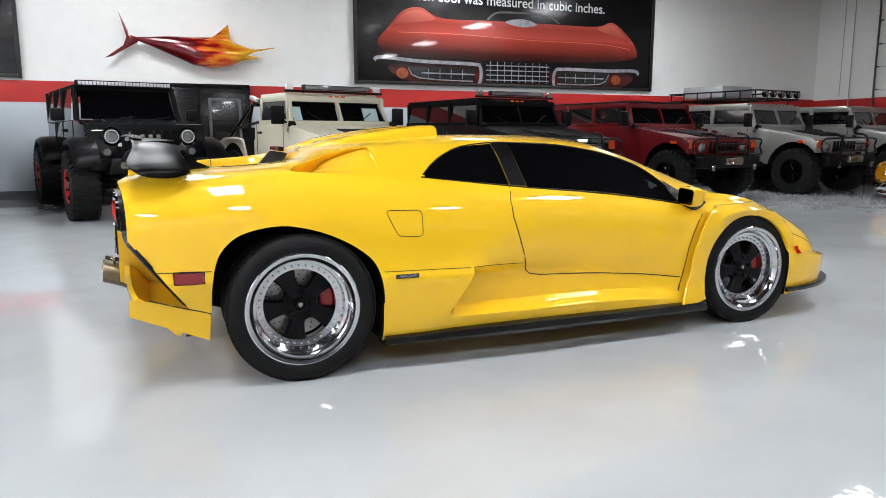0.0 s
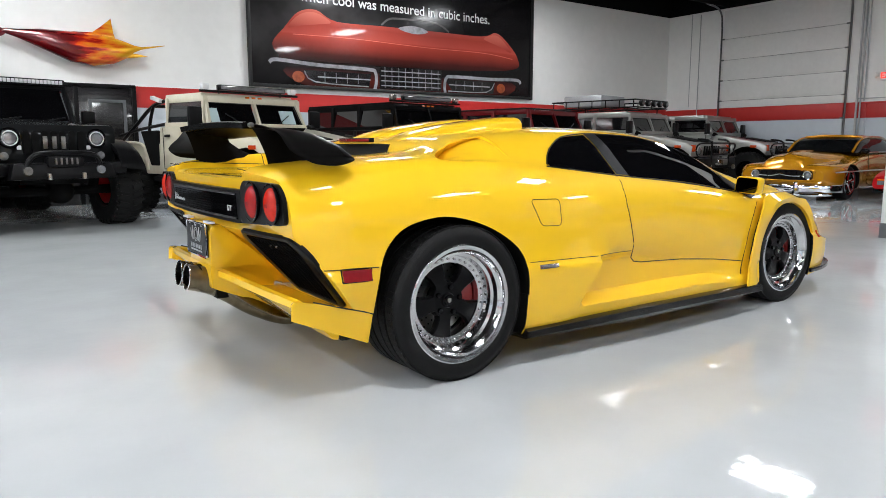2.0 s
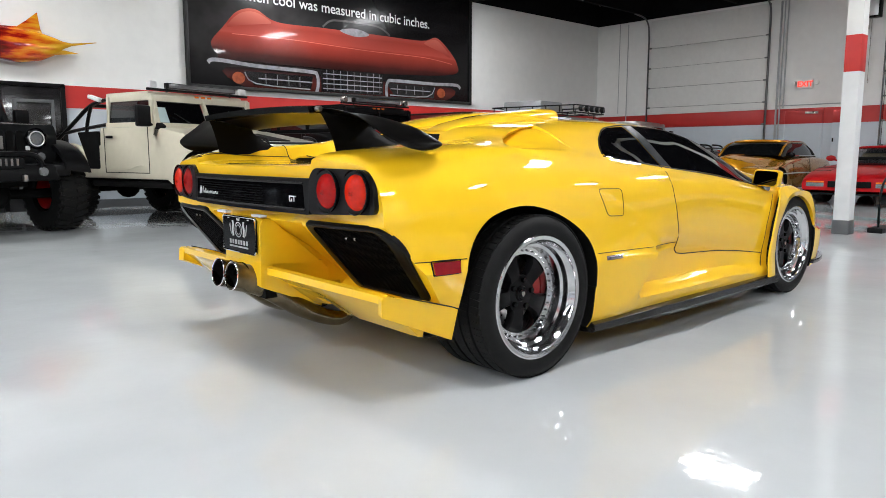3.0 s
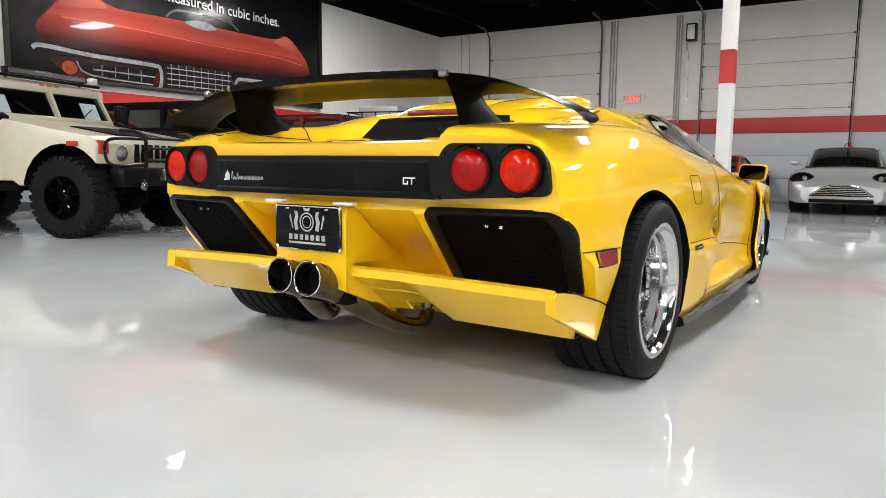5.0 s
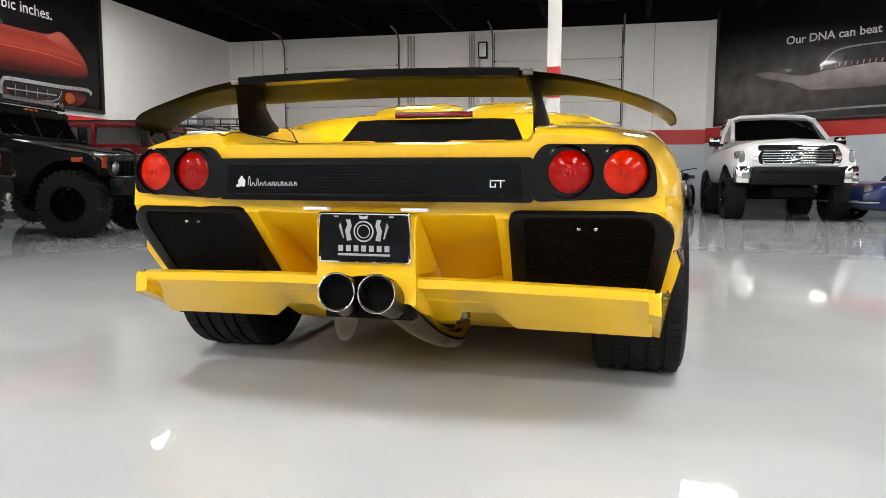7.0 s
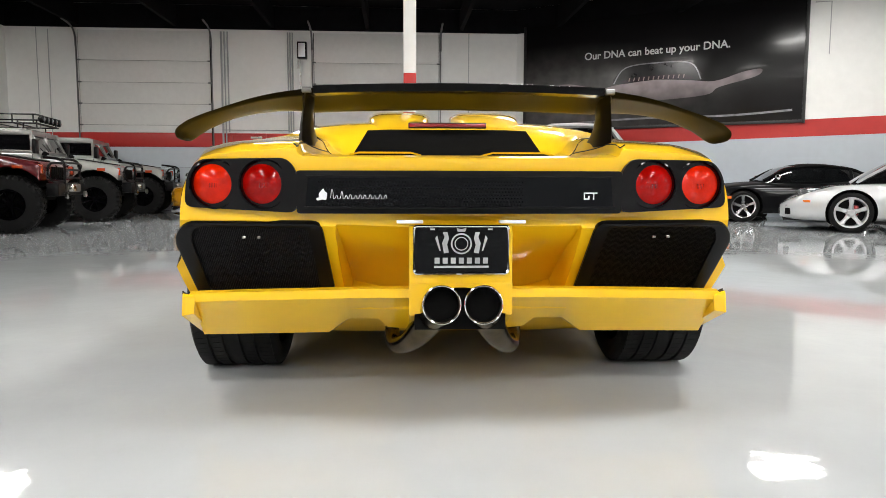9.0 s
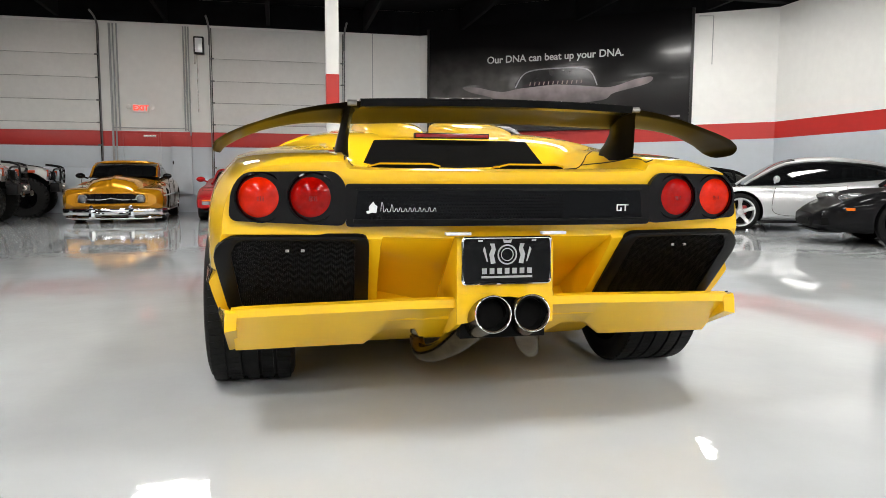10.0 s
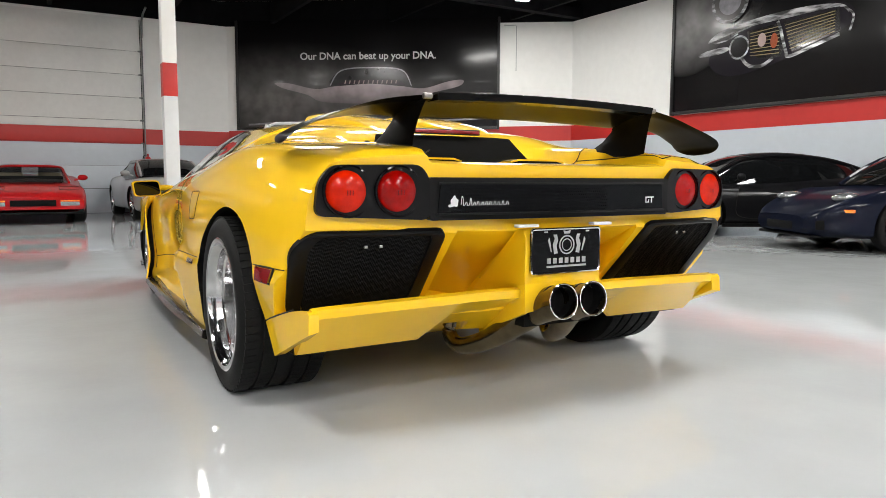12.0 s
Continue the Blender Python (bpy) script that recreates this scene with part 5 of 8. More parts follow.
for pts in ([(1.12, 2.44), (1.35, 2.24), (2.55, 2.20)], [(5.94, 2.44), (5.70, 2.22), (4.60, 2.20)], [(1.4, 2.34), (2.6, 2.34)], [(4.62, 2.34), (5.8, 2.34)]):
    P.bar("grille_edge", pts, .012, POSTER_SILVER, 3)
for z in (2.24, 2.34, 2.44, 2.54):
    P.bar("grille_bar", [(2.86, z), (4.38, z + .01)], .010, POSTER_SILVER, 1)
for k in range(9):
    P.bar("grille_bar", [(2.95 + k * .17, 2.20), (2.95 + k * .17, 2.62)], .006, POSTER_SILVER, 1)
for u in (1.55, 1.8, 2.05, 2.3, 4.8, 5.05, 5.3, 5.55):
    P.bar("grille_bar", [(u, 2.24), (u, 2.43)], .006, POSTER_SILVER, 1)
for u in (.98, 6.12):
    P.shape("lamp", [(u + .13 * math.cos(a), 2.32 + .11 * math.sin(a)) for a in np.linspace(0, 2 * math.pi, 17)[:-1]], POSTER_AMBER)
P.words("when cool was measured in cubic inches.", 1.05, 3.76, 4.72, POSTER_WHITE, .008)

# poster of a pale car, slanting wall
d = (P_DIAG[1] - P_DIAG[0]).normalized()
start = P_DIAG[0] + d * .24
yaw = math.degrees(math.atan2(d.y, d.x))
out = V((d.y, -d.x)) * -1
out = V((-abs(d.y), abs(d.x)))
# the board's pale cloud is part print, part gloss sheen put into the colour
P = Poster("car_poster", pose(start.x + out.x * .045, start.y + out.y * .045, 0, 0, 0, yaw), 6.55, 2.03, CEIL + .12, "large dark poster of a pale finned car", haze("pale_car_print_and_sheen", (1.0, 2.70), (4.4, 1.5), (0.17, 0.163, 0.158), power=1.2))
P.shape("pale_body", [(.98, 3.17), (1.35, 3.16), (2.0, 3.02), (2.5, 3.08), (3.3, 3.14), (4.1, 3.08), (4.7, 3.02), (5.3, 3.18), (5.66, 3.21), (5.55, 3.06), (4.8, 2.88), (4.5, 2.72), (3.3, 2.66), (2.2, 2.70), (1.8, 2.88), (1.2, 3.04)], haze("poster_pale_body", (3.3, 3.20), (3.2, .62), (0.52, 0.44, 0.45), (0.04, 0.034, 0.037), 0.7), 5, "pale pink-grey car body")
P.shape("cabin", [(2.38, 3.10), (2.66, 3.46), (3.4, 3.52), (4.16, 3.46), (4.40, 3.08), (3.4, 3.14)], POSTER_DARK, 3)
P.shape("seat_back", [(2.55, 3.12), (2.9, 3.22), (3.4, 3.24), (3.95, 3.22), (4.25, 3.10), (3.4, 3.15)], POSTER_PURPLE, 4)
P.bar("cabin_edge", [(2.38, 3.10), (2.66, 3.46), (3.4, 3.525), (4.16, 3.46), (4.40, 3.08)], .014, POSTER_SILVER)
for k in range(12):
    P.bar("seat_pleat", [(2.75 + k * .115, 3.14), (2.77 + k * .115, 3.22)], .012, POSTER_PINK, 1)
P.bar("chrome_strip", [(.3, 2.15), (1.6, 2.22), (3.3, 2.26), (5.0, 2.24), (6.3, 2.30)], .022, POSTER_SILVER)
P.words("Our DNA can beat up your DNA.", 1.64, 3.73, 3.36, POSTER_WHITE, .018)

# poster of chromed headlamps, south wall, read from the hall (u runs towards -x)
CHROME_PRINT = mat("printed_chrome", (0.2, 0.2, 0.21), 0.3, coat=0.3)
nt = CHROME_PRINT.node_tree
co, mp, ns, rp = nt.nodes.new("ShaderNodeTexCoord"), nt.nodes.new("ShaderNodeMapping"), nt.nodes.new("ShaderNodeTexNoise"), nt.nodes.new("ShaderNodeValToRGB")
mp.inputs["Scale"].default_value = (1.6, 1, 7.0)
ns.inputs["Scale"].default_value = 1.7
ns.inputs["Detail"].default_value = 3
for e, (q, v) in zip(rp.color_ramp.elements, ((.42, .012), (.62, .55))):
    e.position, e.color = q, (v, v, v * 1.03, 1)
nt.links.new(co.outputs["Object"], mp.inputs["Vector"])
nt.links.new(mp.outputs[0], ns.inputs["Vector"])
nt.links.new(ns.outputs["Fac"], rp.inputs["Fac"])
nt.links.new(rp.outputs["Color"], nt.nodes["Principled BSDF"].inputs["Base Color"])
POSTER_GOLD = mat("printed_gold", (0.22, 0.17, 0.07), 0.3, coat=0.3)
P = Poster("car_poster", pose(8.16, SY + .045, -.0, 0, 0, 180), 7.4, 2.12, CEIL + .5, "large dark poster of chromed car lamps", haze("poster_print_lamps", (.35, 3.85), (1.1, 1.0), (0.34, 0.33, 0.33)))
P.shape("dark_fender", [(.9, 3.1), (1.5, 3.5), (3.3, 3.7), (3.6, 3.3), (2.3, 2.85), (1.3, 2.75)], mat("poster_dark_ink", (.012, .010, .014), 0.22, coat=0.05, spec=0.2), 5)
P.shape("chrome_wing", [(.64, 3.20), (.86, 3.27), (1.24, 3.29), (1.36, 3.24), (1.19, 3.18), (.8, 3.165)], CHROME_PRINT, 4)
P.shape("chrome_hood", [(.87, 3.42), (1.1, 3.57), (1.65, 3.67), (2.53, 3.72), (3.23, 3.68), (3.51, 3.60), (3.56, 3.48), (3.4, 3.60), (2.54, 3.59), (1.77, 3.57), (1.3, 3.49), (1.05, 3.44)], CHROME_PRINT, 4)
P.shape("grille", [(1.72, 3.49), (2.33, 3.53), (2.46, 3.14), (2.42, 2.96), (1.97, 2.97), (1.79, 3.2)], POSTER_BLACK)
P.shape("grille", [(2.44, 3.52), (3.42, 3.57), (3.45, 3.22), (2.62, 3.0)], POSTER_BLACK)
for k in range(8):
    P.bar("grille_bar", [(1.80, 3.05 + k * .056), (2.38, 3.02 + k * .064)], .006, POSTER_GOLD, 1)
    P.bar("grille_bar", [(2.58 - k * .014, 3.06 + k * .058), (3.36, 3.22 + k * .045)], .006, POSTER_GOLD, 1)
P.bar("chrome_edge", [(2.34, 3.56), (2.40, 3.42), (2.45, 3.24), (2.52, 3.02), (2.58, 2.93), (2.98, 3.03), (3.45, 3.16)], .028, CHROME_PRINT)
P.bar("chrome_edge", [(1.64, 3.04), (1.74, 2.92), (1.87, 2.85), (2.09, 2.85), (2.28, 2.95)], .030, CHROME_PRINT)
P.bar("chrome_edge", [(3.51, 3.57), (3.64, 3.46), (3.66, 3.36), (3.61, 3.18)], .018, CHROME_PRINT)
P.bar("chrome_edge", [(1.0, 3.38), (1.3, 3.40), (1.55, 3.48)], .014, CHROME_PRINT)
for u, z, r in ((1.58, 3.23, .215), (1.35, 4.10, .40)):
    P.shape("lamp_rim", [(u + r * math.cos(a), z + r * math.sin(a)) for a in np.linspace(0, 2 * math.pi, 25)[:-1]], CHROME_PRINT)
    P.shape("lamp_glass", [(u + r * .84 * math.cos(a), z + r * .84 * math.sin(a)) for a in np.linspace(0, 2 * math.pi, 25)[:-1]], POSTER_GREY if z > 3.4 else POSTER_BLACK)
P.shape("lamp_core", [(1.35 + .24 * math.cos(a), 4.08 + .22 * math.sin(a)) for a in np.linspace(0, 2 * math.pi, 25)[:-1]], POSTER_SILVER)
P.shape("small_lamp", [(2.05 + .085 * math.cos(a), 3.29 + .12 * math.sin(a)) for a in np.linspace(0, 2 * math.pi, 17)[:-1]], POSTER_PINK)
P.shape("small_lamp", [(2.29 + .07 * math.cos(a), 3.24 + .13 * math.sin(a)) for a in np.linspace(0, 2 * math.pi, 17)[:-1]], POSTER_AMBER)

# edge of a fourth black poster, north wall
Poster("car_poster", pose(-6.5, NY - .045, 0), 4.55, 2.04, CEIL + .12, "large black framed poster on the white wall")

# dark glazed doorway in the north wall
door = thing("door_1", pose(-.9, NY - .03, 0), "dark glazed door in a black frame", "door", kind="structure")
bm = bmesh.new()
add_box(bm, (1.31, .0, 1.0), (2.68, .05, 2.0), .004)
part("dark_panel", bm, POSTER_BLACK, door)
for u in (.03, 1.72, 2.62):
    bm = bmesh.new()
    add_box(bm, (u, -.03, 1.0), (.07, .05, 2.0), .006)
    part("frame_post", bm, BLACK_SATIN, door)
bm = bmesh.new()
add_box(bm, (1.31, -.03, 1.98), (2.68, .05, .06), .006)
part("frame_head", bm, BLACK_SATIN, door)
FRAME_GREY = mat("grey_frame", (0.09, 0.095, 0.10), 0.4)
for c, s in (((1.93, -.03, .98), (.05, .03, 1.55)), ((2.46, -.03, .98), (.05, .03, 1.55)), ((2.195, -.03, 1.73), (.48, .03, .05))):
    bm = bmesh.new()
    add_box(bm, c, s, .004)
    part("pane_frame", bm, FRAME_GREY, door)

# painted metal marlin
FISH = mat("fish_red_lacquer", (0.35, 0.010, 0.008), 0.2, metal=0.3, coat=1.0, grain=0.3, scale=8)
nt = FISH.node_tree
co = nt.nodes.new("ShaderNodeTexCoord")
sep = nt.nodes.new("ShaderNodeSeparateXYZ")
wav = nt.nodes.new("ShaderNodeTexNoise")
wav.inputs["Scale"].default_value, wav.inputs["Detail"].default_value = 3.2, 3
mp = nt.nodes.new("ShaderNodeMapping")
mp.inputs["Scale"].default_value = (0.9, 1, 4.5)
ad = nt.nodes.new("ShaderNodeMath")
ad.operation = "MULTIPLY_ADD"
ad.inputs[1].default_value = 1.8
rmp = nt.nodes.new("ShaderNodeValToRGB")
rmp.color_ramp.elements[0].position, rmp.color_ramp.elements[0].color = 0.42, (0.13, 0.002, 0.004, 1)
rmp.color_ramp.elements[1].position, rmp.color_ramp.elements[1].color = 0.86, (0.95, 0.50, 0.02, 1)
for pos, c in ((0.56, (0.40, 0.010, 0.006, 1)), (0.62, (0.78, 0.10, 0.01, 1))):
    e = rmp.color_ramp.elements.new(pos)
    e.color = c
nrm = nt.nodes.new("ShaderNodeMapRange")
nrm.inputs["From Min"].default_value, nrm.inputs["From Max"].default_value = 0.86, 3.0
nt.links.new(co.outputs["Object"], mp.inputs["Vector"])
nt.links.new(mp.outputs[0], wav.inputs["Vector"])
nt.links.new(co.outputs["Object"], sep.inputs[0])
nt.links.new(wav.outputs["Fac"], ad.inputs[0])
nt.links.new(sep.outputs["X"], ad.inputs[2])
nt.links.new(ad.outputs[0], nrm.inputs["Value"])
nt.links.new(nrm.outputs[0], rmp.inputs["Fac"])
nt.links.new(rmp.outputs[0], nt.nodes["Principled BSDF"].inputs["Base Color"])
fish = thing("fish_sculpture", pose(-.14, NY - .19, 2.60), "red marlin sculpture with orange and yellow flames", "wall sculpture")
rows = []
for x, zc, h, w in ((0.0, .14, .035, .02), (.2, .11, .07, .04), (.5, .06, .15, .08), (.9, -.03, .24, .115), (1.25, -.06, .26, .12), (1.55, -.05, .22, .11), (1.75, -.03, .14, .08), (1.88, .0, .06, .04), (2.0, .02, .022, .016), (2.38, .09, .005, .005)):
    rows.append([V((x, -w * math.cos(a), zc + h * math.sin(a))) for a in np.linspace(0, 2 * math.pi, 17)[:-1]])
bm = bmesh.new()
add_loft(bm, rows, closed=True, caps=True)
part("fish_body", bm, FISH, fish, sharp=60)
for nm, pts in (("tail_fin", [(.03, .16), (-.10, .20), (-.17, .36), (-.27, .60), (-.20, .32), (-.16, .16), (-.22, .02), (-.52, -.20), (-.40, -.17), (-.16, -.02), (.02, .08)]),
                ("dorsal_fin", [(.62, .18), (1.0, .21), (1.25, .22), (1.38, .32), (1.54, .46), (1.57, .22), (1.60, .14), (1.1, .14)]),
                ("lower_jaw", [(1.70, -.10), (1.9, -.075), (2.10, -.11), (1.9, -.14), (1.75, -.16)]),
                ("side_fin", [(1.45, -.15), (1.2, -.22), (.85, -.22), (1.1, -.26), (1.4, -.26)])):
    bm = bmesh.new()
    add_prism(bm, pts, "y", -.014, .014, .004)
    bmesh.ops.triangulate(bm, faces=[f for f in bm.faces if len(f.verts) > 4])
    part(nm, bm, FISH, fish)
bm = bmesh.new()
for x in (.5, 1.4):
    add_cyl(bm, (x, 0, 0), (x, .19, 0), .012, seg=8)
part("wall_bracket", bm, STEEL, fish)

# overhead doors in the east wall
TRACK = mat("dark_track_steel", (0.16, 0.16, 0.16), 0.4, metal=0.6, grain=0.2)
PIPE = mat("painted_conduit", (0.42, 0.43, 0.43), 0.4, grain=0.1)
for n, (y0, y1) in enumerate(((9.25, 12.5), (3.46, 6.68))):
    od = thing("door_%d" % (n + 2), pose(WX - .005, 0, 0), "white sectional overhead door with a red band", "overhead door", kind="structure")
    edges = [0.0, .57, 1.10, 1.63, 2.16, 2.69, 3.22, 3.76, 4.50]
    for z0, z1 in zip(edges, edges[1:]):
        for a, b, m in ((z0, min(z1, Z1), LOW), (max(z0, Z1), min(z1, Z2), RED), (max(z0, Z2), z1, DOORW)):
            if b - a > .01:
                bm = bmesh.new()
                add_box(bm, (-.02, (y0 + y1) / 2, (a + b) / 2), (.045, y1 - y0 - .04, b - a - (.009 if b == z1 else .0)), .003)
                part("door_panel", bm, m, od)
    bm = bmesh.new()
    add_box(bm, (-.002, (y0 + y1) / 2, 2.25), (.012, y1 - y0, 4.5))
    part("door_back", bm, BLACK_MATT, od)
    for y, e in ((y0 - .03, 1), (y1 + .03, -1)):
        bm = bmesh.new()
        add_box(bm, (-.05, y, 2.05), (.05, .022, 4.1), .004)
        add_tube(bm, smooth_line([(-.06, y, 4.08), (-.10, y, 4.38), (-.30, y, 4.55), (-.8, y, 4.62)], 5), .024, seg=6)
        part("door_track", bm, TRACK, od)
        for z in edges[1:-1]:
            bm = bmesh.new()
            add_box(bm, (-.055, y + e * .06, z), (.02, .08, .035), .004)
            part("hinge", bm, TRACK, od)

# man door, conduits, exit sign, opener
md = thing("door_4", pose(WX, 0, 0), "painted steel side door with a red band", "door", kind="structure")
for z0, z1, m in ((0, Z1, LOW), (Z1, 1.92, RED)):
    bm = bmesh.new()
    add_box(bm, (-.012, 8.36, (z0 + z1) / 2), (.03, .80, z1 - z0), .003)
    part("door_leaf", bm, m, md)
for y in (7.93, 8.79):
    for z0, z1, m in ((0, Z1, LOW), (Z1, 1.92, RED)):
        bm = bmesh.new()
        add_box(bm, (-.015, y, (z0 + z1) / 2), (.05, .05, z1 - z0), .003)
        part("door_jamb", bm, m, md)
bm = bmesh.new()
add_box(bm, (-.015, 8.36, 1.945), (.05, .91, .05), .003)
part("door_head", bm, RED, md)
cab = thing("electric_cabinet", pose(WX, 7.42, 0), "tall painted electric cabinet fixed to the wall", "cabinet")
for nm, z0, z1, m in (("cabinet_body", .46, Z1, LOW), ("cabinet_top", Z1, 1.88, RED)):
    bm = bmesh.new()
    add_box(bm, (-.07, 0, (z0 + z1) / 2), (.14, .47, z1 - z0), .004)
    part(nm, bm, m, cab)
bm = bmesh.new()
add_box(bm, (-.145, .20, 1.22), (.02, .03, .09), .004)
part("latch", bm, BLACK_SATIN, cab)
bm = bmesh.new()
add_box(bm, (-.05, 8.15, 1.86), (.05, .28, .05), .006)
part("door_closer", bm, STEEL, md)
for y, z0, z1, r in ((8.98, 0, 4.5, .025), (8.90, 0, 4.5, .018), (8.82, 2.0, 4.5, .018), (7.32, 2.0, 4.5, .018), (7.26, 2.0, 4.5, .018), (7.20, .9, 4.5, .015), (13.2, 0, 4.5, .012)):
    bm = bmesh.new()
    add_cyl(bm, (WX - .04, y, z0), (WX - .04, y, z1), r, seg=8)
    solid("conduit", bm, PIPE, "thin painted conduit up the wall", "conduit", "conduits on the wall")
bm = bmesh.new()
add_tube(bm, [(WX - .03, 8.95, 2.05), (WX - .03, 7.3, 2.05), (WX - .03, 7.2, 1.95), (WX - .03, 7.2, 1.2)], .012, seg=6)
solid("conduit", bm, PIPE, "thin painted conduit along the wall", "conduit", "conduits on the wall")
op = thing("door_opener", pose(WX - .1, 6.95, 4.05), "grey motor box of the overhead door with a hanging chain", "door opener")
bm = bmesh.new()
add_box(bm, (0, 0, 0), (.18, .24, .42), .02)
part("motor_box", bm, BLACK_SATIN, op)
bm = bmesh.new()
add_box(bm, (-.093, 0, .0), (.006, .17, .34), .002)
part("cover", bm, WHITE_MARK, op)
bm = bmesh.new()
add_tube(bm, [(-.02, .05, -.2), (-.02, .05, -1.6)], .008, seg=6)
add_tube(bm, [(-.02, .1, -.2), (-.02, .1, -.45)], .02, seg=6)
part("chain", bm, STEEL, op)
sign = thing("exit_sign", pose(WX - .04, 8.34, 2.53), "small lit red exit sign with two lamp heads", "exit sign")
bm = bmesh.new()
add_box(bm, (0, 0, 0), (.06, .36, .22), .01)
part("sign_box", bm, WHITE, sign)
me = text_mesh("EXIT", .17, .006)
me.transform(Matrix.Translation((-.033, .165, -.058)) @ Matrix.Rotation(-math.pi / 2, 4, "Z") @ Matrix.Rotation(math.pi / 2, 4, "X"))
me.materials.clear()
me.materials.append(mat("exit_red_glow", (0.9, 0.05, 0.03), 0.5, glow=1.2))
w = new("lettering", me)
w.parent = sign
tagged(w, "glowing red letters")
for y in (-.26, .26):
    bm = bmesh.new()
    add_lathe(bm, [(0, -.05), (.05, -.04), (.06, 0), (.03, .04), (0, .04)], c=(-.02, y, .02), axis="x", seg=14)
    part("lamp_head", bm, WHITE, sign)
# seams of the wall panels
for y in (2.7, 13.5):
    bm = bmesh.new()
    add_box(bm, (WX - .002, y, 3.3), (.006, .02, 2.5))
    solid("wall_joint", bm, PIPE, "narrow joint between wall panels", "trim", kind="structure")
d = (P_DIAG[1] - P_DIAG[0]).normalized()
q = P_DIAG[0] + d * 7.18 + V((-abs(d.y), abs(d.x))) * .02
q2 = P_DIAG[0] + d * 6.88 + V((-abs(d.y), abs(d.x))) * .02
bm = bmesh.new()
add_tube(bm, [(q2.x, q2.y, 4.50), (q.x, q.y, 4.48), (q.x, q.y, 3.42)], .011, seg=6)
solid("conduit", bm, PIPE, "thin painted conduit down the slanting wall", "conduit", "conduits on the wall")

# stand by the column
st = thing("floor_stand", pose(7.75, 4.15, 0), "small black pump or stand on the floor by the column", "stand")
bm = bmesh.new()
add_box(bm, (0, 0, .03), (.45, .16, .06), .01)
part("base", bm, BLACK_SATIN, st)
bm = bmesh.new()
add_tube(bm, smooth_line([(-.1, 0, .05), (-.1, 0, .45), (.05, 0, .62), (.2, 0, .6)], 5), .014, seg=8)
part("handle", bm, BLACK_SATIN, st)
ext = thing("fire_extinguisher", pose(15.9, 3.42, -.12), "red fire extinguisher with a black hose", "fire extinguisher")
bm = bmesh.new()
add_lathe(bm, [(0, 1.0), (.07, 1.0), (.075, 1.02), (.075, 1.36), (.05, 1.42), (.02, 1.44), (.02, 1.5), (0, 1.5)], axis="z", seg=18)
part("cylinder", bm, RED, ext)
bm = bmesh.new()
add_tube(bm, smooth_line([(0, 0, 1.47), (0, .1, 1.44), (-.02, .12, 1.2)], 4), .01, seg=6)
part("hose", bm, BLACK_SATIN, ext)
bm = bmesh.new()
add_box(bm, (.15, 0, 1.2), (.3, .05, .3))
part("wall_hook", bm, STEEL, ext)


# ---- vehicles; x forwards, y to their left ----
def road_wheel(parent, c, s, R, w, rim, rim_mat, spokes=5, chunky=False, inner=None, name="wheel"):
    wheel = new(name)
    wheel.parent = parent
    wheel.location = c
    h = w / 2
    bm = bmesh.new()
    add_lathe(bm, [(rim - .01, -h * .8), (rim + .01, -h), (R - .05, -h * 1.02), (R - .012, -h * .86), (R, -h * .7), (R, h * .7), (R - .012, h * .86), (R - .05, h * 1.02), (rim + .01, h), (rim - .01, h * .8)], seg=40)
    if chunky:
        part("tyre", bm, RUBBER, wheel, "chunky black off-road tyre", sharp=30)
        bm = bmesh.new()
        n = 30
        for k in range(n):
            for e, off in ((-1, 0), (1, .5)):
                a = 2 * math.pi * (k + off) / n
                m = Matrix.Rotation(-a, 3, "Y")
                mm = m @ Matrix.Rotation(e * .25, 3, "X")
                add_box(bm, m @ V((R + .001, e * h * .52, 0)), (.018, h * .80, .060), m=mm)
                add_box(bm, m @ V((R - .03, e * h * .99, 0)), (.055, .016, .045), m=m)
        tagged(part("tread_block", bm, RUBBER, wheel), kind="stuff")
    else:
        part("tyre", bm, RUBBER, wheel, sharp=30)
    o = s * h
    bm = bmesh.new()
    add_lathe(bm, [(rim + .005, o * .95), (rim + .004, o * 1.01), (rim - .02, o * .98), (rim - .03, o * .6), (rim - .035, -o * .8)], seg=36)
    rimo = part("rim", bm, inner or rim_mat, wheel)
    bm = bmesh.new()
    for k in range(spokes):
        a = 2 * math.pi * k / spokes + .3
        wd = 1.6 * rim / spokes
        rows = [[V((r, o * y + s * dy, t)) for t, dy in ((-hw, -.03), (-hw, 0), (-hw * .6, .012), (hw * .6, .012), (hw, 0), (hw, -.03))] for r, hw, y in ((.04, wd * .55, .72), (rim * .55, wd * .36, .72), (rim - .02, wd * .52, .86))]
        m = Matrix.Rotation(-a, 3, "Y")
        add_loft(bm, [[m @ p for p in r] for r in rows], closed=True, caps=True)
    add_lathe(bm, [(0, o * .72 + s * .03), (.05, o * .72 + s * .028), (.07, o * .72 + s * .005), (.08, o * .72 - s * .04)], seg=18)
    part("spokes", bm, rim_mat, wheel)
    bm = bmesh.new()
    add_lathe(bm, [(0, o * .2), (rim - .04, o * .2)], seg=24)
    part("brake", bm, BLACK_MATT, wheel)
    return wheel


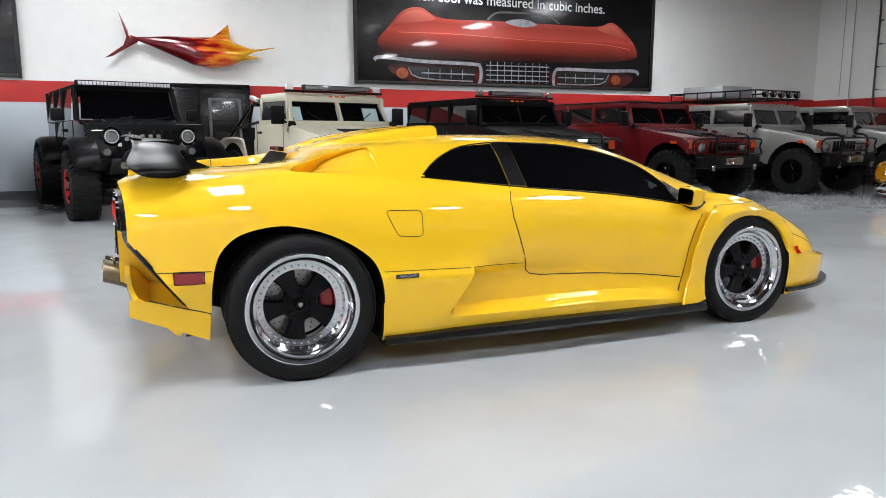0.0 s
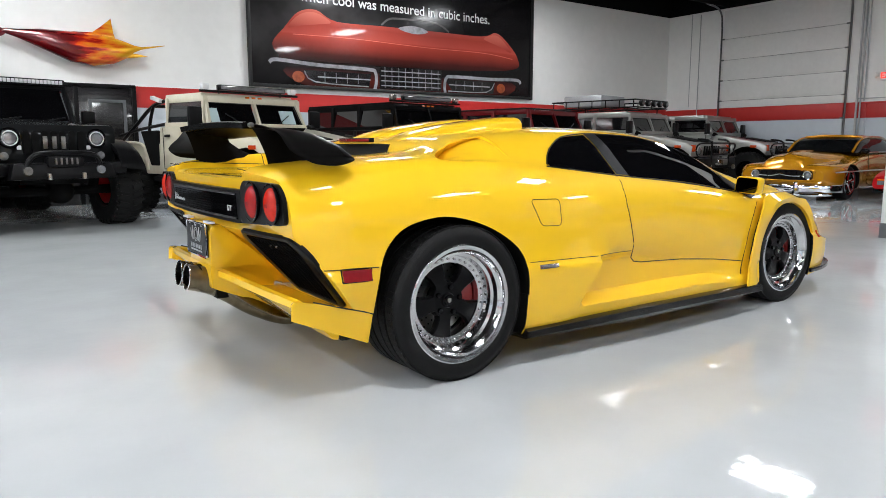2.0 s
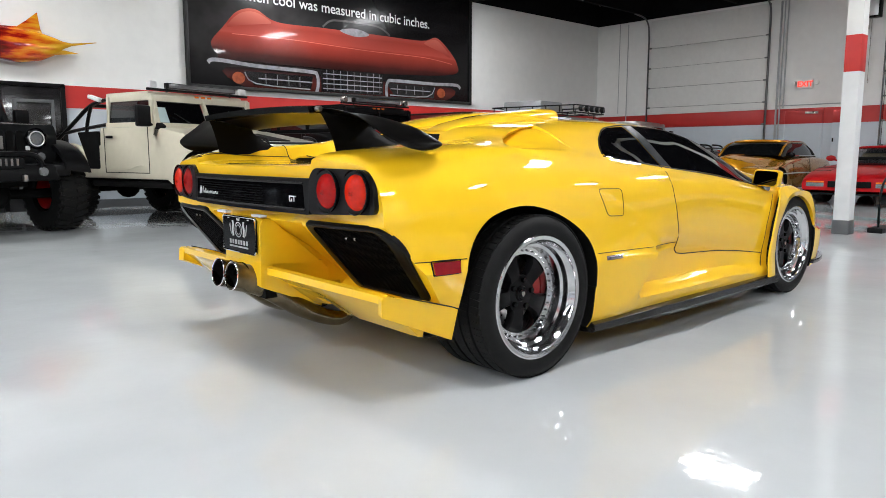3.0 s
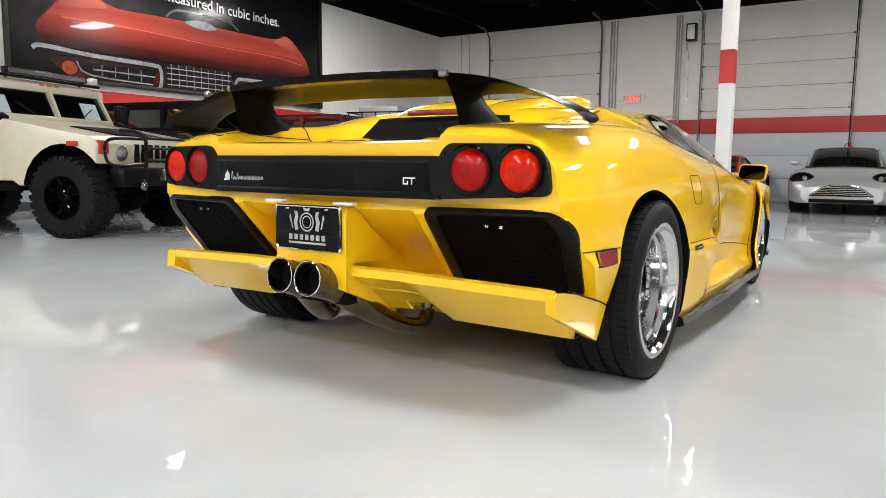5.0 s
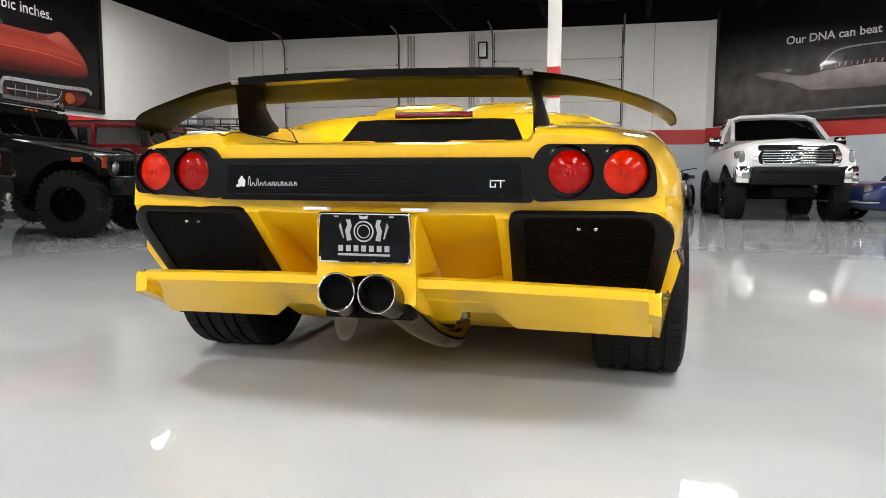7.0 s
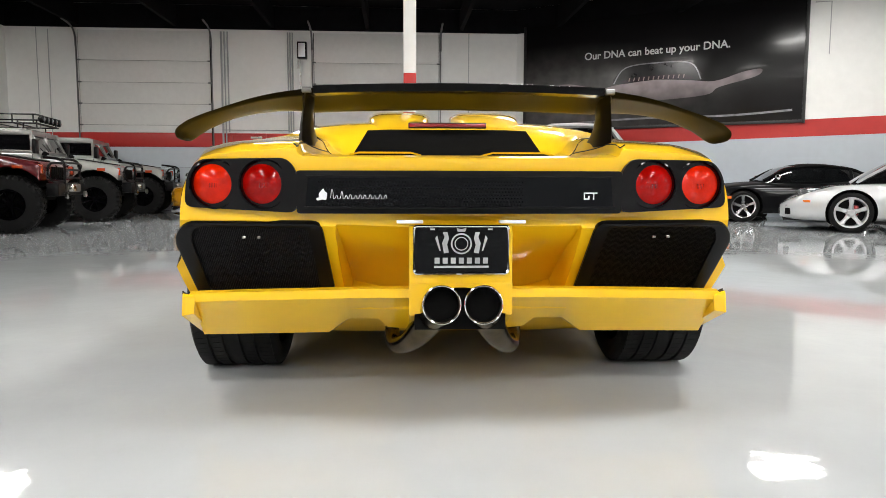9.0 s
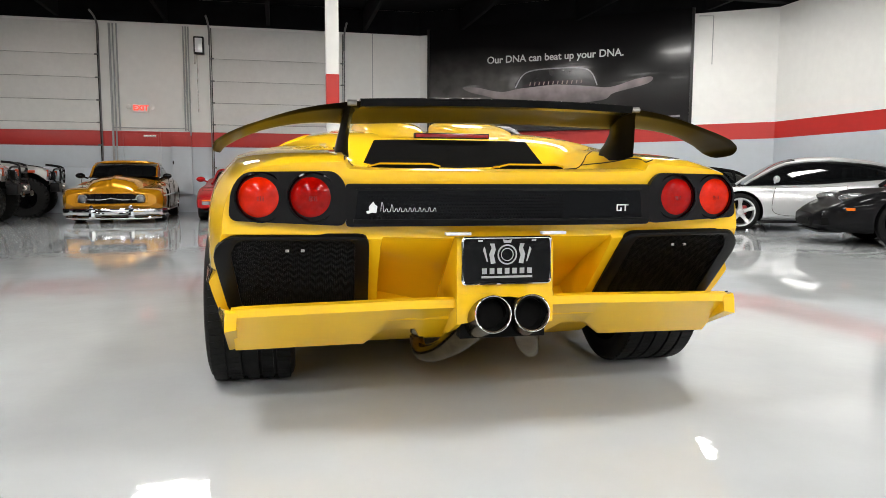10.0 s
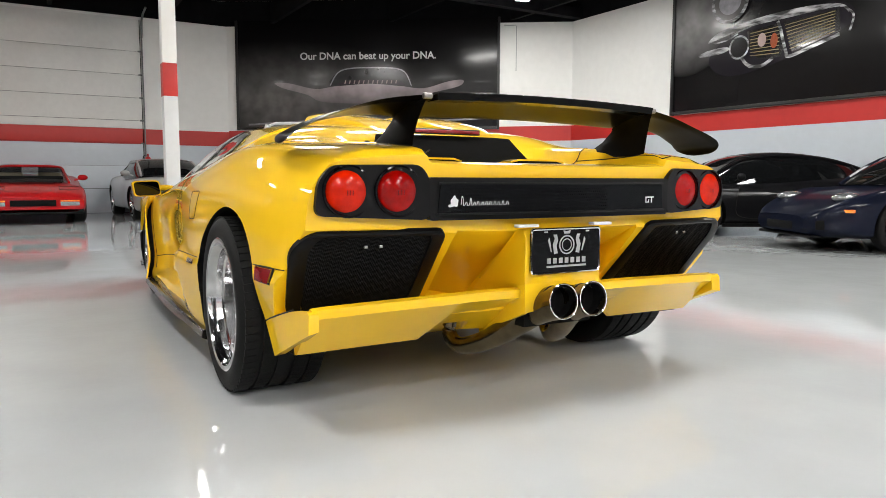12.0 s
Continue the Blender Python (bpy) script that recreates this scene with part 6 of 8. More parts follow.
def ring_z(x, w, zb, zs, zt):
    h = zs - zb
    half = [(w * .84, zb), (w * .955, zb + .05), (w * .99, zb + h * .28), (w, zb + h * .55), (w * .985, zb + h * .8), (w * .93, zs - .01), (w * .78, zs + (zt - zs) * .5), (w * .5, zs + (zt - zs) * .85), (0, zt)]
    t = np.arange(len(half))
    tt = np.linspace(0, len(half) - 1, 25)
    ys, zz = pchip(t, [p[0] for p in half], tt), pchip(t, [p[1] for p in half], tt)
    r = [V((x, y, z)) for y, z in zip(ys, zz)]
    return r + [V((p.x, -p.y, p.z)) for p in reversed(r[:-1])]


def lofted(stations, n=44):
    xs = [s[0] for s in stations]
    u = np.linspace(xs[0], xs[-1], n)
    cols = [pchip(xs, [s[k] for s in stations], u) for k in range(1, len(stations[0]))]
    return [(x, *[float(c[i]) for c in cols]) for i, x in enumerate(u)]


class Coupe:
    """A low car from stations (x, half width, sill z, shoulder z, middle z) and a cabin (x, base half, roof half, base z, roof z)."""

    def __init__(self, name, at, label, colour, stations, cabin, axles, R, roof, group="", trim=None, pane=None, soft_top=None, wheel_mat=None, spokes=5, rim=None, track=.74):
        self.root = thing(name, at, label, "car", group)
        self.st = stations
        bm = bmesh.new()
        add_loft(bm, [ring_z(*s) for s in lofted(stations)], closed=True, caps=True)
        bmesh.ops.recalc_face_normals(bm, faces=bm.faces)
        me = mesh_of("body", bm, [colour, BLACK_MATT])
        tools = []
        for ax in axles:
            for s in (-1, 1):
                tools.append(disc_mesh((ax, s * .5, R), R + .045, .7, BLACK_MATT, 32, s))
        me = carve(me, tools)
        self.body = new("body", me)
        self.body.parent = self.root
        for ax in axles:
            for s in (-1, 1):
                road_wheel(self.root, (ax, s * track, R), s, R, .24, rim or R * .72, wheel_mat or POLISHED, spokes)
        rows = []
        for x, wb, wt, zb, zt in lofted(cabin, 24):
            half = [(wb, zb), (wb + (wt - wb) * .5 + .012, zb + (zt - zb) * .5), (wt, zb + (zt - zb) * .88), (wt * .86, zb + (zt - zb) * .97), (wt * .5, zt), (0, zt + .008)]
            r = [V((x, y, z)) for y, z in half]
            rows.append(r + [V((p.x, -p.y, p.z)) for p in reversed(r[:-1])])
        bm = bmesh.new()
        add_loft(bm, rows)
        part("cabin_glass", bm, pane or PANE_DARK, self.body, "dark cabin glass", sharp=50)
        x0, x1 = roof
        bm = bmesh.new()
        top = [[p + V((0, 0, .006)) for p in r[2:-2]] for r in rows if x0 <= r[0].x <= x1]
        add_loft(bm, top)
        part("roof", bm, soft_top or colour, self.body, sharp=50)
        # pillars
        def edge(x, k, s):
            i = min(range(len(rows)), key=lambda j: abs(rows[j][0].x - x))
            p = rows[i][k]
            return V((p.x, s * abs(p.y), p.z))
        for s in (-1, 1):
            bm = bmesh.new()
            add_tube(bm, [edge(x, 2, s) + V((0, s * .004, .004)) for x in np.linspace(cabin[0][0], x0, 6)], .028, seg=6)
            part("pillar", bm, soft_top or colour, self.body)
            bm = bmesh.new()
            add_tube(bm, [edge(x, 2, s) + V((0, s * .004, .004)) for x in np.linspace(x1, cabin[-1][0], 8)], .026, seg=6)
            part("pillar", bm, soft_top or colour, self.body)
            bm = bmesh.new()
            add_tube(bm, [edge(x, 2, s) + V((0, s * .004, .002)) for x in np.linspace(x0, x1, 12)], .027, seg=6)
            part("roof_rail", bm, soft_top or colour, self.body)
            bm = bmesh.new()
            mid = x0 + (x1 - x0) * .25
            add_tube(bm, [edge(mid, k, s) + V((0, s * .006, 0)) for k in (0, 1, 2)], .026, seg=6)
            part("pillar", bm, trim or BLACK_SATIN, self.body)
        bm = bmesh.new()
        add_box(bm, ((cabin[0][0] + cabin[-1][0]) / 2, 0, cabin[1][3] - .02), (.8 * (cabin[-1][0] - cabin[0][0]), 1.15, .14), .03)
        part("cabin_tub", bm, BLACK_MATT, self.body)
        # seats inside
        cloth = mat("seat_cloth", (0.05, 0.05, 0.05), 0.7, grain=0.2)
        for s in (-1, 1):
            bm = bmesh.new()
            add_box(bm, ((x0 + x1) / 2 - .05, s * .36, cabin[1][3] + .06), (.14, .42, .42), .05)
            part("seat", bm, cloth, self.body)
        self.colour = colour

    def add(self, name, material, make, label="", sharp=35):
        bm = bmesh.new()
        make(bm)
        return part(name, bm, material, self.body, label, sharp)

    def mirrors(self, x, y, z, material=None):
        for s in (-1, 1):
            def make(bm):
                add_ball(bm, (x, s * (y + .10), z), .10, 12, (.55, 1.0, .62))
                add_tube(bm, [(x, s * (y - .06), z - .06), (x, s * (y + .05), z - .02)], .02, 6)
            self.add("mirror", material or self.colour, make)


def hugging(bm, pts, r, seg=8, closed=False):
    add_tube(bm, smooth_line(pts, 5, closed), r, seg, closed)


SILVER = paint("silver_paint", (0.62, 0.63, 0.64), flake=0.4, rough=0.3)
ASTON_SILVER = paint("satin_silver_paint", (0.42, 0.425, 0.43), flake=0.5, rough=0.3)
BLACKP = paint("black_paint", (0.006, 0.006, 0.007))
NAVY = paint("midnight_blue_paint", (0.004, 0.006, 0.015))
BLUE = paint("deep_blue_paint", (0.01, 0.02, 0.09))
REDP = paint("red_paint", (0.36, 0.003, 0.005), coat=0.5)
GOLD = paint("gold_candy_paint", (0.62, 0.27, 0.008), flake=0.5, rough=0.24)
WHITEP = paint("white_paint", (0.72, 0.73, 0.74))


def rear_engined(at, label, colour, wheel_mat, caliper, group):
    c = Coupe("sports_coupe", at, label, colour,
              [(-2.20, .72, .34, .62, .66), (-2.05, .84, .24, .74, .80), (-1.5, .92, .18, .83, .98), (-.9, .925, .17, .82, .95), (0, .90, .17, .78, .88), (.9, .89, .17, .77, .80), (1.3, .90, .17, .77, .75), (1.7, .86, .18, .68, .66), (2.05, .74, .20, .52, .53), (2.20, .55, .24, .42, .44)],
              [(-2.0, .50, .34, .76, .80), (-1.5, .68, .46, .84, 1.06), (-.8, .76, .56, .83, 1.24), (-.2, .77, .57, .80, 1.29), (.35, .76, .57, .79, 1.24), (.85, .72, .60, .79, .98), (1.08, .62, .58, .78, .80)],
              (-1.17, 1.17), .325, (-1.9, .38), group, wheel_mat=wheel_mat, spokes=5, rim=.245, track=.76)
    for s in (-1, 1):
        c.add("headlamp", LENS_CLEAR, lambda bm: add_ball(bm, (1.72, s * .62, .645), .16, 18, (1.25, .62, .42)), "clear oval headlamp", 60)
        c.add("front_marker", AMBER, lambda bm: add_box(bm, (1.86, s * .80, .50), (.22, .03, .04), .008, Matrix.Rotation(-s * .55, 3, "Z")))
        c.add("front_intake", BLACK_MATT, lambda bm: add_box(bm, (2.02, s * .56, .33), (.10, .34, .11), .02, Matrix.Rotation(-s * .42, 3, "Z")))
        c.add("fog_lamp", LENS_CLEAR, lambda bm: add_box(bm, (2.04, s * .58, .42), (.08, .22, .035), .01, Matrix.Rotation(-s * .42, 3, "Z")))
        c.add("caliper", caliper, lambda bm: add_box(bm, (1.10, s * .80, .36), (.08, .05, .16), .02))
        c.add("side_sill", BLACK_SATIN, lambda bm: add_box(bm, (0, s * .86, .17), (1.7, .05, .05), .01))
        c.add("door_gap", GAP, lambda bm: hugging(bm, [(.62, s * .892, .76), (.66, s * .905, .55), (.62, s * .90, .32), (.2, s * .905, .27), (-.45, s * .91, .29), (-.52, s * .925, .5), (-.48, s * .90, .78)], .004, 6))
        c.add("door_handle", colour, lambda bm: add_box(bm, (-.35, s * .925, .70), (.18, .025, .03), .008))
    c.add("front_intake", BLACK_MATT, lambda bm: add_box(bm, (2.15, 0, .31), (.12, .62, .10), .02))
    c.add("front_lip", BLACK_SATIN, lambda bm: add_box(bm, (2.0, 0, .19), (.3, 1.25, .03), .008))
    c.mirrors(.62, .84, .90)
    return c


G = "sports coupes parked in a row"
CH = 62
rear_engined(pose(8.15, -3.72, 0, 0, 0, CH) @ Matrix.Scale(.95, 4), "silver rear-engined sports coupe with five-spoke alloy wheels", SILVER, SILVER_WHEEL, CALIPER_RED, G)
rear_engined(pose(4.98, -3.77, 0, 0, 0, CH) @ Matrix.Scale(.95, 4), "glossy black sports coupe with black wheels and yellow calipers", BLACKP, BLACK_GLOSS, CALIPER_YELLOW, G)
rear_engined(pose(2.18, -3.66, 0, 0, 0, CH) @ Matrix.Scale(.95, 4), "midnight blue sports coupe with dark wheels", NAVY, BLACK_GLOSS, CALIPER_RED, G)

# silver grand tourer
c = Coupe("grand_tourer", pose(14.0, 3.40, 0, 0, 0, 182) @ Matrix.Scale(.93, 4), "silver grand tourer with a wide slatted grille", ASTON_SILVER,
          [(-2.3, .78, .35, .78, .86), (-1.9, .90, .2, .86, .95), (-1.2, .95, .18, .88, .98), (0, .92, .18, .82, .90), (.9, .94, .18, .82, .92), (1.5, .95, .18, .80, .88), (1.95, .91, .20, .72, .76), (2.25, .80, .22, .60, .64), (2.36, .66, .24, .50, .54)],
          [(-1.9, .55, .38, .86, .92), (-1.3, .72, .52, .88, 1.14), (-.5, .78, .58, .84, 1.30), (.1, .78, .58, .83, 1.30), (.5, .76, .60, .84, 1.18), (1.0, .70, .64, .88, .93)],
          (-1.35, 1.35), .335, (-1.5, .25), wheel_mat=POLISHED, track=.79)
c.add("grille", BLACK_MATT, lambda bm: add_prism(bm, [(p[0], p[1]) for p in rounded([(-.30, .52), (-.52, .36), (.52, .36), (.30, .52), (.15, .56), (-.15, .56)], .04, 3)], "x", 2.30, 2.405))
c.add("grille_surround", POLISHED, lambda bm: add_tube(bm, [(2.405, y, z) for y, z in rounded([(-.30, .52), (-.53, .355), (.53, .355), (.30, .52), (.15, .56), (-.15, .56)], .04, 3)], .014, 6, True))
for k in range(5):
    c.add("grille_slat", POLISHED, lambda bm: add_box(bm, (2.405, 0, .39 + k * .032), (.012, .92 - k * .1, .008)))
for s in (-1, 1):
    c.add("headlamp", BLACK_GLOSS, lambda bm: add_ball(bm, (2.04, s * .67, .67), .23, 18, (.95, .95, .55)), "dark headlamp housing", 60)
    c.add("headlamp_bulb", LENS_CLEAR, lambda bm: add_ball(bm, (2.235, s * .62, .68), .05, 12, (.8, 1.0, 1.0)))
    c.add("fog_lamp", LENS_CLEAR, lambda bm: add_ball(bm, (2.22, s * .70, .35), .075, 12, (.7, 1, 1)))
c.add("front_intake", BLACK_MATT, lambda bm: add_box(bm, (2.34, 0, .27), (.10, 1.05, .065), .015))
c.mirrors(.62, .80, .98)

# red mid-engined coupe
c = Coupe("sports_coupe", pose(14.0, 5.85, 0, 0, 0, 180) @ Matrix.Scale(.93, 4), "red wide mid-engined coupe with tan seats", REDP,
          [(-2.2, .92, .35, .86, .90), (-1.6, .98, .2, .90, .96), (-1.0, .985, .16, .88, .94), (0, .95, .16, .78, .82), (.9, .93, .16, .73, .77), (1.4, .93, .17, .70, .74), (1.9, .90, .20, .62, .655), (2.2, .87, .22, .545, .58), (2.30, .84, .24, .50, .53)],
          [(-1.3, .66, .50, .90, .96), (-.8, .72, .54, .86, 1.10), (-.2, .74, .56, .82, 1.13), (.2, .74, .58, .79, 1.10), (.55, .73, .62, .77, .94), (.95, .70, .66, .75, .78)],
          (-1.3, 1.3), .33, (-.9, .18), wheel_mat=POLISHED, pane=PANE, track=.80)
c.add("front_grille", BLACK_MATT, lambda bm: add_box(bm, (2.29, 0, .405), (.06, .74, .115), .01))
c.add("lower_lip", BLACK_SATIN, lambda bm: add_box(bm, (2.19, 0, .255), (.22, 1.66, .10), .02))
c.add("scuttle_slot", BLACK_MATT, lambda bm: add_box(bm, (1.18, 0, .768), (.12, .8, .012), .004))
TAN = mat("tan_leather", (0.42, 0.33, 0.16), 0.5, grain=0.15)
c.add("roof_header", REDP, lambda bm: hugging(bm, [(.06, -.58, 1.075), (.16, -.46, 1.105), (.21, 0, 1.118), (.16, .46, 1.105), (.06, .58, 1.075)], .026, 8))
for s in (-1, 1):
    c.add("seat", TAN, lambda bm: add_box(bm, (-.22, s * .36, .84), (.16, .46, .30), .06), "tan leather seat")
    c.add("front_lamp", LENS_CLEAR, lambda bm: add_box(bm, (2.27, s * .60, .39), (.07, .32, .075), .01))
    c.add("turn_lamp", AMBER, lambda bm: add_box(bm, (2.275, s * .60, .445), (.06, .32, .028), .006))
    c.add("popup_lamp_gap", GAP, lambda bm: add_tube(bm, [(1.95, s * .45, .654), (1.95, s * .78, .642), (1.62, s * .80, .70), (1.62, s * .45, .71), (1.95, s * .45, .654)], .004, 6))
c.mirrors(.58, .84, .88)

# gold custom of the fifties
c = Coupe("custom_car", pose(13.76, 8.18, 0, 0, 0, 182.5) @ Matrix.Scale(.9, 4), "gold chopped fifties custom car with chrome bumper", GOLD,
          [(-2.3, .80, .28, .70, .78), (-1.8, .93, .2, .86, .94), (-.9, .95, .18, .90, .97), (0, .94, .18, .89, .95), (.9, .95, .18, .83, .88), (1.4, .985, .19, .75, .79), (1.9, .99, .20, .72, .76), (2.2, .96, .24, .70, .74), (2.38, .90, .30, .66, .71), (2.44, .84, .36, .60, .66)],
          [(-2.0, .55, .40, .86, .92), (-1.4, .72, .50, .92, 1.20), (-.6, .78, .62, .93, 1.32), (.1, .78, .64, .93, 1.32), (.5, .76, .66, .93, 1.23), (.85, .74, .68, .94, .97)],
          (-1.45, 1.45), .34, (-1.7, .3), wheel_mat=CHROME, track=.80)
for s in (-1, 1):
    c.add("headlamp_rim", CHROME, lambda bm: add_lathe(bm, [(.070, 2.36), (.094, 2.40), (.088, 2.44), (.074, 2.435)], c=(.04, s * .537, .508), axis="x", seg=22))
    c.add("headlamp", LENS_CLEAR, lambda bm: add_lathe(bm, [(0, 2.445), (.05, 2.435), (.078, 2.41)], c=(.04, s * .537, .508), axis="x", seg=22), "round headlamp", 60)
    c.add("bumper_guard", CHROME, lambda bm: add_loft(bm, [[V((2.55 + dx * .9, s * .366 + dy * w, z)) for dx, dy in ((-.06, -.05), (.03, -.05), (.055, 0), (.03, .05), (-.06, .05))] for z, w in ((.15, 1.2), (.22, 1.0), (.30, .8), (.36, .7), (.385, .3))], closed=True, caps=True))
    c.add("guard_wing", CHROME, lambda bm: hugging(bm, [(2.57, s * .36, .25), (2.57, s * .26, .215), (2.56, s * .14, .20)], .022, 6))
    c.add("fog_lamp", LENS_CLEAR, lambda bm: add_ball(bm, (2.40, s * .74, .46), .035, 10, (.5, 1.2, .8)))
c.add("grille_mouth", BLACK_MATT, lambda bm: add_prism(bm, rounded([(-.64, .405), (.64, .405), (.63, .61), (-.63, .61)], .09, 4), "x", 2.30, 2.447))
c.add("grille_frame", GOLD, lambda bm: hugging(bm, [(2.43, -.66, .50), (2.44, -.60, .41), (2.45, 0, .395), (2.44, .60, .41), (2.43, .66, .50), (2.44, .60, .61), (2.455, 0, .625), (2.44, -.60, .61)], .018, 6, True))
c.add("grille_bar", CHROME, lambda bm: hugging(bm, [(2.45, -.46, .50), (2.47, -.2, .495), (2.50, -.05, .52), (2.51, 0, .53), (2.50, .05, .52), (2.47, .2, .495), (2.45, .46, .50)], .018, 8))
for k in range(9):
    c.add("grille_tooth", BLACK_GLOSS, lambda bm: add_box(bm, (2.445, (k - 4) * .105, .51), (.02, .012, .15), .004))
c.add("hood", GOLD, lambda bm: add_loft(bm, [[V((x, y * w, z + dz * k)) for y, dz in ((-.60, -.26), (-.52, -.13), (-.42, -.05), (-.25, -.005), (-.03, .025), (0, .038), (.03, .025), (.25, -.005), (.42, -.05), (.52, -.13), (.60, -.26))] for x, z, w, k in ((.88, .945, 1.12, .4), (1.3, .955, 1.06, .8), (1.7, .95, 1.0, 1), (2.05, .925, .95, 1), (2.27, .88, .91, 1), (2.37, .81, .89, .9), (2.43, .70, .87, .6), (2.45, .63, .85, .3))]), "peaked gold hood", 60)
c.add("roof_header", GOLD, lambda bm: hugging(bm, [(.20, -.63, 1.24), (.32, -.50, 1.285), (.37, 0, 1.305), (.32, .50, 1.285), (.20, .63, 1.24)], .030, 8))
c.add("front_bumper", CHROME, lambda bm: add_loft(bm, [[V((x + dx, y, z)) for dx, z in ((-.03, .17), (.03, .19), (.045, .24), (.03, .31), (-.03, .32))] for x, y in ((1.95, -1.0), (2.3, -.94), (2.47, -.7), (2.52, 0), (2.47, .7), (2.3, .94), (1.95, 1.0))], closed=True, caps=True), "full-width chrome bumper")
c.add("lower_bumper", CHROME, lambda bm: hugging(bm, [(2.2, -.9, .13), (2.47, -.6, .12), (2.5, 0, .12), (2.47, .6, .12), (2.2, .9, .13)], .03, 8))
WHITEWALL = mat("cream_whitewall", (0.62, 0.60, 0.54), 0.6, grain=0.08)
for s in (-1, 1):
    c.add("side_trim", CHROME, lambda bm: hugging(bm, [(2.2, s * .955, .57), (1.6, s * .99, .58), (0, s * .95, .58), (-1.2, s * .955, .55), (-2.0, s * .90, .52)], .014, 6), "thin chrome side trim")
    c.add("sill_trim", CHROME, lambda bm: hugging(bm, [(1.0, s * .92, .235), (0, s * .925, .23), (-1.0, s * .93, .235)], .018, 6))
    c.add("door_gap", GAP, lambda bm: hugging(bm, [(.62, s * .905, .93), (.66, s * .945, .60), (.62, s * .93, .30), (-.30, s * .935, .28), (-.36, s * .955, .60), (-.34, s * .91, .93)], .006, 6))
    c.add("window_trim", CHROME, lambda bm: hugging(bm, [(.62, s * .755, .945), (.1, s * .79, .955), (-.7, s * .79, .955), (-1.3, s * .74, .955)], .012, 6))
    for ax in (-1.45, 1.45):
        c.add("whitewall", WHITEWALL, lambda bm: add_lathe(bm, [(.252, s * .905), (.258, s * .909), (.292, s * .909), (.298, s * .904)], c=(ax, 0, .34), seg=36))
c.add("hood_ridge", GOLD, lambda bm: hugging(bm, [(1.1, 0, .988), (1.7, 0, .990), (2.05, 0, .965), (2.27, 0, .92), (2.37, 0, .846)], .007, 6))
c.mirrors(.8, .80, .98, BLACK_GLOSS)

# dark convertibles by the slanting wall
c = Coupe("convertible", pose(11.25, -3.38, 0, 0, 0, 75) @ Matrix.Scale(.95, 4), "black open sports car with a folded dark hood", BLACKP,
          [(-2.1, .70, .34, .62, .68), (-1.6, .86, .22, .80, .86), (-.8, .88, .18, .80, .84), (0, .87, .18, .76, .80), (.9, .87, .18, .76, .82), (1.6, .85, .2, .70, .74), (2.1, .66, .24, .50, .54)],
          [(-1.3, .62, .44, .80, .90), (-.8, .70, .52, .80, 1.12), (-.2, .72, .54, .78, 1.18), (.3, .71, .56, .78, 1.12), (.8, .68, .60, .80, .84)],
          (-1.2, 1.2), .32, (-1.2, .2), soft_top=BLACK_MATT, track=.72)
for s in (-1, 1):
    c.add("headlamp", LENS_CLEAR, lambda bm: add_ball(bm, (1.75, s * .60, .63), .12, 14, (1.1, .8, .6)), "", 60)
    c.add("front_marker", AMBER, lambda bm: add_box(bm, (1.55, s * .86, .50), (.22, .03, .06), .008))
c.mirrors(.6, .84, .9, CHROME)
c = Coupe("convertible", pose(12.9, -2.25, 0, 0, 0, 112) @ Matrix.Scale(.88, 4), "deep blue open roadster with chrome wheels", BLUE,
          [(-2.0, .60, .40, .66, .72), (-1.5, .82, .26, .82, .88), (-.8, .84, .2, .80, .84), (0, .83, .2, .76, .80), (.8, .84, .2, .80, .84), (1.5, .84, .22, .80, .84), (2.0, .74, .30, .66, .70), (2.12, .62, .36, .56, .6)],
          [(-.2, .58, .54, .78, .80), (.1, .62, .58, .78, .84), (.3, .64, .60, .79, .98), (.55, .65, .62, .80, .95), (.7, .64, .62, .80, .82)],
          (-1.2, 1.25), .31, (.25, .3), wheel_mat=CHROME, spokes=9, track=.70)
for s in (-1, 1):
    c.add("headlamp", LENS_CLEAR, lambda bm: add_ball(bm, (1.98, s * .58, .66), .11, 14, (.8, 1, 1)), "", 60)
c.add("front_bumper", CHROME, lambda bm: hugging(bm, [(1.9, -.8, .42), (2.15, -.6, .42), (2.18, 0, .42), (2.15, .6, .42), (1.9, .8, .42)], .035, 8))


# ---- tall off-roaders ----
def slab_part(name, m, parent, c, s, bevel=.01, label="", mx=None, taper=None):
    bm = bmesh.new()
    add_box(bm, c, s, bevel, mx, taper)
    return part(name, bm, m, parent, label)


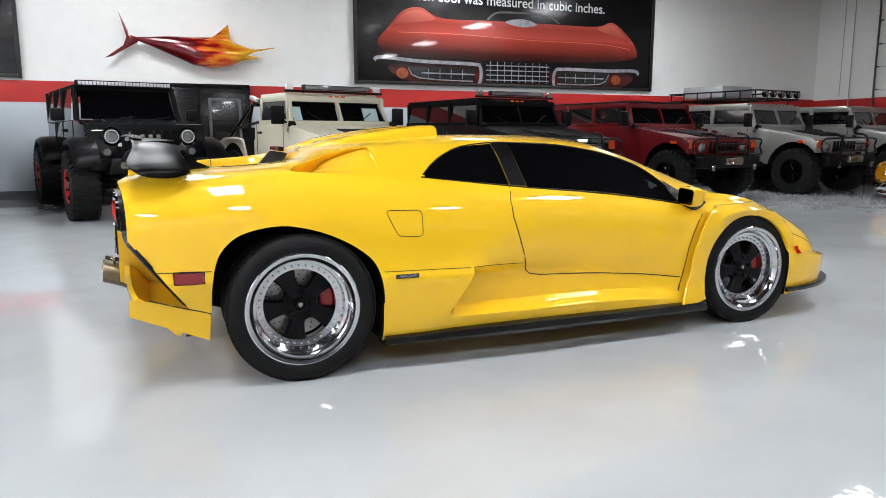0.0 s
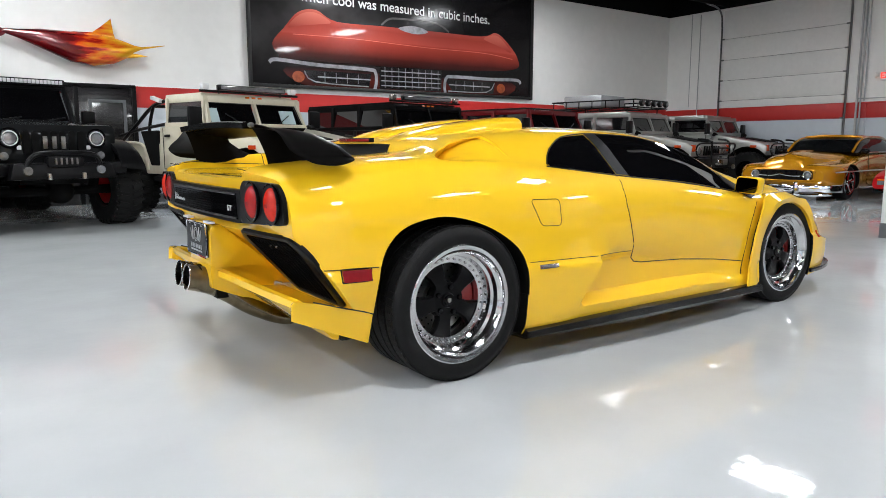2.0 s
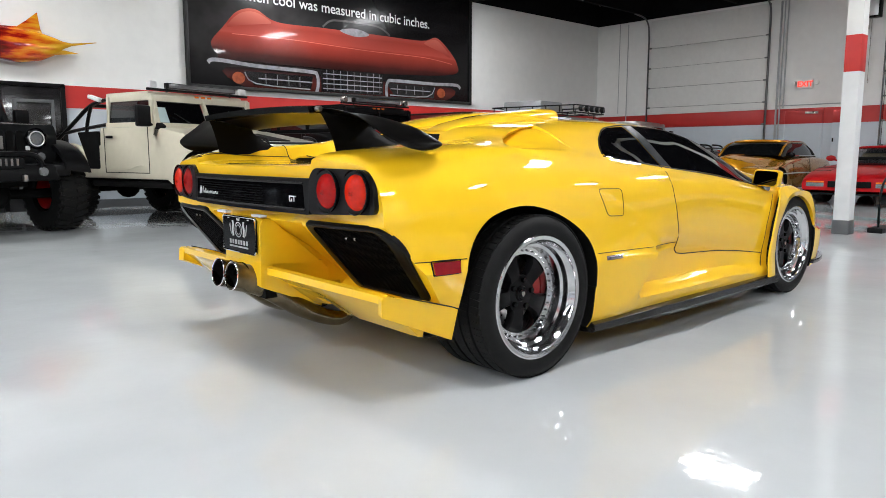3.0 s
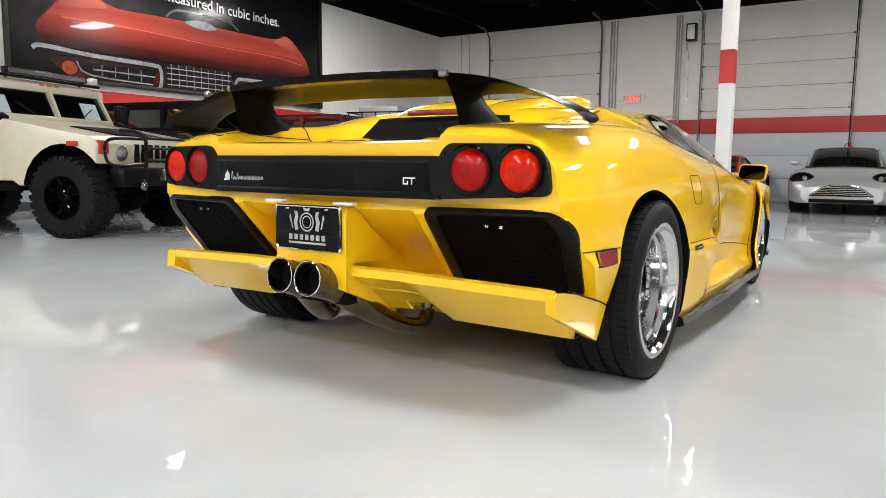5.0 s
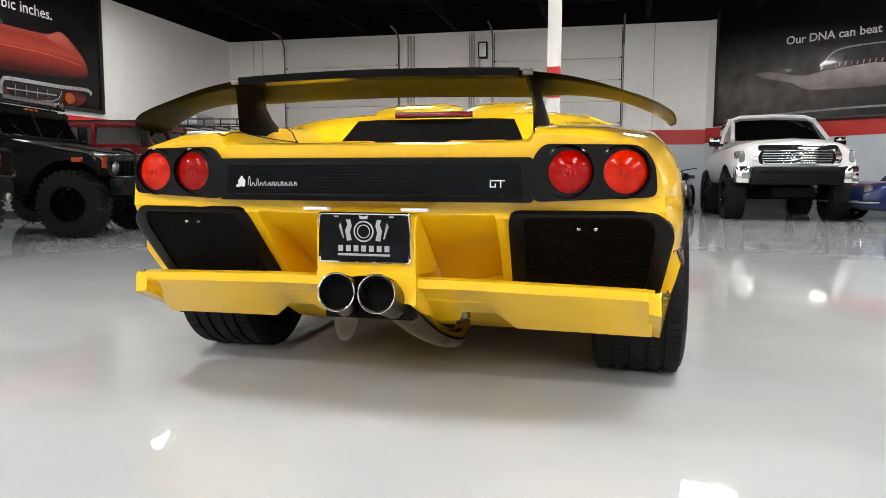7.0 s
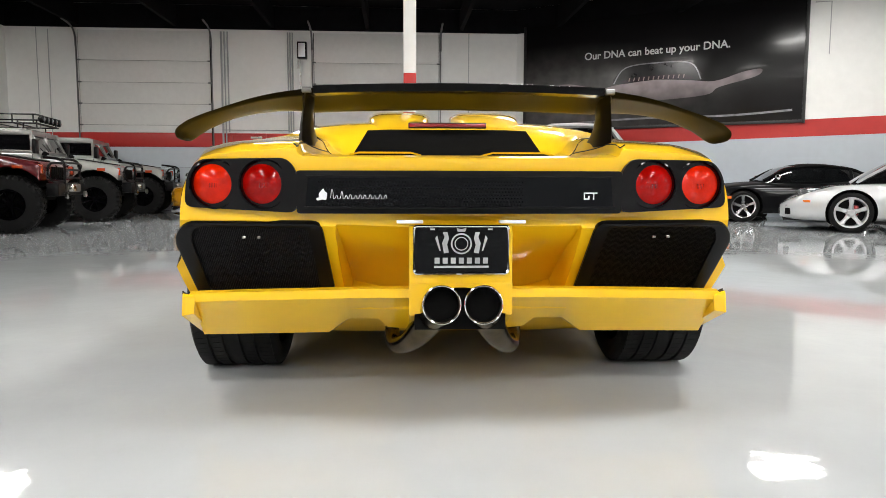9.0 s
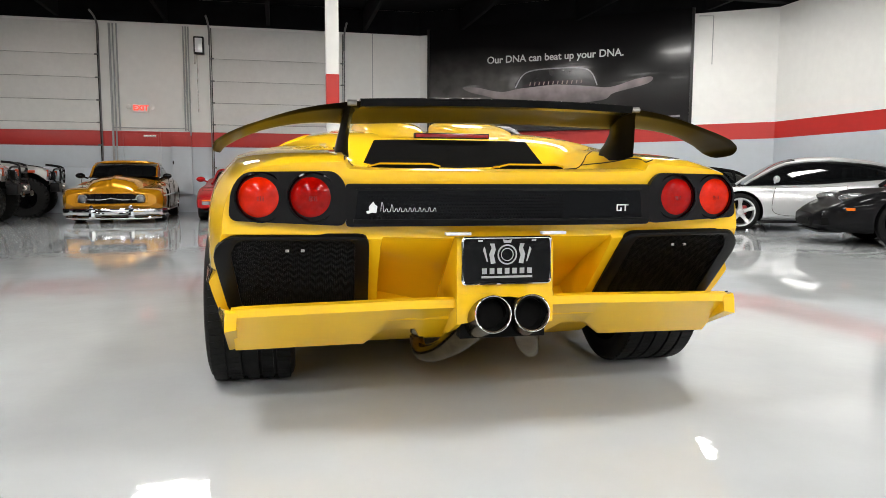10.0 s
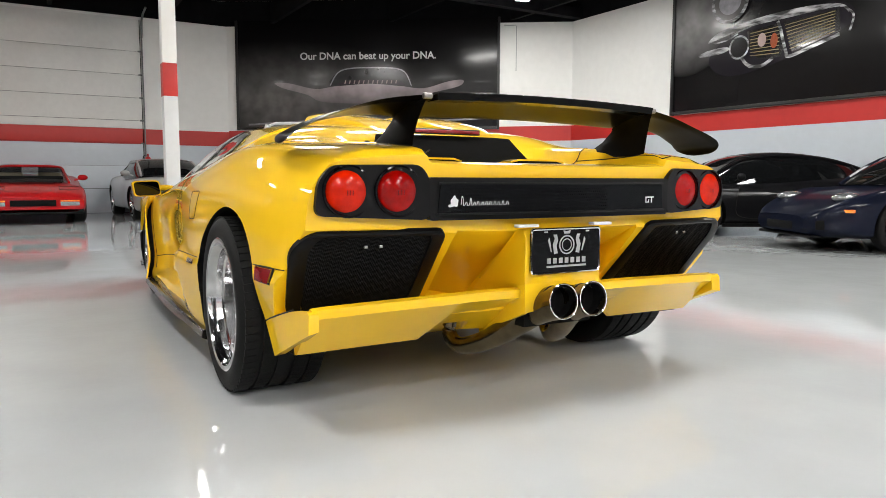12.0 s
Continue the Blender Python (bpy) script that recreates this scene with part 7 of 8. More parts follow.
def wide_offroader(at, label, colour, style, rim_mat, group, rim_spokes=8):
    """A wide military-style off-roader. style: 'pickup', 'soft', 'rack' or 'wagon'."""
    root = thing("off_roader", at, label, "off-road vehicle", group)
    back = -2.25
    bm = bmesh.new()
    prof = [(2.10, .78), (2.14, 1.10), (2.02, 1.19), (.62, 1.42), (.60, 1.42), (back, 1.42), (back - .03, .80), (-2.0, .66), (.9, .66), (1.0, .60)]
    if style == "pickup":
        prof = [(2.10, .78), (2.14, 1.10), (2.02, 1.19), (.62, 1.42), (-.62, 1.42), (-.64, 1.16), (back, 1.16), (back - .03, .80), (-2.0, .66), (.9, .66), (1.0, .60)]
    add_prism(bm, prof, "y", -1.03, 1.03, .025)
    bmesh.ops.triangulate(bm, faces=[f for f in bm.faces if len(f.verts) > 4])
    me = mesh_of("body", bm, [colour, BLACK_MATT])
    tools = []
    for ax in (-1.65, 1.65):
        for s in (-1, 1):
            arch = [(ax + .60 * math.cos(a), .50 + .60 * math.sin(a) * 1.0) for a in np.linspace(0, math.pi, 13)] + [(ax - .60, 0), (ax + .60, 0)]
            tools.append(prism_mesh(arch, "y", s * .52, s * 1.3, BLACK_MATT))
    me = carve(me, tools)
    body = new("body", me)
    body.parent = root
    for ax in (-1.65, 1.65):
        for s in (-1, 1):
            road_wheel(root, (ax, s * .90, .475), s, .475, .34, .25, rim_mat, rim_spokes, chunky=True)
    slab_part("chassis", BLACK_MATT, root, (0, 0, .62), (3.9, 1.0, .20))
    for ax in (-1.65, 1.65):
        bm = bmesh.new()
        add_cyl(bm, (ax, -.85, .47), (ax, .85, .47), .07, seg=10)
        add_ball(bm, (ax, .1, .47), .2, 12)
        part("axle", bm, BLACK_MATT, root)
    # cabin
    rear = -.60 if style == "pickup" else back + .02
    top_mat = BLACK_MATT if style == "soft" else BLACK_SATIN if colour == HRED else colour
    roof_z = 1.93
    slab_part("roof", top_mat, body, ((.34 + rear) / 2, 0, roof_z - .03), (.40 - rear + .02, 1.78, .08), .03)
    slab_part("windscreen_rail", colour, body, (.46, 0, roof_z - .09), (.06, 1.78, .10), .01)
    slab_part("cowl", colour, body, (.62, 0, 1.44), (.10, 1.90, .07), .01)
    for y in (-.90, 0, .90):
        bm = bmesh.new()
        w = .022
        add_loft(bm, [[V((.64 + dx, y * k + dy, z)) for dx, dy in ((-.04, -w), (.03, -w), (.03, w), (-.04, w))] if z < 1.6 else [V((.44 + dx, y * k + dy, z)) for dx, dy in ((-.04, -w), (.03, -w), (.03, w), (-.04, w))] for z, k in ((1.42, 1.04), (1.90, .96))], closed=True, caps=True)
        part("windscreen_post", bm, colour, body)
    for s in (-1, 1):
        bm = bmesh.new()
        add_loft(bm, [[V((.625, s * .05, 1.45)), V((.625, s * .92, 1.45))], [V((.43, s * .05, 1.87)), V((.43, s * .86, 1.87))]])
        part("windscreen_pane", bm, TINT, body, "flat dark windscreen pane")
        bm = bmesh.new()
        add_tube(bm, [(.66, s * .35, 1.46), (.60, s * .62, 1.62)], .008, 6)
        part("wiper", bm, BLACK_SATIN, body)
        xs = [.50, -.55] if style == "pickup" else [.50, -.50, -1.35, back + .05]
        for a, b in zip(xs, xs[1:]):
            fr = .055
            k = colour if style != "soft" else BLACK_MATT
            for c2, s2 in ((((a + b) / 2, s * .95, 1.455), (a - b, .05, .07)), (((a + b) / 2, s * .89, 1.85), (a - b, .05, .10)), ((a - .02, s * .92, 1.65), (fr, .05, .46)), ((b + .02, s * .92, 1.65), (fr, .05, .46))):
                bm = bmesh.new()
                add_box(bm, c2, s2, .008)
                part("window_frame", bm, k, body)
            bm = bmesh.new()
            add_loft(bm, [[V((a, s * .945, 1.46)), V((b, s * .945, 1.46))], [V((a - (.05 if a == .5 else 0), s * .895, 1.84)), V((b, s * .895, 1.84))]])
            part("side_window", bm, PANE_DARK if style == "pickup" else TINT, body)
        # door gaps, handles, hinges
        for x in ([.52, -.52] if style == "pickup" else [.52, -.46, -.56, -1.36]):
            slab_part("door_gap", GAP, body, (x, s * 1.032, 1.08), (.012, .006, .66), 0)
        slab_part("door_gap", GAP, body, (0, s * 1.032, .75), (1.05, .006, .012), 0)
        slab_part("door_handle", BLACK_SATIN, body, (-.38, s * 1.045, 1.28), (.14, .03, .04), .008)
        slab_part("mirror", BLACK_SATIN, body, (.62, s * 1.17, 1.56), (.08, .22, .30), .03)
        bm = bmesh.new()
        add_tube(bm, [(.58, s * 1.0, 1.44), (.62, s * 1.12, 1.50)], .018, 6)
        part("mirror_arm", bm, BLACK_SATIN, body)
        # snorkel-like intake on the fender corner
        slab_part("fender_vent", BLACK_MATT, body, (.72, s * .98, 1.36), (.10, .10, .20), .01, mx=Matrix.Rotation(.5, 3, "Y"))
        # lamps
        bm = bmesh.new()
        add_lathe(bm, [(0, 2.165), (.06, 2.16), (.085, 2.14), (.10, 2.13), (.105, 2.10)], c=(0, s * .62, 1.0), axis="x", seg=20)
        part("headlamp", bm, LENS_CLEAR, body, "round headlamp", 60)
        slab_part("turn_lamp", MARKER_AMBER, body, (2.11, s * .93, 1.06), (.09, .15, .16), .02, "orange turn lamp")
        slab_part("side_marker", MARKER_AMBER, body, (1.80, s * 1.035, 1.10), (.16, .02, .06), .006)
        slab_part("step_bar", BLACK_MATT, body, (0, s * .95, .58), (1.9, .10, .09), .02)
    # grille slots
    for k in range(7):
        slab_part("grille_slot", BLACK_MATT, body, (2.135, (k - 3) * .125, 1.0), (.03, .07, .22), .006)
    slab_part("hood_scoop", BLACK_MATT, body, (1.55, 0, 1.275), (.70, .85, .02), .006, mx=Matrix.Rotation(.16, 3, "Y"))
    # bumper, guard, winch
    slab_part("front_bumper", BLACK_SATIN, root, (2.26, 0, .72), (.20, 1.75, .22), .03)
    slab_part("winch", STEEL, root, (2.38, 0, .74), (.12, .5, .14), .03)
    for s in (-1, 1):
        bm = bmesh.new()
        hugging(bm, [(2.34, s * .48, .72), (2.36, s * .48, 1.12), (2.28, s * .50, 1.24), (2.05, s * .55, 1.27)], .024)
        part("guard_post", bm, BLACK_SATIN, root)
        bm = bmesh.new()
        hugging(bm, [(2.34, s * .5, .86), (2.30, s * .98, .86), (2.24, s * 1.02, 1.0), (2.28, s * .98, 1.15), (2.34, s * .5, 1.17)], .02)
        part("guard_loop", bm, BLACK_SATIN, root)
        bm = bmesh.new()
        add_lathe(bm, [(.05, 2.39), (.06, 2.43), (.03, 2.45)], c=(0, s * .62, .62), axis="x", seg=12)
        part("tow_ring", bm, STEEL, root)
    for z in (.92, 1.06, 1.18):
        bm = bmesh.new()
        add_tube(bm, [(2.36, -.48, z), (2.36, .48, z)], .018)
        part("guard_bar", bm, BLACK_SATIN, root)
    # roof lamps
    if style in ("pickup", "soft"):
        bar = slab_part("light_bar", BLACK_SATIN, root, (.40, .05, roof_z + .10), (.09, 1.30, .085), .015, "long black light bar")
        slab_part("bar_lens", LENS_CLEAR, bar, (.45, .05, roof_z + .10), (.012, 1.25, .06), .004)
        for y in (-.85, .85):
            slab_part("roof_lamp", WHITE_MARK if style == "pickup" else STEEL, root, (.42, y, roof_z + .10), (.09, .12, .10), .02)
        bm = bmesh.new()
        add_tube(bm, [(.44, -.95, roof_z + .03), (.44, .95, roof_z + .03)], .02)
        for y in (-.6, .6):
            add_tube(bm, [(.42, y, roof_z), (.42, y, roof_z + .1)], .015)
        part("roof_bar", bm, BLACK_SATIN, root)
        for y in (-.12, 0, .12):
            slab_part("marker_lamp", AMBER, root, (.49, y, roof_z - .045), (.03, .07, .03), .008)
    if style == "pickup":
        for s in (-1, 1):
            bm = bmesh.new()
            hugging(bm, [(-2.15, s * .88, 1.18), (-1.6, s * .86, 1.5), (-1.1, s * .84, 1.78), (-.64, s * .82, 1.86)], .032)
            hugging(bm, [(-2.15, s * .88, 1.30), (-1.5, s * .86, 1.40), (-.66, s * .85, 1.48)], .028)
            hugging(bm, [(-1.25, s * .87, 1.16), (-1.2, s * .86, 1.5), (-1.1, s * .84, 1.78)], .028)
            part("roll_cage", bm, BLACK_SATIN, root, "black tubular roll cage over the bed")
            bm = bmesh.new()
            add_prism(bm, rounded([(-.66, 1.37), (-.66, .80), (-.92, .80), (-1.02, 1.0), (-1.20, 1.36)], .03, 3), "y", s * 1.0, s * 1.036)
            part("side_panel", bm, BLACK_MATT, root, "black panel behind the cab")
            bm = bmesh.new()
            hugging(bm, [(-2.2, s * 1.03, .74), (-2.22, s * 1.036, 1.06), (-2.0, s * 1.036, 1.16), (-1.3, s * 1.036, 1.16), (-1.08, s * 1.036, 1.05), (-1.02, s * 1.03, .72)], .03)
            part("arch_moulding", bm, BEIGE, root)
            pressing = smooth_line([(.42, s * 1.034, .86), (.30, s * 1.036, .86), (.0, s * 1.036, .80), (-.42, s * 1.036, .80)], 4)
            bm = bmesh.new()
            add_tube(bm, pressing, .008, 6)
            part("door_pressing", bm, BEIGE, root)
            slab_part("bed_box", BLACK_MATT, root, (-1.7, s * .9, 1.0), (.9, .2, .3), .02)
        bm = bmesh.new()
        add_tube(bm, [(-1.1, -.84, 1.78), (-1.1, .84, 1.78)], .03)
        part("cage_bar", bm, BLACK_SATIN, root)
        slab_part("cage_lamp", WHITE_MARK, root, (-.95, -.86, 1.88), (.30, .08, .06), .01, mx=Matrix.Rotation(.25, 3, "Y"))
        PAPER = mat("pale_paper", (0.45, 0.58, 0.60), 0.7)
        for y, w in ((-.80, .16), (.62, .30)):
            bm = bmesh.new()
            add_loft(bm, [[V((.618, y - w / 2, 1.48)), V((.618, y + w / 2, 1.48))], [V((.52, y - w / 2, 1.70)), V((.52, y + w / 2, 1.70))]])
            part("window_sheet", bm, PAPER, root, "pale paper sheet in the windscreen")
    if style == "rack":
        rack = new("roof_rack")
        rack.parent = root
        for z in (roof_z + .12, roof_z + .30):
            bm = bmesh.new()
            add_tube(bm, [(.55, -.80, z), (.55, .80, z), (-1.9, .80, z), (-1.9, -.80, z)], .018, 6, True)
            part("rack_rail", bm, BLACK_SATIN, rack)
        struts = [((x, s * .80, roof_z + .12), (x, s * .80, roof_z + .30)) for x in np.linspace(.5, -1.85, 7) for s in (-1, 1)]
        struts += [((x, -.8, roof_z + .12), (x, .8, roof_z + .12)) for x in np.linspace(.5, -1.85, 7)]
        struts += [((x, s * .75, roof_z - .02), (x, s * .75, roof_z + .12)) for x in (.3, -.9, -1.8) for s in (-1, 1)]
        for ends in struts:
            bm = bmesh.new()
            add_tube(bm, ends, .014, 6)
            part("rack_strut", bm, BLACK_SATIN, rack)
        slab_part("roof_box", mat("ribbed_grey_box", (0.34, 0.35, 0.36), 0.4, metal=.4, grain=.1), rack, (-1.15, .05, roof_z + .33), (1.15, 1.15, .28), .04, "grey metal storage box")
        for y in (-.6, -.3, 0, .3, .6):
            bm = bmesh.new()
            add_lathe(bm, [(0, .66), (.07, .655), (.08, .63), (.08, .58), (.04, .54)], c=(0, y, roof_z + .22), axis="x", seg=14)
            lamp = part("rack_lamp", bm, BLACK_SATIN, rack, "round black spot lamp")
            bm = bmesh.new()
            add_lathe(bm, [(0, .668), (.04, .664), (.055, .656)], c=(0, y, roof_z + .22), axis="x", seg=14)
            part("lens", bm, LENS_CLEAR, lamp)
    return root


BEIGE = mat("beige_paint", (0.60, 0.56, 0.44), 0.3, coat=.6, grain=.04, scale=10)
HGREEN = paint("black_soft_top_paint", (0.004, 0.004, 0.0045))
HRED = paint("dark_red_paint", (0.10, 0.002, 0.004))
HSILVER = paint("silver_grey_paint", (0.26, 0.26, 0.245), flake=0.5, rough=0.28)
G = "wide off-roaders parked along the wall"


def park(rf, yaw, k):
    """The pose of an off-roader whose right front wheel stands at rf."""
    a = math.radians(yaw)
    h, l = V((math.cos(a), math.sin(a))), V((-math.sin(a), math.cos(a)))
    o = V(rf) + l * (.90 * k) - h * (1.65 * k)
    return pose(o.x, o.y, 0, 0, 0, yaw) @ Matrix.Scale(k, 4)


wide_offroader(park((2.15, 9.80), -74, .88), "beige open-bed off-roader with roll cage and brush guard", BEIGE, "pickup", BLACK_GLOSS, G)
wide_offroader(park((5.25, 10.15), -80, .88), "black off-roader with a black soft top", HGREEN, "soft", BLACK_GLOSS, G)
wide_offroader(park((8.25, 10.15), -80, .88), "dark red off-roader with brush guard", HRED, "wagon", BLACK_GLOSS, G)
wide_offroader(park((11.15, 10.15), -80, .88), "silver off-roader with a loaded roof rack", HSILVER, "rack", BLACK_GLOSS, G)
wide_offroader(park((14.1, 10.3), -80, .88), "silver off-roader with a tall brush guard", HSILVER, "wagon", BLACK_GLOSS, G)


def narrow_offroader(at, label, group):
    """A lifted upright off-roader with seven grille slots and red inner wheels."""
    root = thing("lifted_off_roader", at, label, "off-road vehicle", group)
    grey = DARKGREY
    bm = bmesh.new()
    add_prism(bm, [(1.75, .78), (1.80, 1.19), (1.74, 1.30), (.62, 1.37), (-1.9, 1.36), (-1.95, .80), (-1.2, .74), (.8, .74)], "y", -.76, .76, .03)
    bmesh.ops.triangulate(bm, faces=[f for f in bm.faces if len(f.verts) > 4])
    body = part("body", bm, grey, root)
    slab_part("chassis", BLACK_MATT, root, (0, 0, .66), (3.5, .8, .18))
    RIMRED = mat("red_wheel_paint", (0.42, 0.012, 0.015), 0.35, coat=.5)
    for ax in (-1.47, 1.47):
        for s in (-1, 1):
            road_wheel(root, (ax, s * .86, .47), s, .47, .34, .23, BLACK_GLOSS, 8, chunky=True, inner=RIMRED)
            bm = bmesh.new()
            rows = []
            for a in np.linspace(math.radians(22), math.radians(170), 14):
                x, z = ax + .60 * math.cos(a) * (1.06 if abs(math.cos(a)) > .6 else 1), .60 + .52 * math.sin(a)
                z = min(z, 1.10)
                rows.append([V((x, s * .70, z + .03)), V((x, s * .93, z + .02)), V((x, s * 1.0, z - .02)), V((x, s * 1.01, z - .07)), V((x, s * .98, z - .07)), V((x, s * .70, z - .03))])
            add_loft(bm, rows, closed=True, caps=True)
            part("fender_flare", bm, BLACK_SATIN, body)
            bm = bmesh.new()
            for k in range(9):
                z = .62 + k * .05
                add_tube(bm, [(ax + .05 + .06 * math.cos(t), s * .55 + .06 * math.sin(t), z + t * .008) for t in np.linspace(0, 2 * math.pi, 9)], .012, 5)
            part("coil_spring", bm, BLACK_SATIN, root)
        bm = bmesh.new()
        add_cyl(bm, (ax, -.8, .47), (ax, .8, .47), .06, seg=10)
        add_ball(bm, (ax, .15, .47), .17, 12)
        part("axle", bm, BLACK_MATT, root)
    slab_part("roof", BLACK_MATT, body, (-.68, 0, 1.84), (2.35, 1.42, .08), .03)
    for s in (-1, 1):
        bm = bmesh.new()
        add_tube(bm, [(.66, s * .72, 1.34), (.46, s * .68, 1.86)], .04)
        part("windscreen_post", bm, grey, body)
        for a, b in ((.48, -.30), (-.36, -1.05), (-1.12, -1.84)):
            bm = bmesh.new()
            add_loft(bm, [[V((a, s * .765, 1.36)), V((b, s * .765, 1.36))], [V((a - (.1 if a > 0 else 0), s * .715, 1.82)), V((b, s * .715, 1.82))]])
            part("side_window", bm, PANE_DARK, body)
            slab_part("window_post", BLACK_SATIN, body, (b - .03, s * .74, 1.60), (.07, .05, .5), .01)
        slab_part("mirror", BLACK_SATIN, body, (.58, s * .95, 1.44), (.10, .18, .18), .03)
        slab_part("door_handle", BLACK_SATIN, body, (-.18, s * .78, 1.22), (.14, .04, .05), .01)
        for x in (.56, -.34, -1.10):
            slab_part("door_gap", GAP, body, (x, s * .762, 1.06), (.012, .008, .58), 0)
        bm = bmesh.new()
        add_lathe(bm, [(.115, 1.76), (.125, 1.825), (.11, 1.835), (.10, 1.815)], c=(0, s * .50, 1.13), axis="x", seg=24)
        ringo = part("lamp_ring", bm, BLACK_GLOSS, body)
        bm = bmesh.new()
        add_lathe(bm, [(0, 1.83), (.05, 1.828), (.09, 1.815), (.10, 1.80)], c=(0, s * .50, 1.13), axis="x", seg=20)
        part("headlamp", bm, LENS_CLEAR, ringo, "round headlamp", 60)
        bm = bmesh.new()
        add_tube(bm, [(1.836, s * .50 + .085 * math.cos(t), 1.13 + .085 * math.sin(t)) for t in np.linspace(0, 2 * math.pi, 21)[:-1]], .008, 5, True)
        part("halo", bm, WHITE_MARK, ringo)
        bm = bmesh.new()
        add_lathe(bm, [(0, 1.80), (.05, 1.79), (.055, 1.76)], c=(0, s * .56, .92), axis="x", seg=14)
        part("turn_lamp", bm, LENS_CLEAR, body)
        slab_part("step_bar", BLACK_MATT, root, (0, s * .82, .62), (1.9, .12, .10), .03)
    bm = bmesh.new()
    add_loft(bm, [[V((.655, -.66, 1.38)), V((.655, .66, 1.38))], [V((.485, -.62, 1.80)), V((.485, .62, 1.80))]])
    part("windscreen_pane", bm, TINT, body, "flat dark windscreen")
    # polished cooler and cable drum seen behind the grille and hoop
    for k in (-1, 0, 1):
        slab_part("grille_insert", DISC, body, (1.812, k * .105, 1.08), (.012, .052, .15), .006)
    for k in range(5):
        slab_part("winch_rib", DISC, root, (2.135, -.12 + k * .06, .86), (.012, .022, .08), .004)
    for s in (-1, 1):
        slab_part("grille_lamp", WHITE_MARK, body, (1.812, s * .40, 1.02), (.016, .05, .05), .01)
        slab_part("tow_hook", STEEL, root, (2.11, s * .20, .68), (.06, .05, .08), .02)
    for y in (-.3, .25):
        bm = bmesh.new()
        add_tube(bm, [(.70, y, 1.36), (.68, y + .35, 1.42)], .012, 6)
        part("wiper", bm, BLACK_SATIN, body)
    for k in range(7):
        bm = bmesh.new()
        add_prism(bm, rounded([((k - 3) * .105 - .036, .94), ((k - 3) * .105 + .036, .94), ((k - 3) * .105 + .036, 1.22), ((k - 3) * .105 - .036, 1.22)], .03, 3), "x", 1.74, 1.808)
        part("grille_slot", bm, BLACK_MATT, body)
    slab_part("hood_bulge", grey, body, (1.15, 0, 1.325), (.95, .80, .05), .03, mx=Matrix.Rotation(.09, 3, "Y"))
    bar = slab_part("light_bar", BLACK_SATIN, root, (.50, 0, 1.90), (.09, 1.36, .085), .015, "full-width roof light bar")
    for k in range(26):
        slab_part("bar_lens", WHITE_MARK, bar, (.548, (k - 12.5) * .05, 1.90), (.012, .042, .052), .004)
    slab_part("front_bumper", BLACK_SATIN, root, (1.98, 0, .74), (.24, 1.25, .20), .04, taper=(.8, .9))
    for s in (-1, 1):
        slab_part("bumper_end", BLACK_SATIN, root, (1.90, s * .66, .76), (.22, .30, .15), .04, mx=Matrix.Rotation(-s * .4, 3, "Z"))
        bm = bmesh.new()
        add_lathe(bm, [(0, 2.11), (.05, 2.105), (.06, 2.07)], c=(0, s * .42, .75), axis="x", seg=14)
        part("fog_lamp", bm, LENS_CLEAR, root)
    slab_part("winch", BLACK_SATIN, root, (2.06, 0, .85), (.14, .42, .13), .04)
    bm = bmesh.new()
    hugging(bm, [(2.05, -.44, .76), (2.10, -.34, .93), (2.10, 0, .955), (2.10, .34, .93), (2.05, .44, .76)], .03)
    part("bumper_hoop", bm, BLACK_SATIN, root)
    return root


DARKGREY = paint("black_off_roader_paint", (0.008, 0.0085, 0.009), coat=0.7)
a = math.radians(-76)
o = V((-.07, 10.645)) - V((math.cos(a), math.sin(a))) * 1.47
narrow_offroader(pose(o.x, o.y, 0, 0, 0, -76) @ Matrix.Scale(.95, 4), "glossy black lifted off-roader with red inner wheels", "lifted off-roaders")
narrow_offroader(pose(o.x - 2.95, o.y + .1, 0, 0, 0, -76), "dark lifted off-roader with chunky tyres", "lifted off-roaders")

# white pickup truck
tk = thing("pickup_truck", pose(13.45, .48, 0, 0, 0, 182) @ Matrix.Scale(1.06, 4), "white lifted pickup truck with a chrome grille", "pickup truck")
bm = bmesh.new()
add_loft(bm, [ring_z(*s) for s in lofted([(-1.6, .95, .62, 1.20, 1.26), (-.8, .98, .62, 1.26, 1.30), (.3, .99, .62, 1.28, 1.40), (1.0, 1.0, .64, 1.28, 1.44), (1.5, .985, .70, 1.24, 1.42), (1.72, .93, .74, 1.16, 1.36)], 24)], closed=True, caps=True)
bmesh.ops.recalc_face_normals(bm, faces=bm.faces)
me = mesh_of("body", bm, [WHITEP, BLACK_MATT])
me = carve(me, [disc_mesh((.95, s * .5, .45), .54, .7, BLACK_MATT, 32, s) for s in (-1, 1)])
tb = new("body", me)
tb.parent = tk
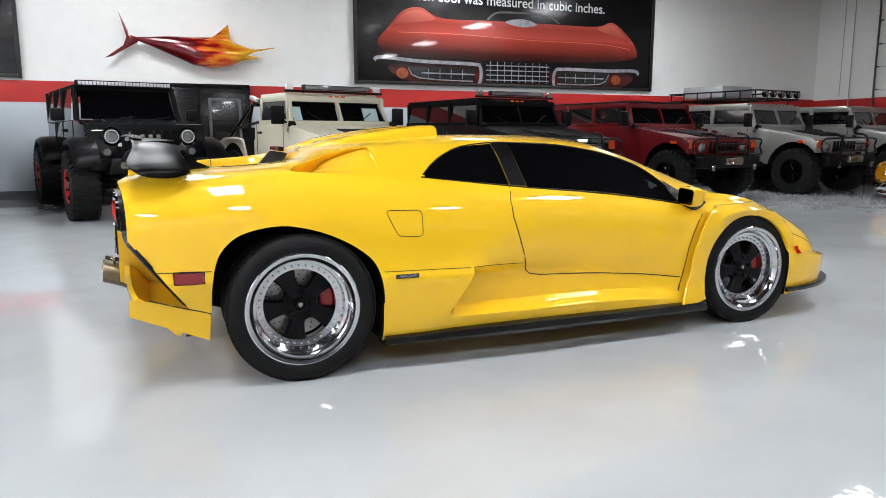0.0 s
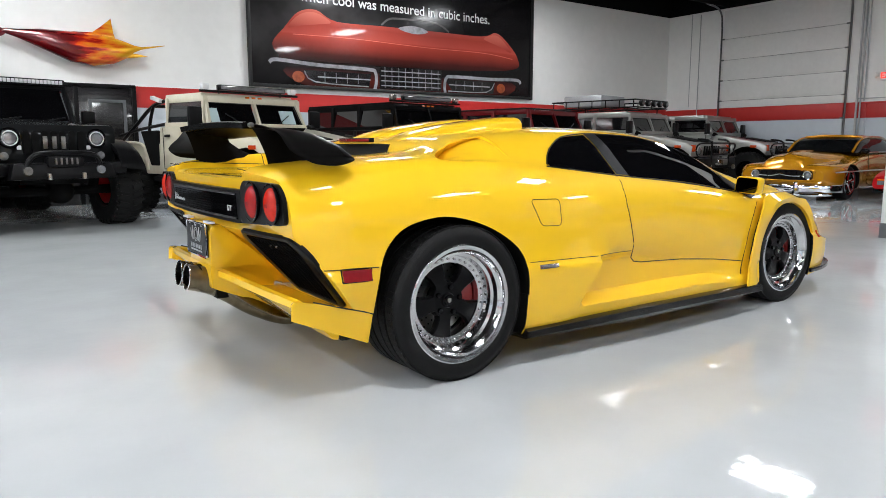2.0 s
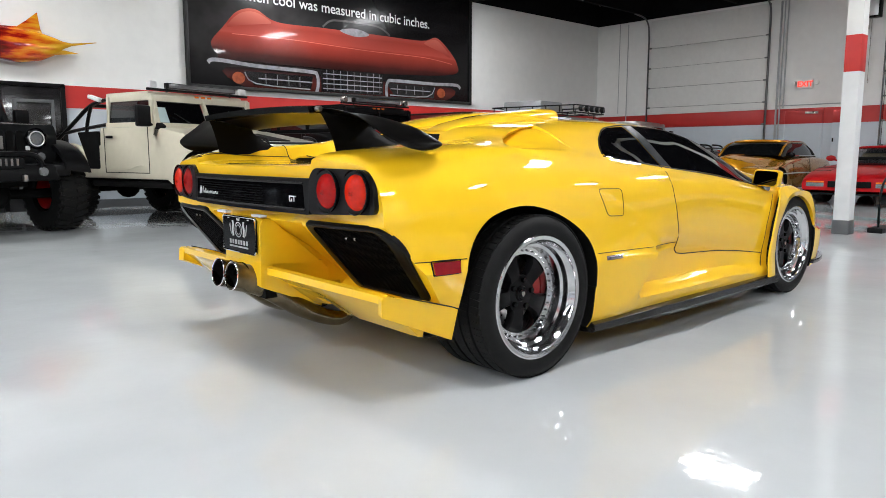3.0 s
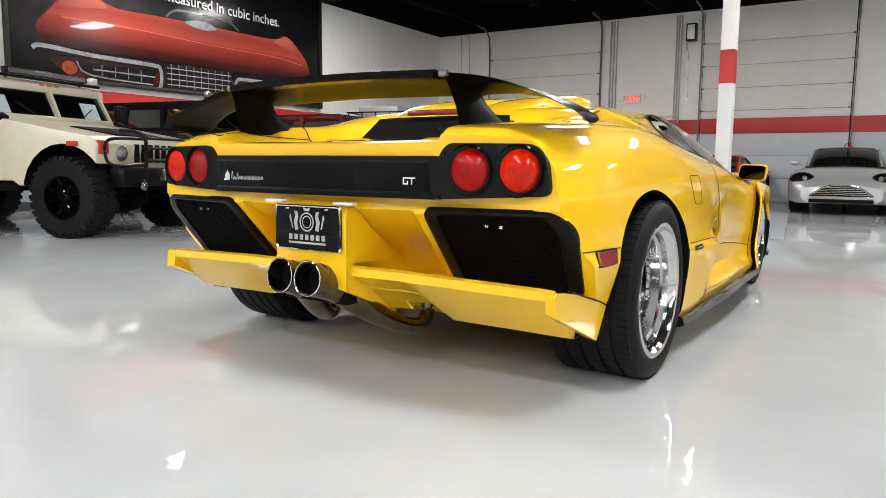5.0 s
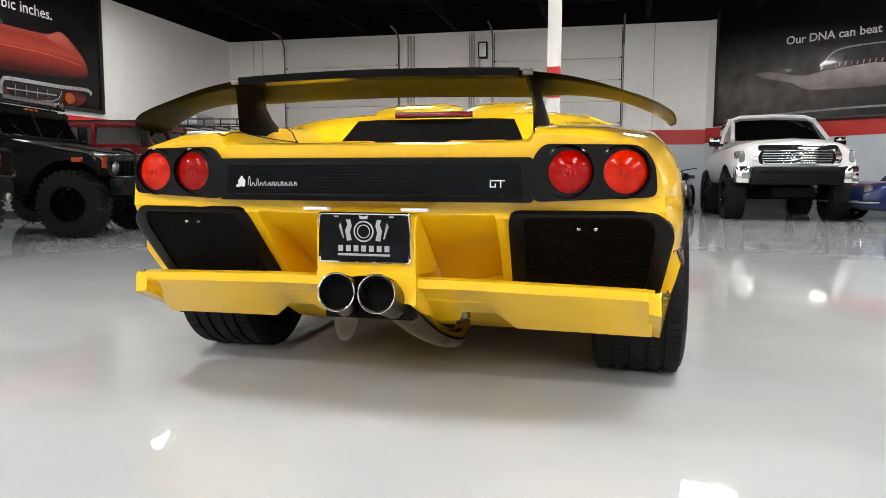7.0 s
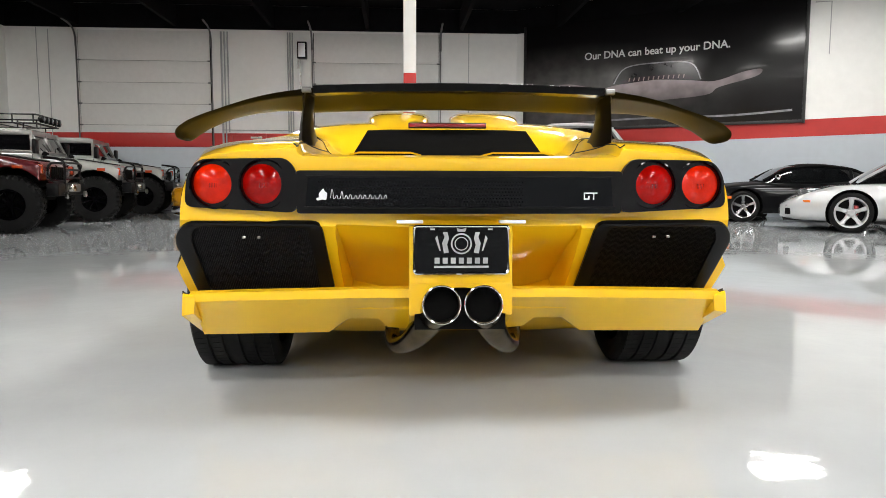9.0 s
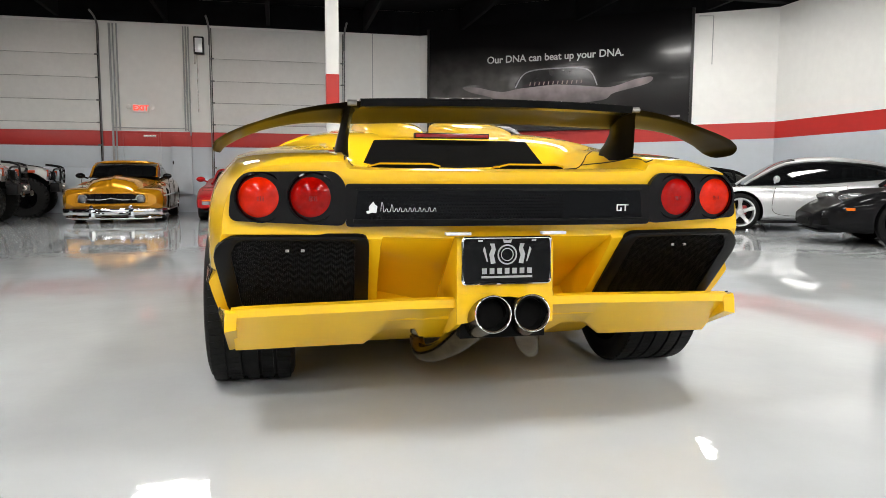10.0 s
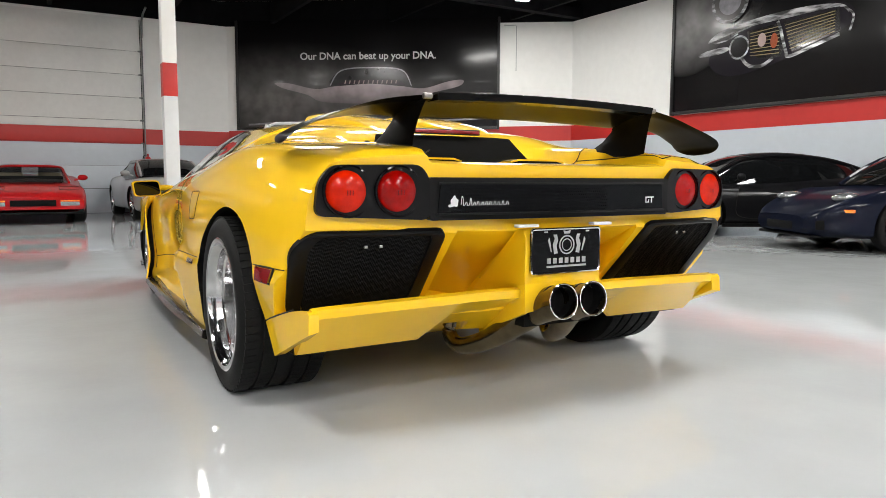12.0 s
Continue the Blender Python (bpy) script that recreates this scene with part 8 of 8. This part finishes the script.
for s in (-1, 1):
    road_wheel(tk, (.95, s * .86, .45), s, .45, .32, .25, BLACK_GLOSS, 6, chunky=True)
    road_wheel(tk, (-1.2, s * .86, .45), s, .45, .32, .25, BLACK_GLOSS, 6, chunky=True)
    slab_part("headlamp", LENS_CLEAR, tb, (1.60, s * .80, 1.10), (.22, .30, .22), .05, "clear headlamp", Matrix.Rotation(-s * .3, 3, "Z"))
    slab_part("bumper_corner", CHROME, tb, (1.66, s * .84, .80), (.30, .26, .30), .05, "chrome bumper corner")
    slab_part("fog_lamp", LENS_CLEAR, tb, (1.815, s * .80, .78), (.03, .14, .10), .02)
    slab_part("mirror", BLACK_GLOSS, tb, (.35, s * 1.10, 1.42), (.12, .20, .17), .05, "black mirror with a chrome cap")
    slab_part("mirror_cap", CHROME, tb, (.40, s * 1.10, 1.455), (.07, .18, .08), .03)
    slab_part("mirror_arm", BLACK_SATIN, tb, (.36, s * 1.02, 1.36), (.06, .16, .05), .01)
rows = []
for x, wb, wt, zb, zt in ((-1.2, .88, .70, 1.25, 1.90), (-.6, .90, .72, 1.27, 1.93), (-.1, .90, .72, 1.28, 1.92), (.15, .89, .74, 1.37, 1.80), (.62, .86, .82, 1.41, 1.44)):
    half = [(wb, zb), ((wb + wt) / 2 + .02, (zb + zt) / 2), (wt, zb + (zt - zb) * .9), (wt * .8, zt - .01), (0, zt + .01)]
    r = [V((x, y, z)) for y, z in half]
    rows.append(r + [V((p.x, -p.y, p.z)) for p in reversed(r[:-1])])
bm = bmesh.new()
add_loft(bm, rows)
part("cabin_glass", bm, TINT, tb, "dark windscreen and side glass", 50)
bm = bmesh.new()
add_loft(bm, [[p + V((0, 0, .012)) for p in r[2:-2]] for r in rows[:3]])
part("roof", bm, WHITEP, tb)
bm = bmesh.new()
add_tube(bm, [p + V((.03, 0, .005)) for p in rows[2][2:-2]], .035, 6)
part("roof_edge", bm, WHITEP, tb)
for s in (-1, 1):
    bm = bmesh.new()
    add_tube(bm, [V((r[2].x, s * abs(r[2].y), r[2].z)) for r in rows[2:]], .04, 6)
    add_tube(bm, [V((-.1, s * .91, 1.28)), V((-.1, s * .83, 1.6)), V((-.1, s * .74, 1.88))], .05, 6)
    part("pillar", bm, WHITEP, tb)
bm = bmesh.new()
add_prism(bm, rounded([(-.66, .92), (.66, .92), (.72, 1.10), (.62, 1.30), (-.62, 1.30), (-.72, 1.10)], .06, 3), "x", 1.60, 1.76, .01)
gr = part("grille_surround", bm, CHROME, tb, "large chrome grille surround")
bm = bmesh.new()
add_prism(bm, rounded([(-.58, .97), (.58, .97), (.62, 1.10), (.55, 1.22), (-.55, 1.22), (-.62, 1.10)], .05, 3), "x", 1.74, 1.765)
part("grille_mesh", bm, BLACK_MATT, gr)
for k in range(6):
    slab_part("grille_slat", CHROME, gr, (1.77, 0, .99 + k * .042), (.02, 1.12 - abs(k - 2.5) * .02, .018), .004)
bm = bmesh.new()
for a, rx, rz in ((0, .10, .07),):
    add_tube(bm, [(1.785, rx * math.cos(t), 1.10 + rz * math.sin(t)) for t in np.linspace(0, 2 * math.pi, 25)[:-1]], .012, 6, True)
    add_tube(bm, [(1.785, .045 * math.cos(t), 1.11 + .06 * math.sin(t)) for t in np.linspace(0, 2 * math.pi, 21)[:-1]], .010, 6, True)
part("emblem", bm, CHROME, gr, "plain chrome rings")
slab_part("front_bumper", BLACK_SATIN, tb, (1.76, 0, .78), (.22, 1.46, .30), .03, "dark grey bumper")
slab_part("bumper_slot", BLACK_MATT, tb, (1.872, 0, .84), (.01, 1.2, .06), .003)
for c2, s2 in (((1.2, 0, .50), (1.0, .7, .16)), ((.95, 0, .42), (.12, 1.5, .12)), ((-1.2, 0, .42), (.12, 1.5, .12)), ((0, 0, .56), (2.8, .7, .14))):
    slab_part("chassis", BLACK_MATT, tk, c2, s2, .03)

# small motorcycle against the far wall
mb = thing("motorcycle", pose(15.2, 1.98, 0, 0, 0, 160) @ Matrix.Scale(.95, 4), "small dark off-road motorcycle on its stand", "motorcycle")
for x in (-.6, .62):
    bm = bmesh.new()
    add_lathe(bm, [(.26, -.03), (.30, -.045), (.33, -.03), (.335, 0), (.33, .03), (.30, .045), (.26, .03)], c=(x, 0, .335), seg=30)
    wl = part("wheel", bm, RUBBER, mb)
    bm = bmesh.new()
    for k in range(18):
        t = 2 * math.pi * k / 18
        add_tube(bm, [(x, 0, .335), (x + .27 * math.cos(t), 0, .335 + .27 * math.sin(t))], .003, 4)
    part("spokes", bm, STEEL, wl)
bm = bmesh.new()
for pts in ([(.62, .06, .335), (.42, .06, .98)], [(.62, -.06, .335), (.42, -.06, .98)], [(.42, 0, .9), (-.1, 0, .8), (-.6, 0, .36)], [(.4, 0, .85), (.15, 0, .38), (-.2, 0, .36), (-.6, 0, .36)]):
    add_tube(bm, pts, .02, 6)
part("frame", bm, STEEL, mb)
bm = bmesh.new()
add_tube(bm, smooth_line([(.30, .36, 1.06), (.38, .15, 1.03), (.42, 0, .99), (.38, -.15, 1.03), (.30, -.36, 1.06)], 4), .013, 6)
part("handlebar", bm, BLACK_SATIN, mb)
slab_part("seat", BLACK_SATIN, mb, (-.32, 0, .86), (.62, .20, .09), .03)
slab_part("tank", BLACKP, mb, (.14, 0, .86), (.36, .22, .18), .06)
slab_part("engine", STEEL, mb, (.02, 0, .52), (.34, .24, .32), .05)
slab_part("fender", BLACK_SATIN, mb, (.62, 0, .72), (.4, .11, .03), .01, mx=Matrix.Rotation(.2, 3, "Y"))
bm = bmesh.new()
add_lathe(bm, [(0, .52), (.07, .51), (.08, .46), (.04, .42)], c=(0, 0, .92), axis="x", seg=14)
part("headlamp", bm, LENS_CLEAR, mb)
bm = bmesh.new()
add_tube(bm, [(-.05, .05, .40), (-.1, .28, .0)], .012, 6)
part("side_stand", bm, STEEL, mb)
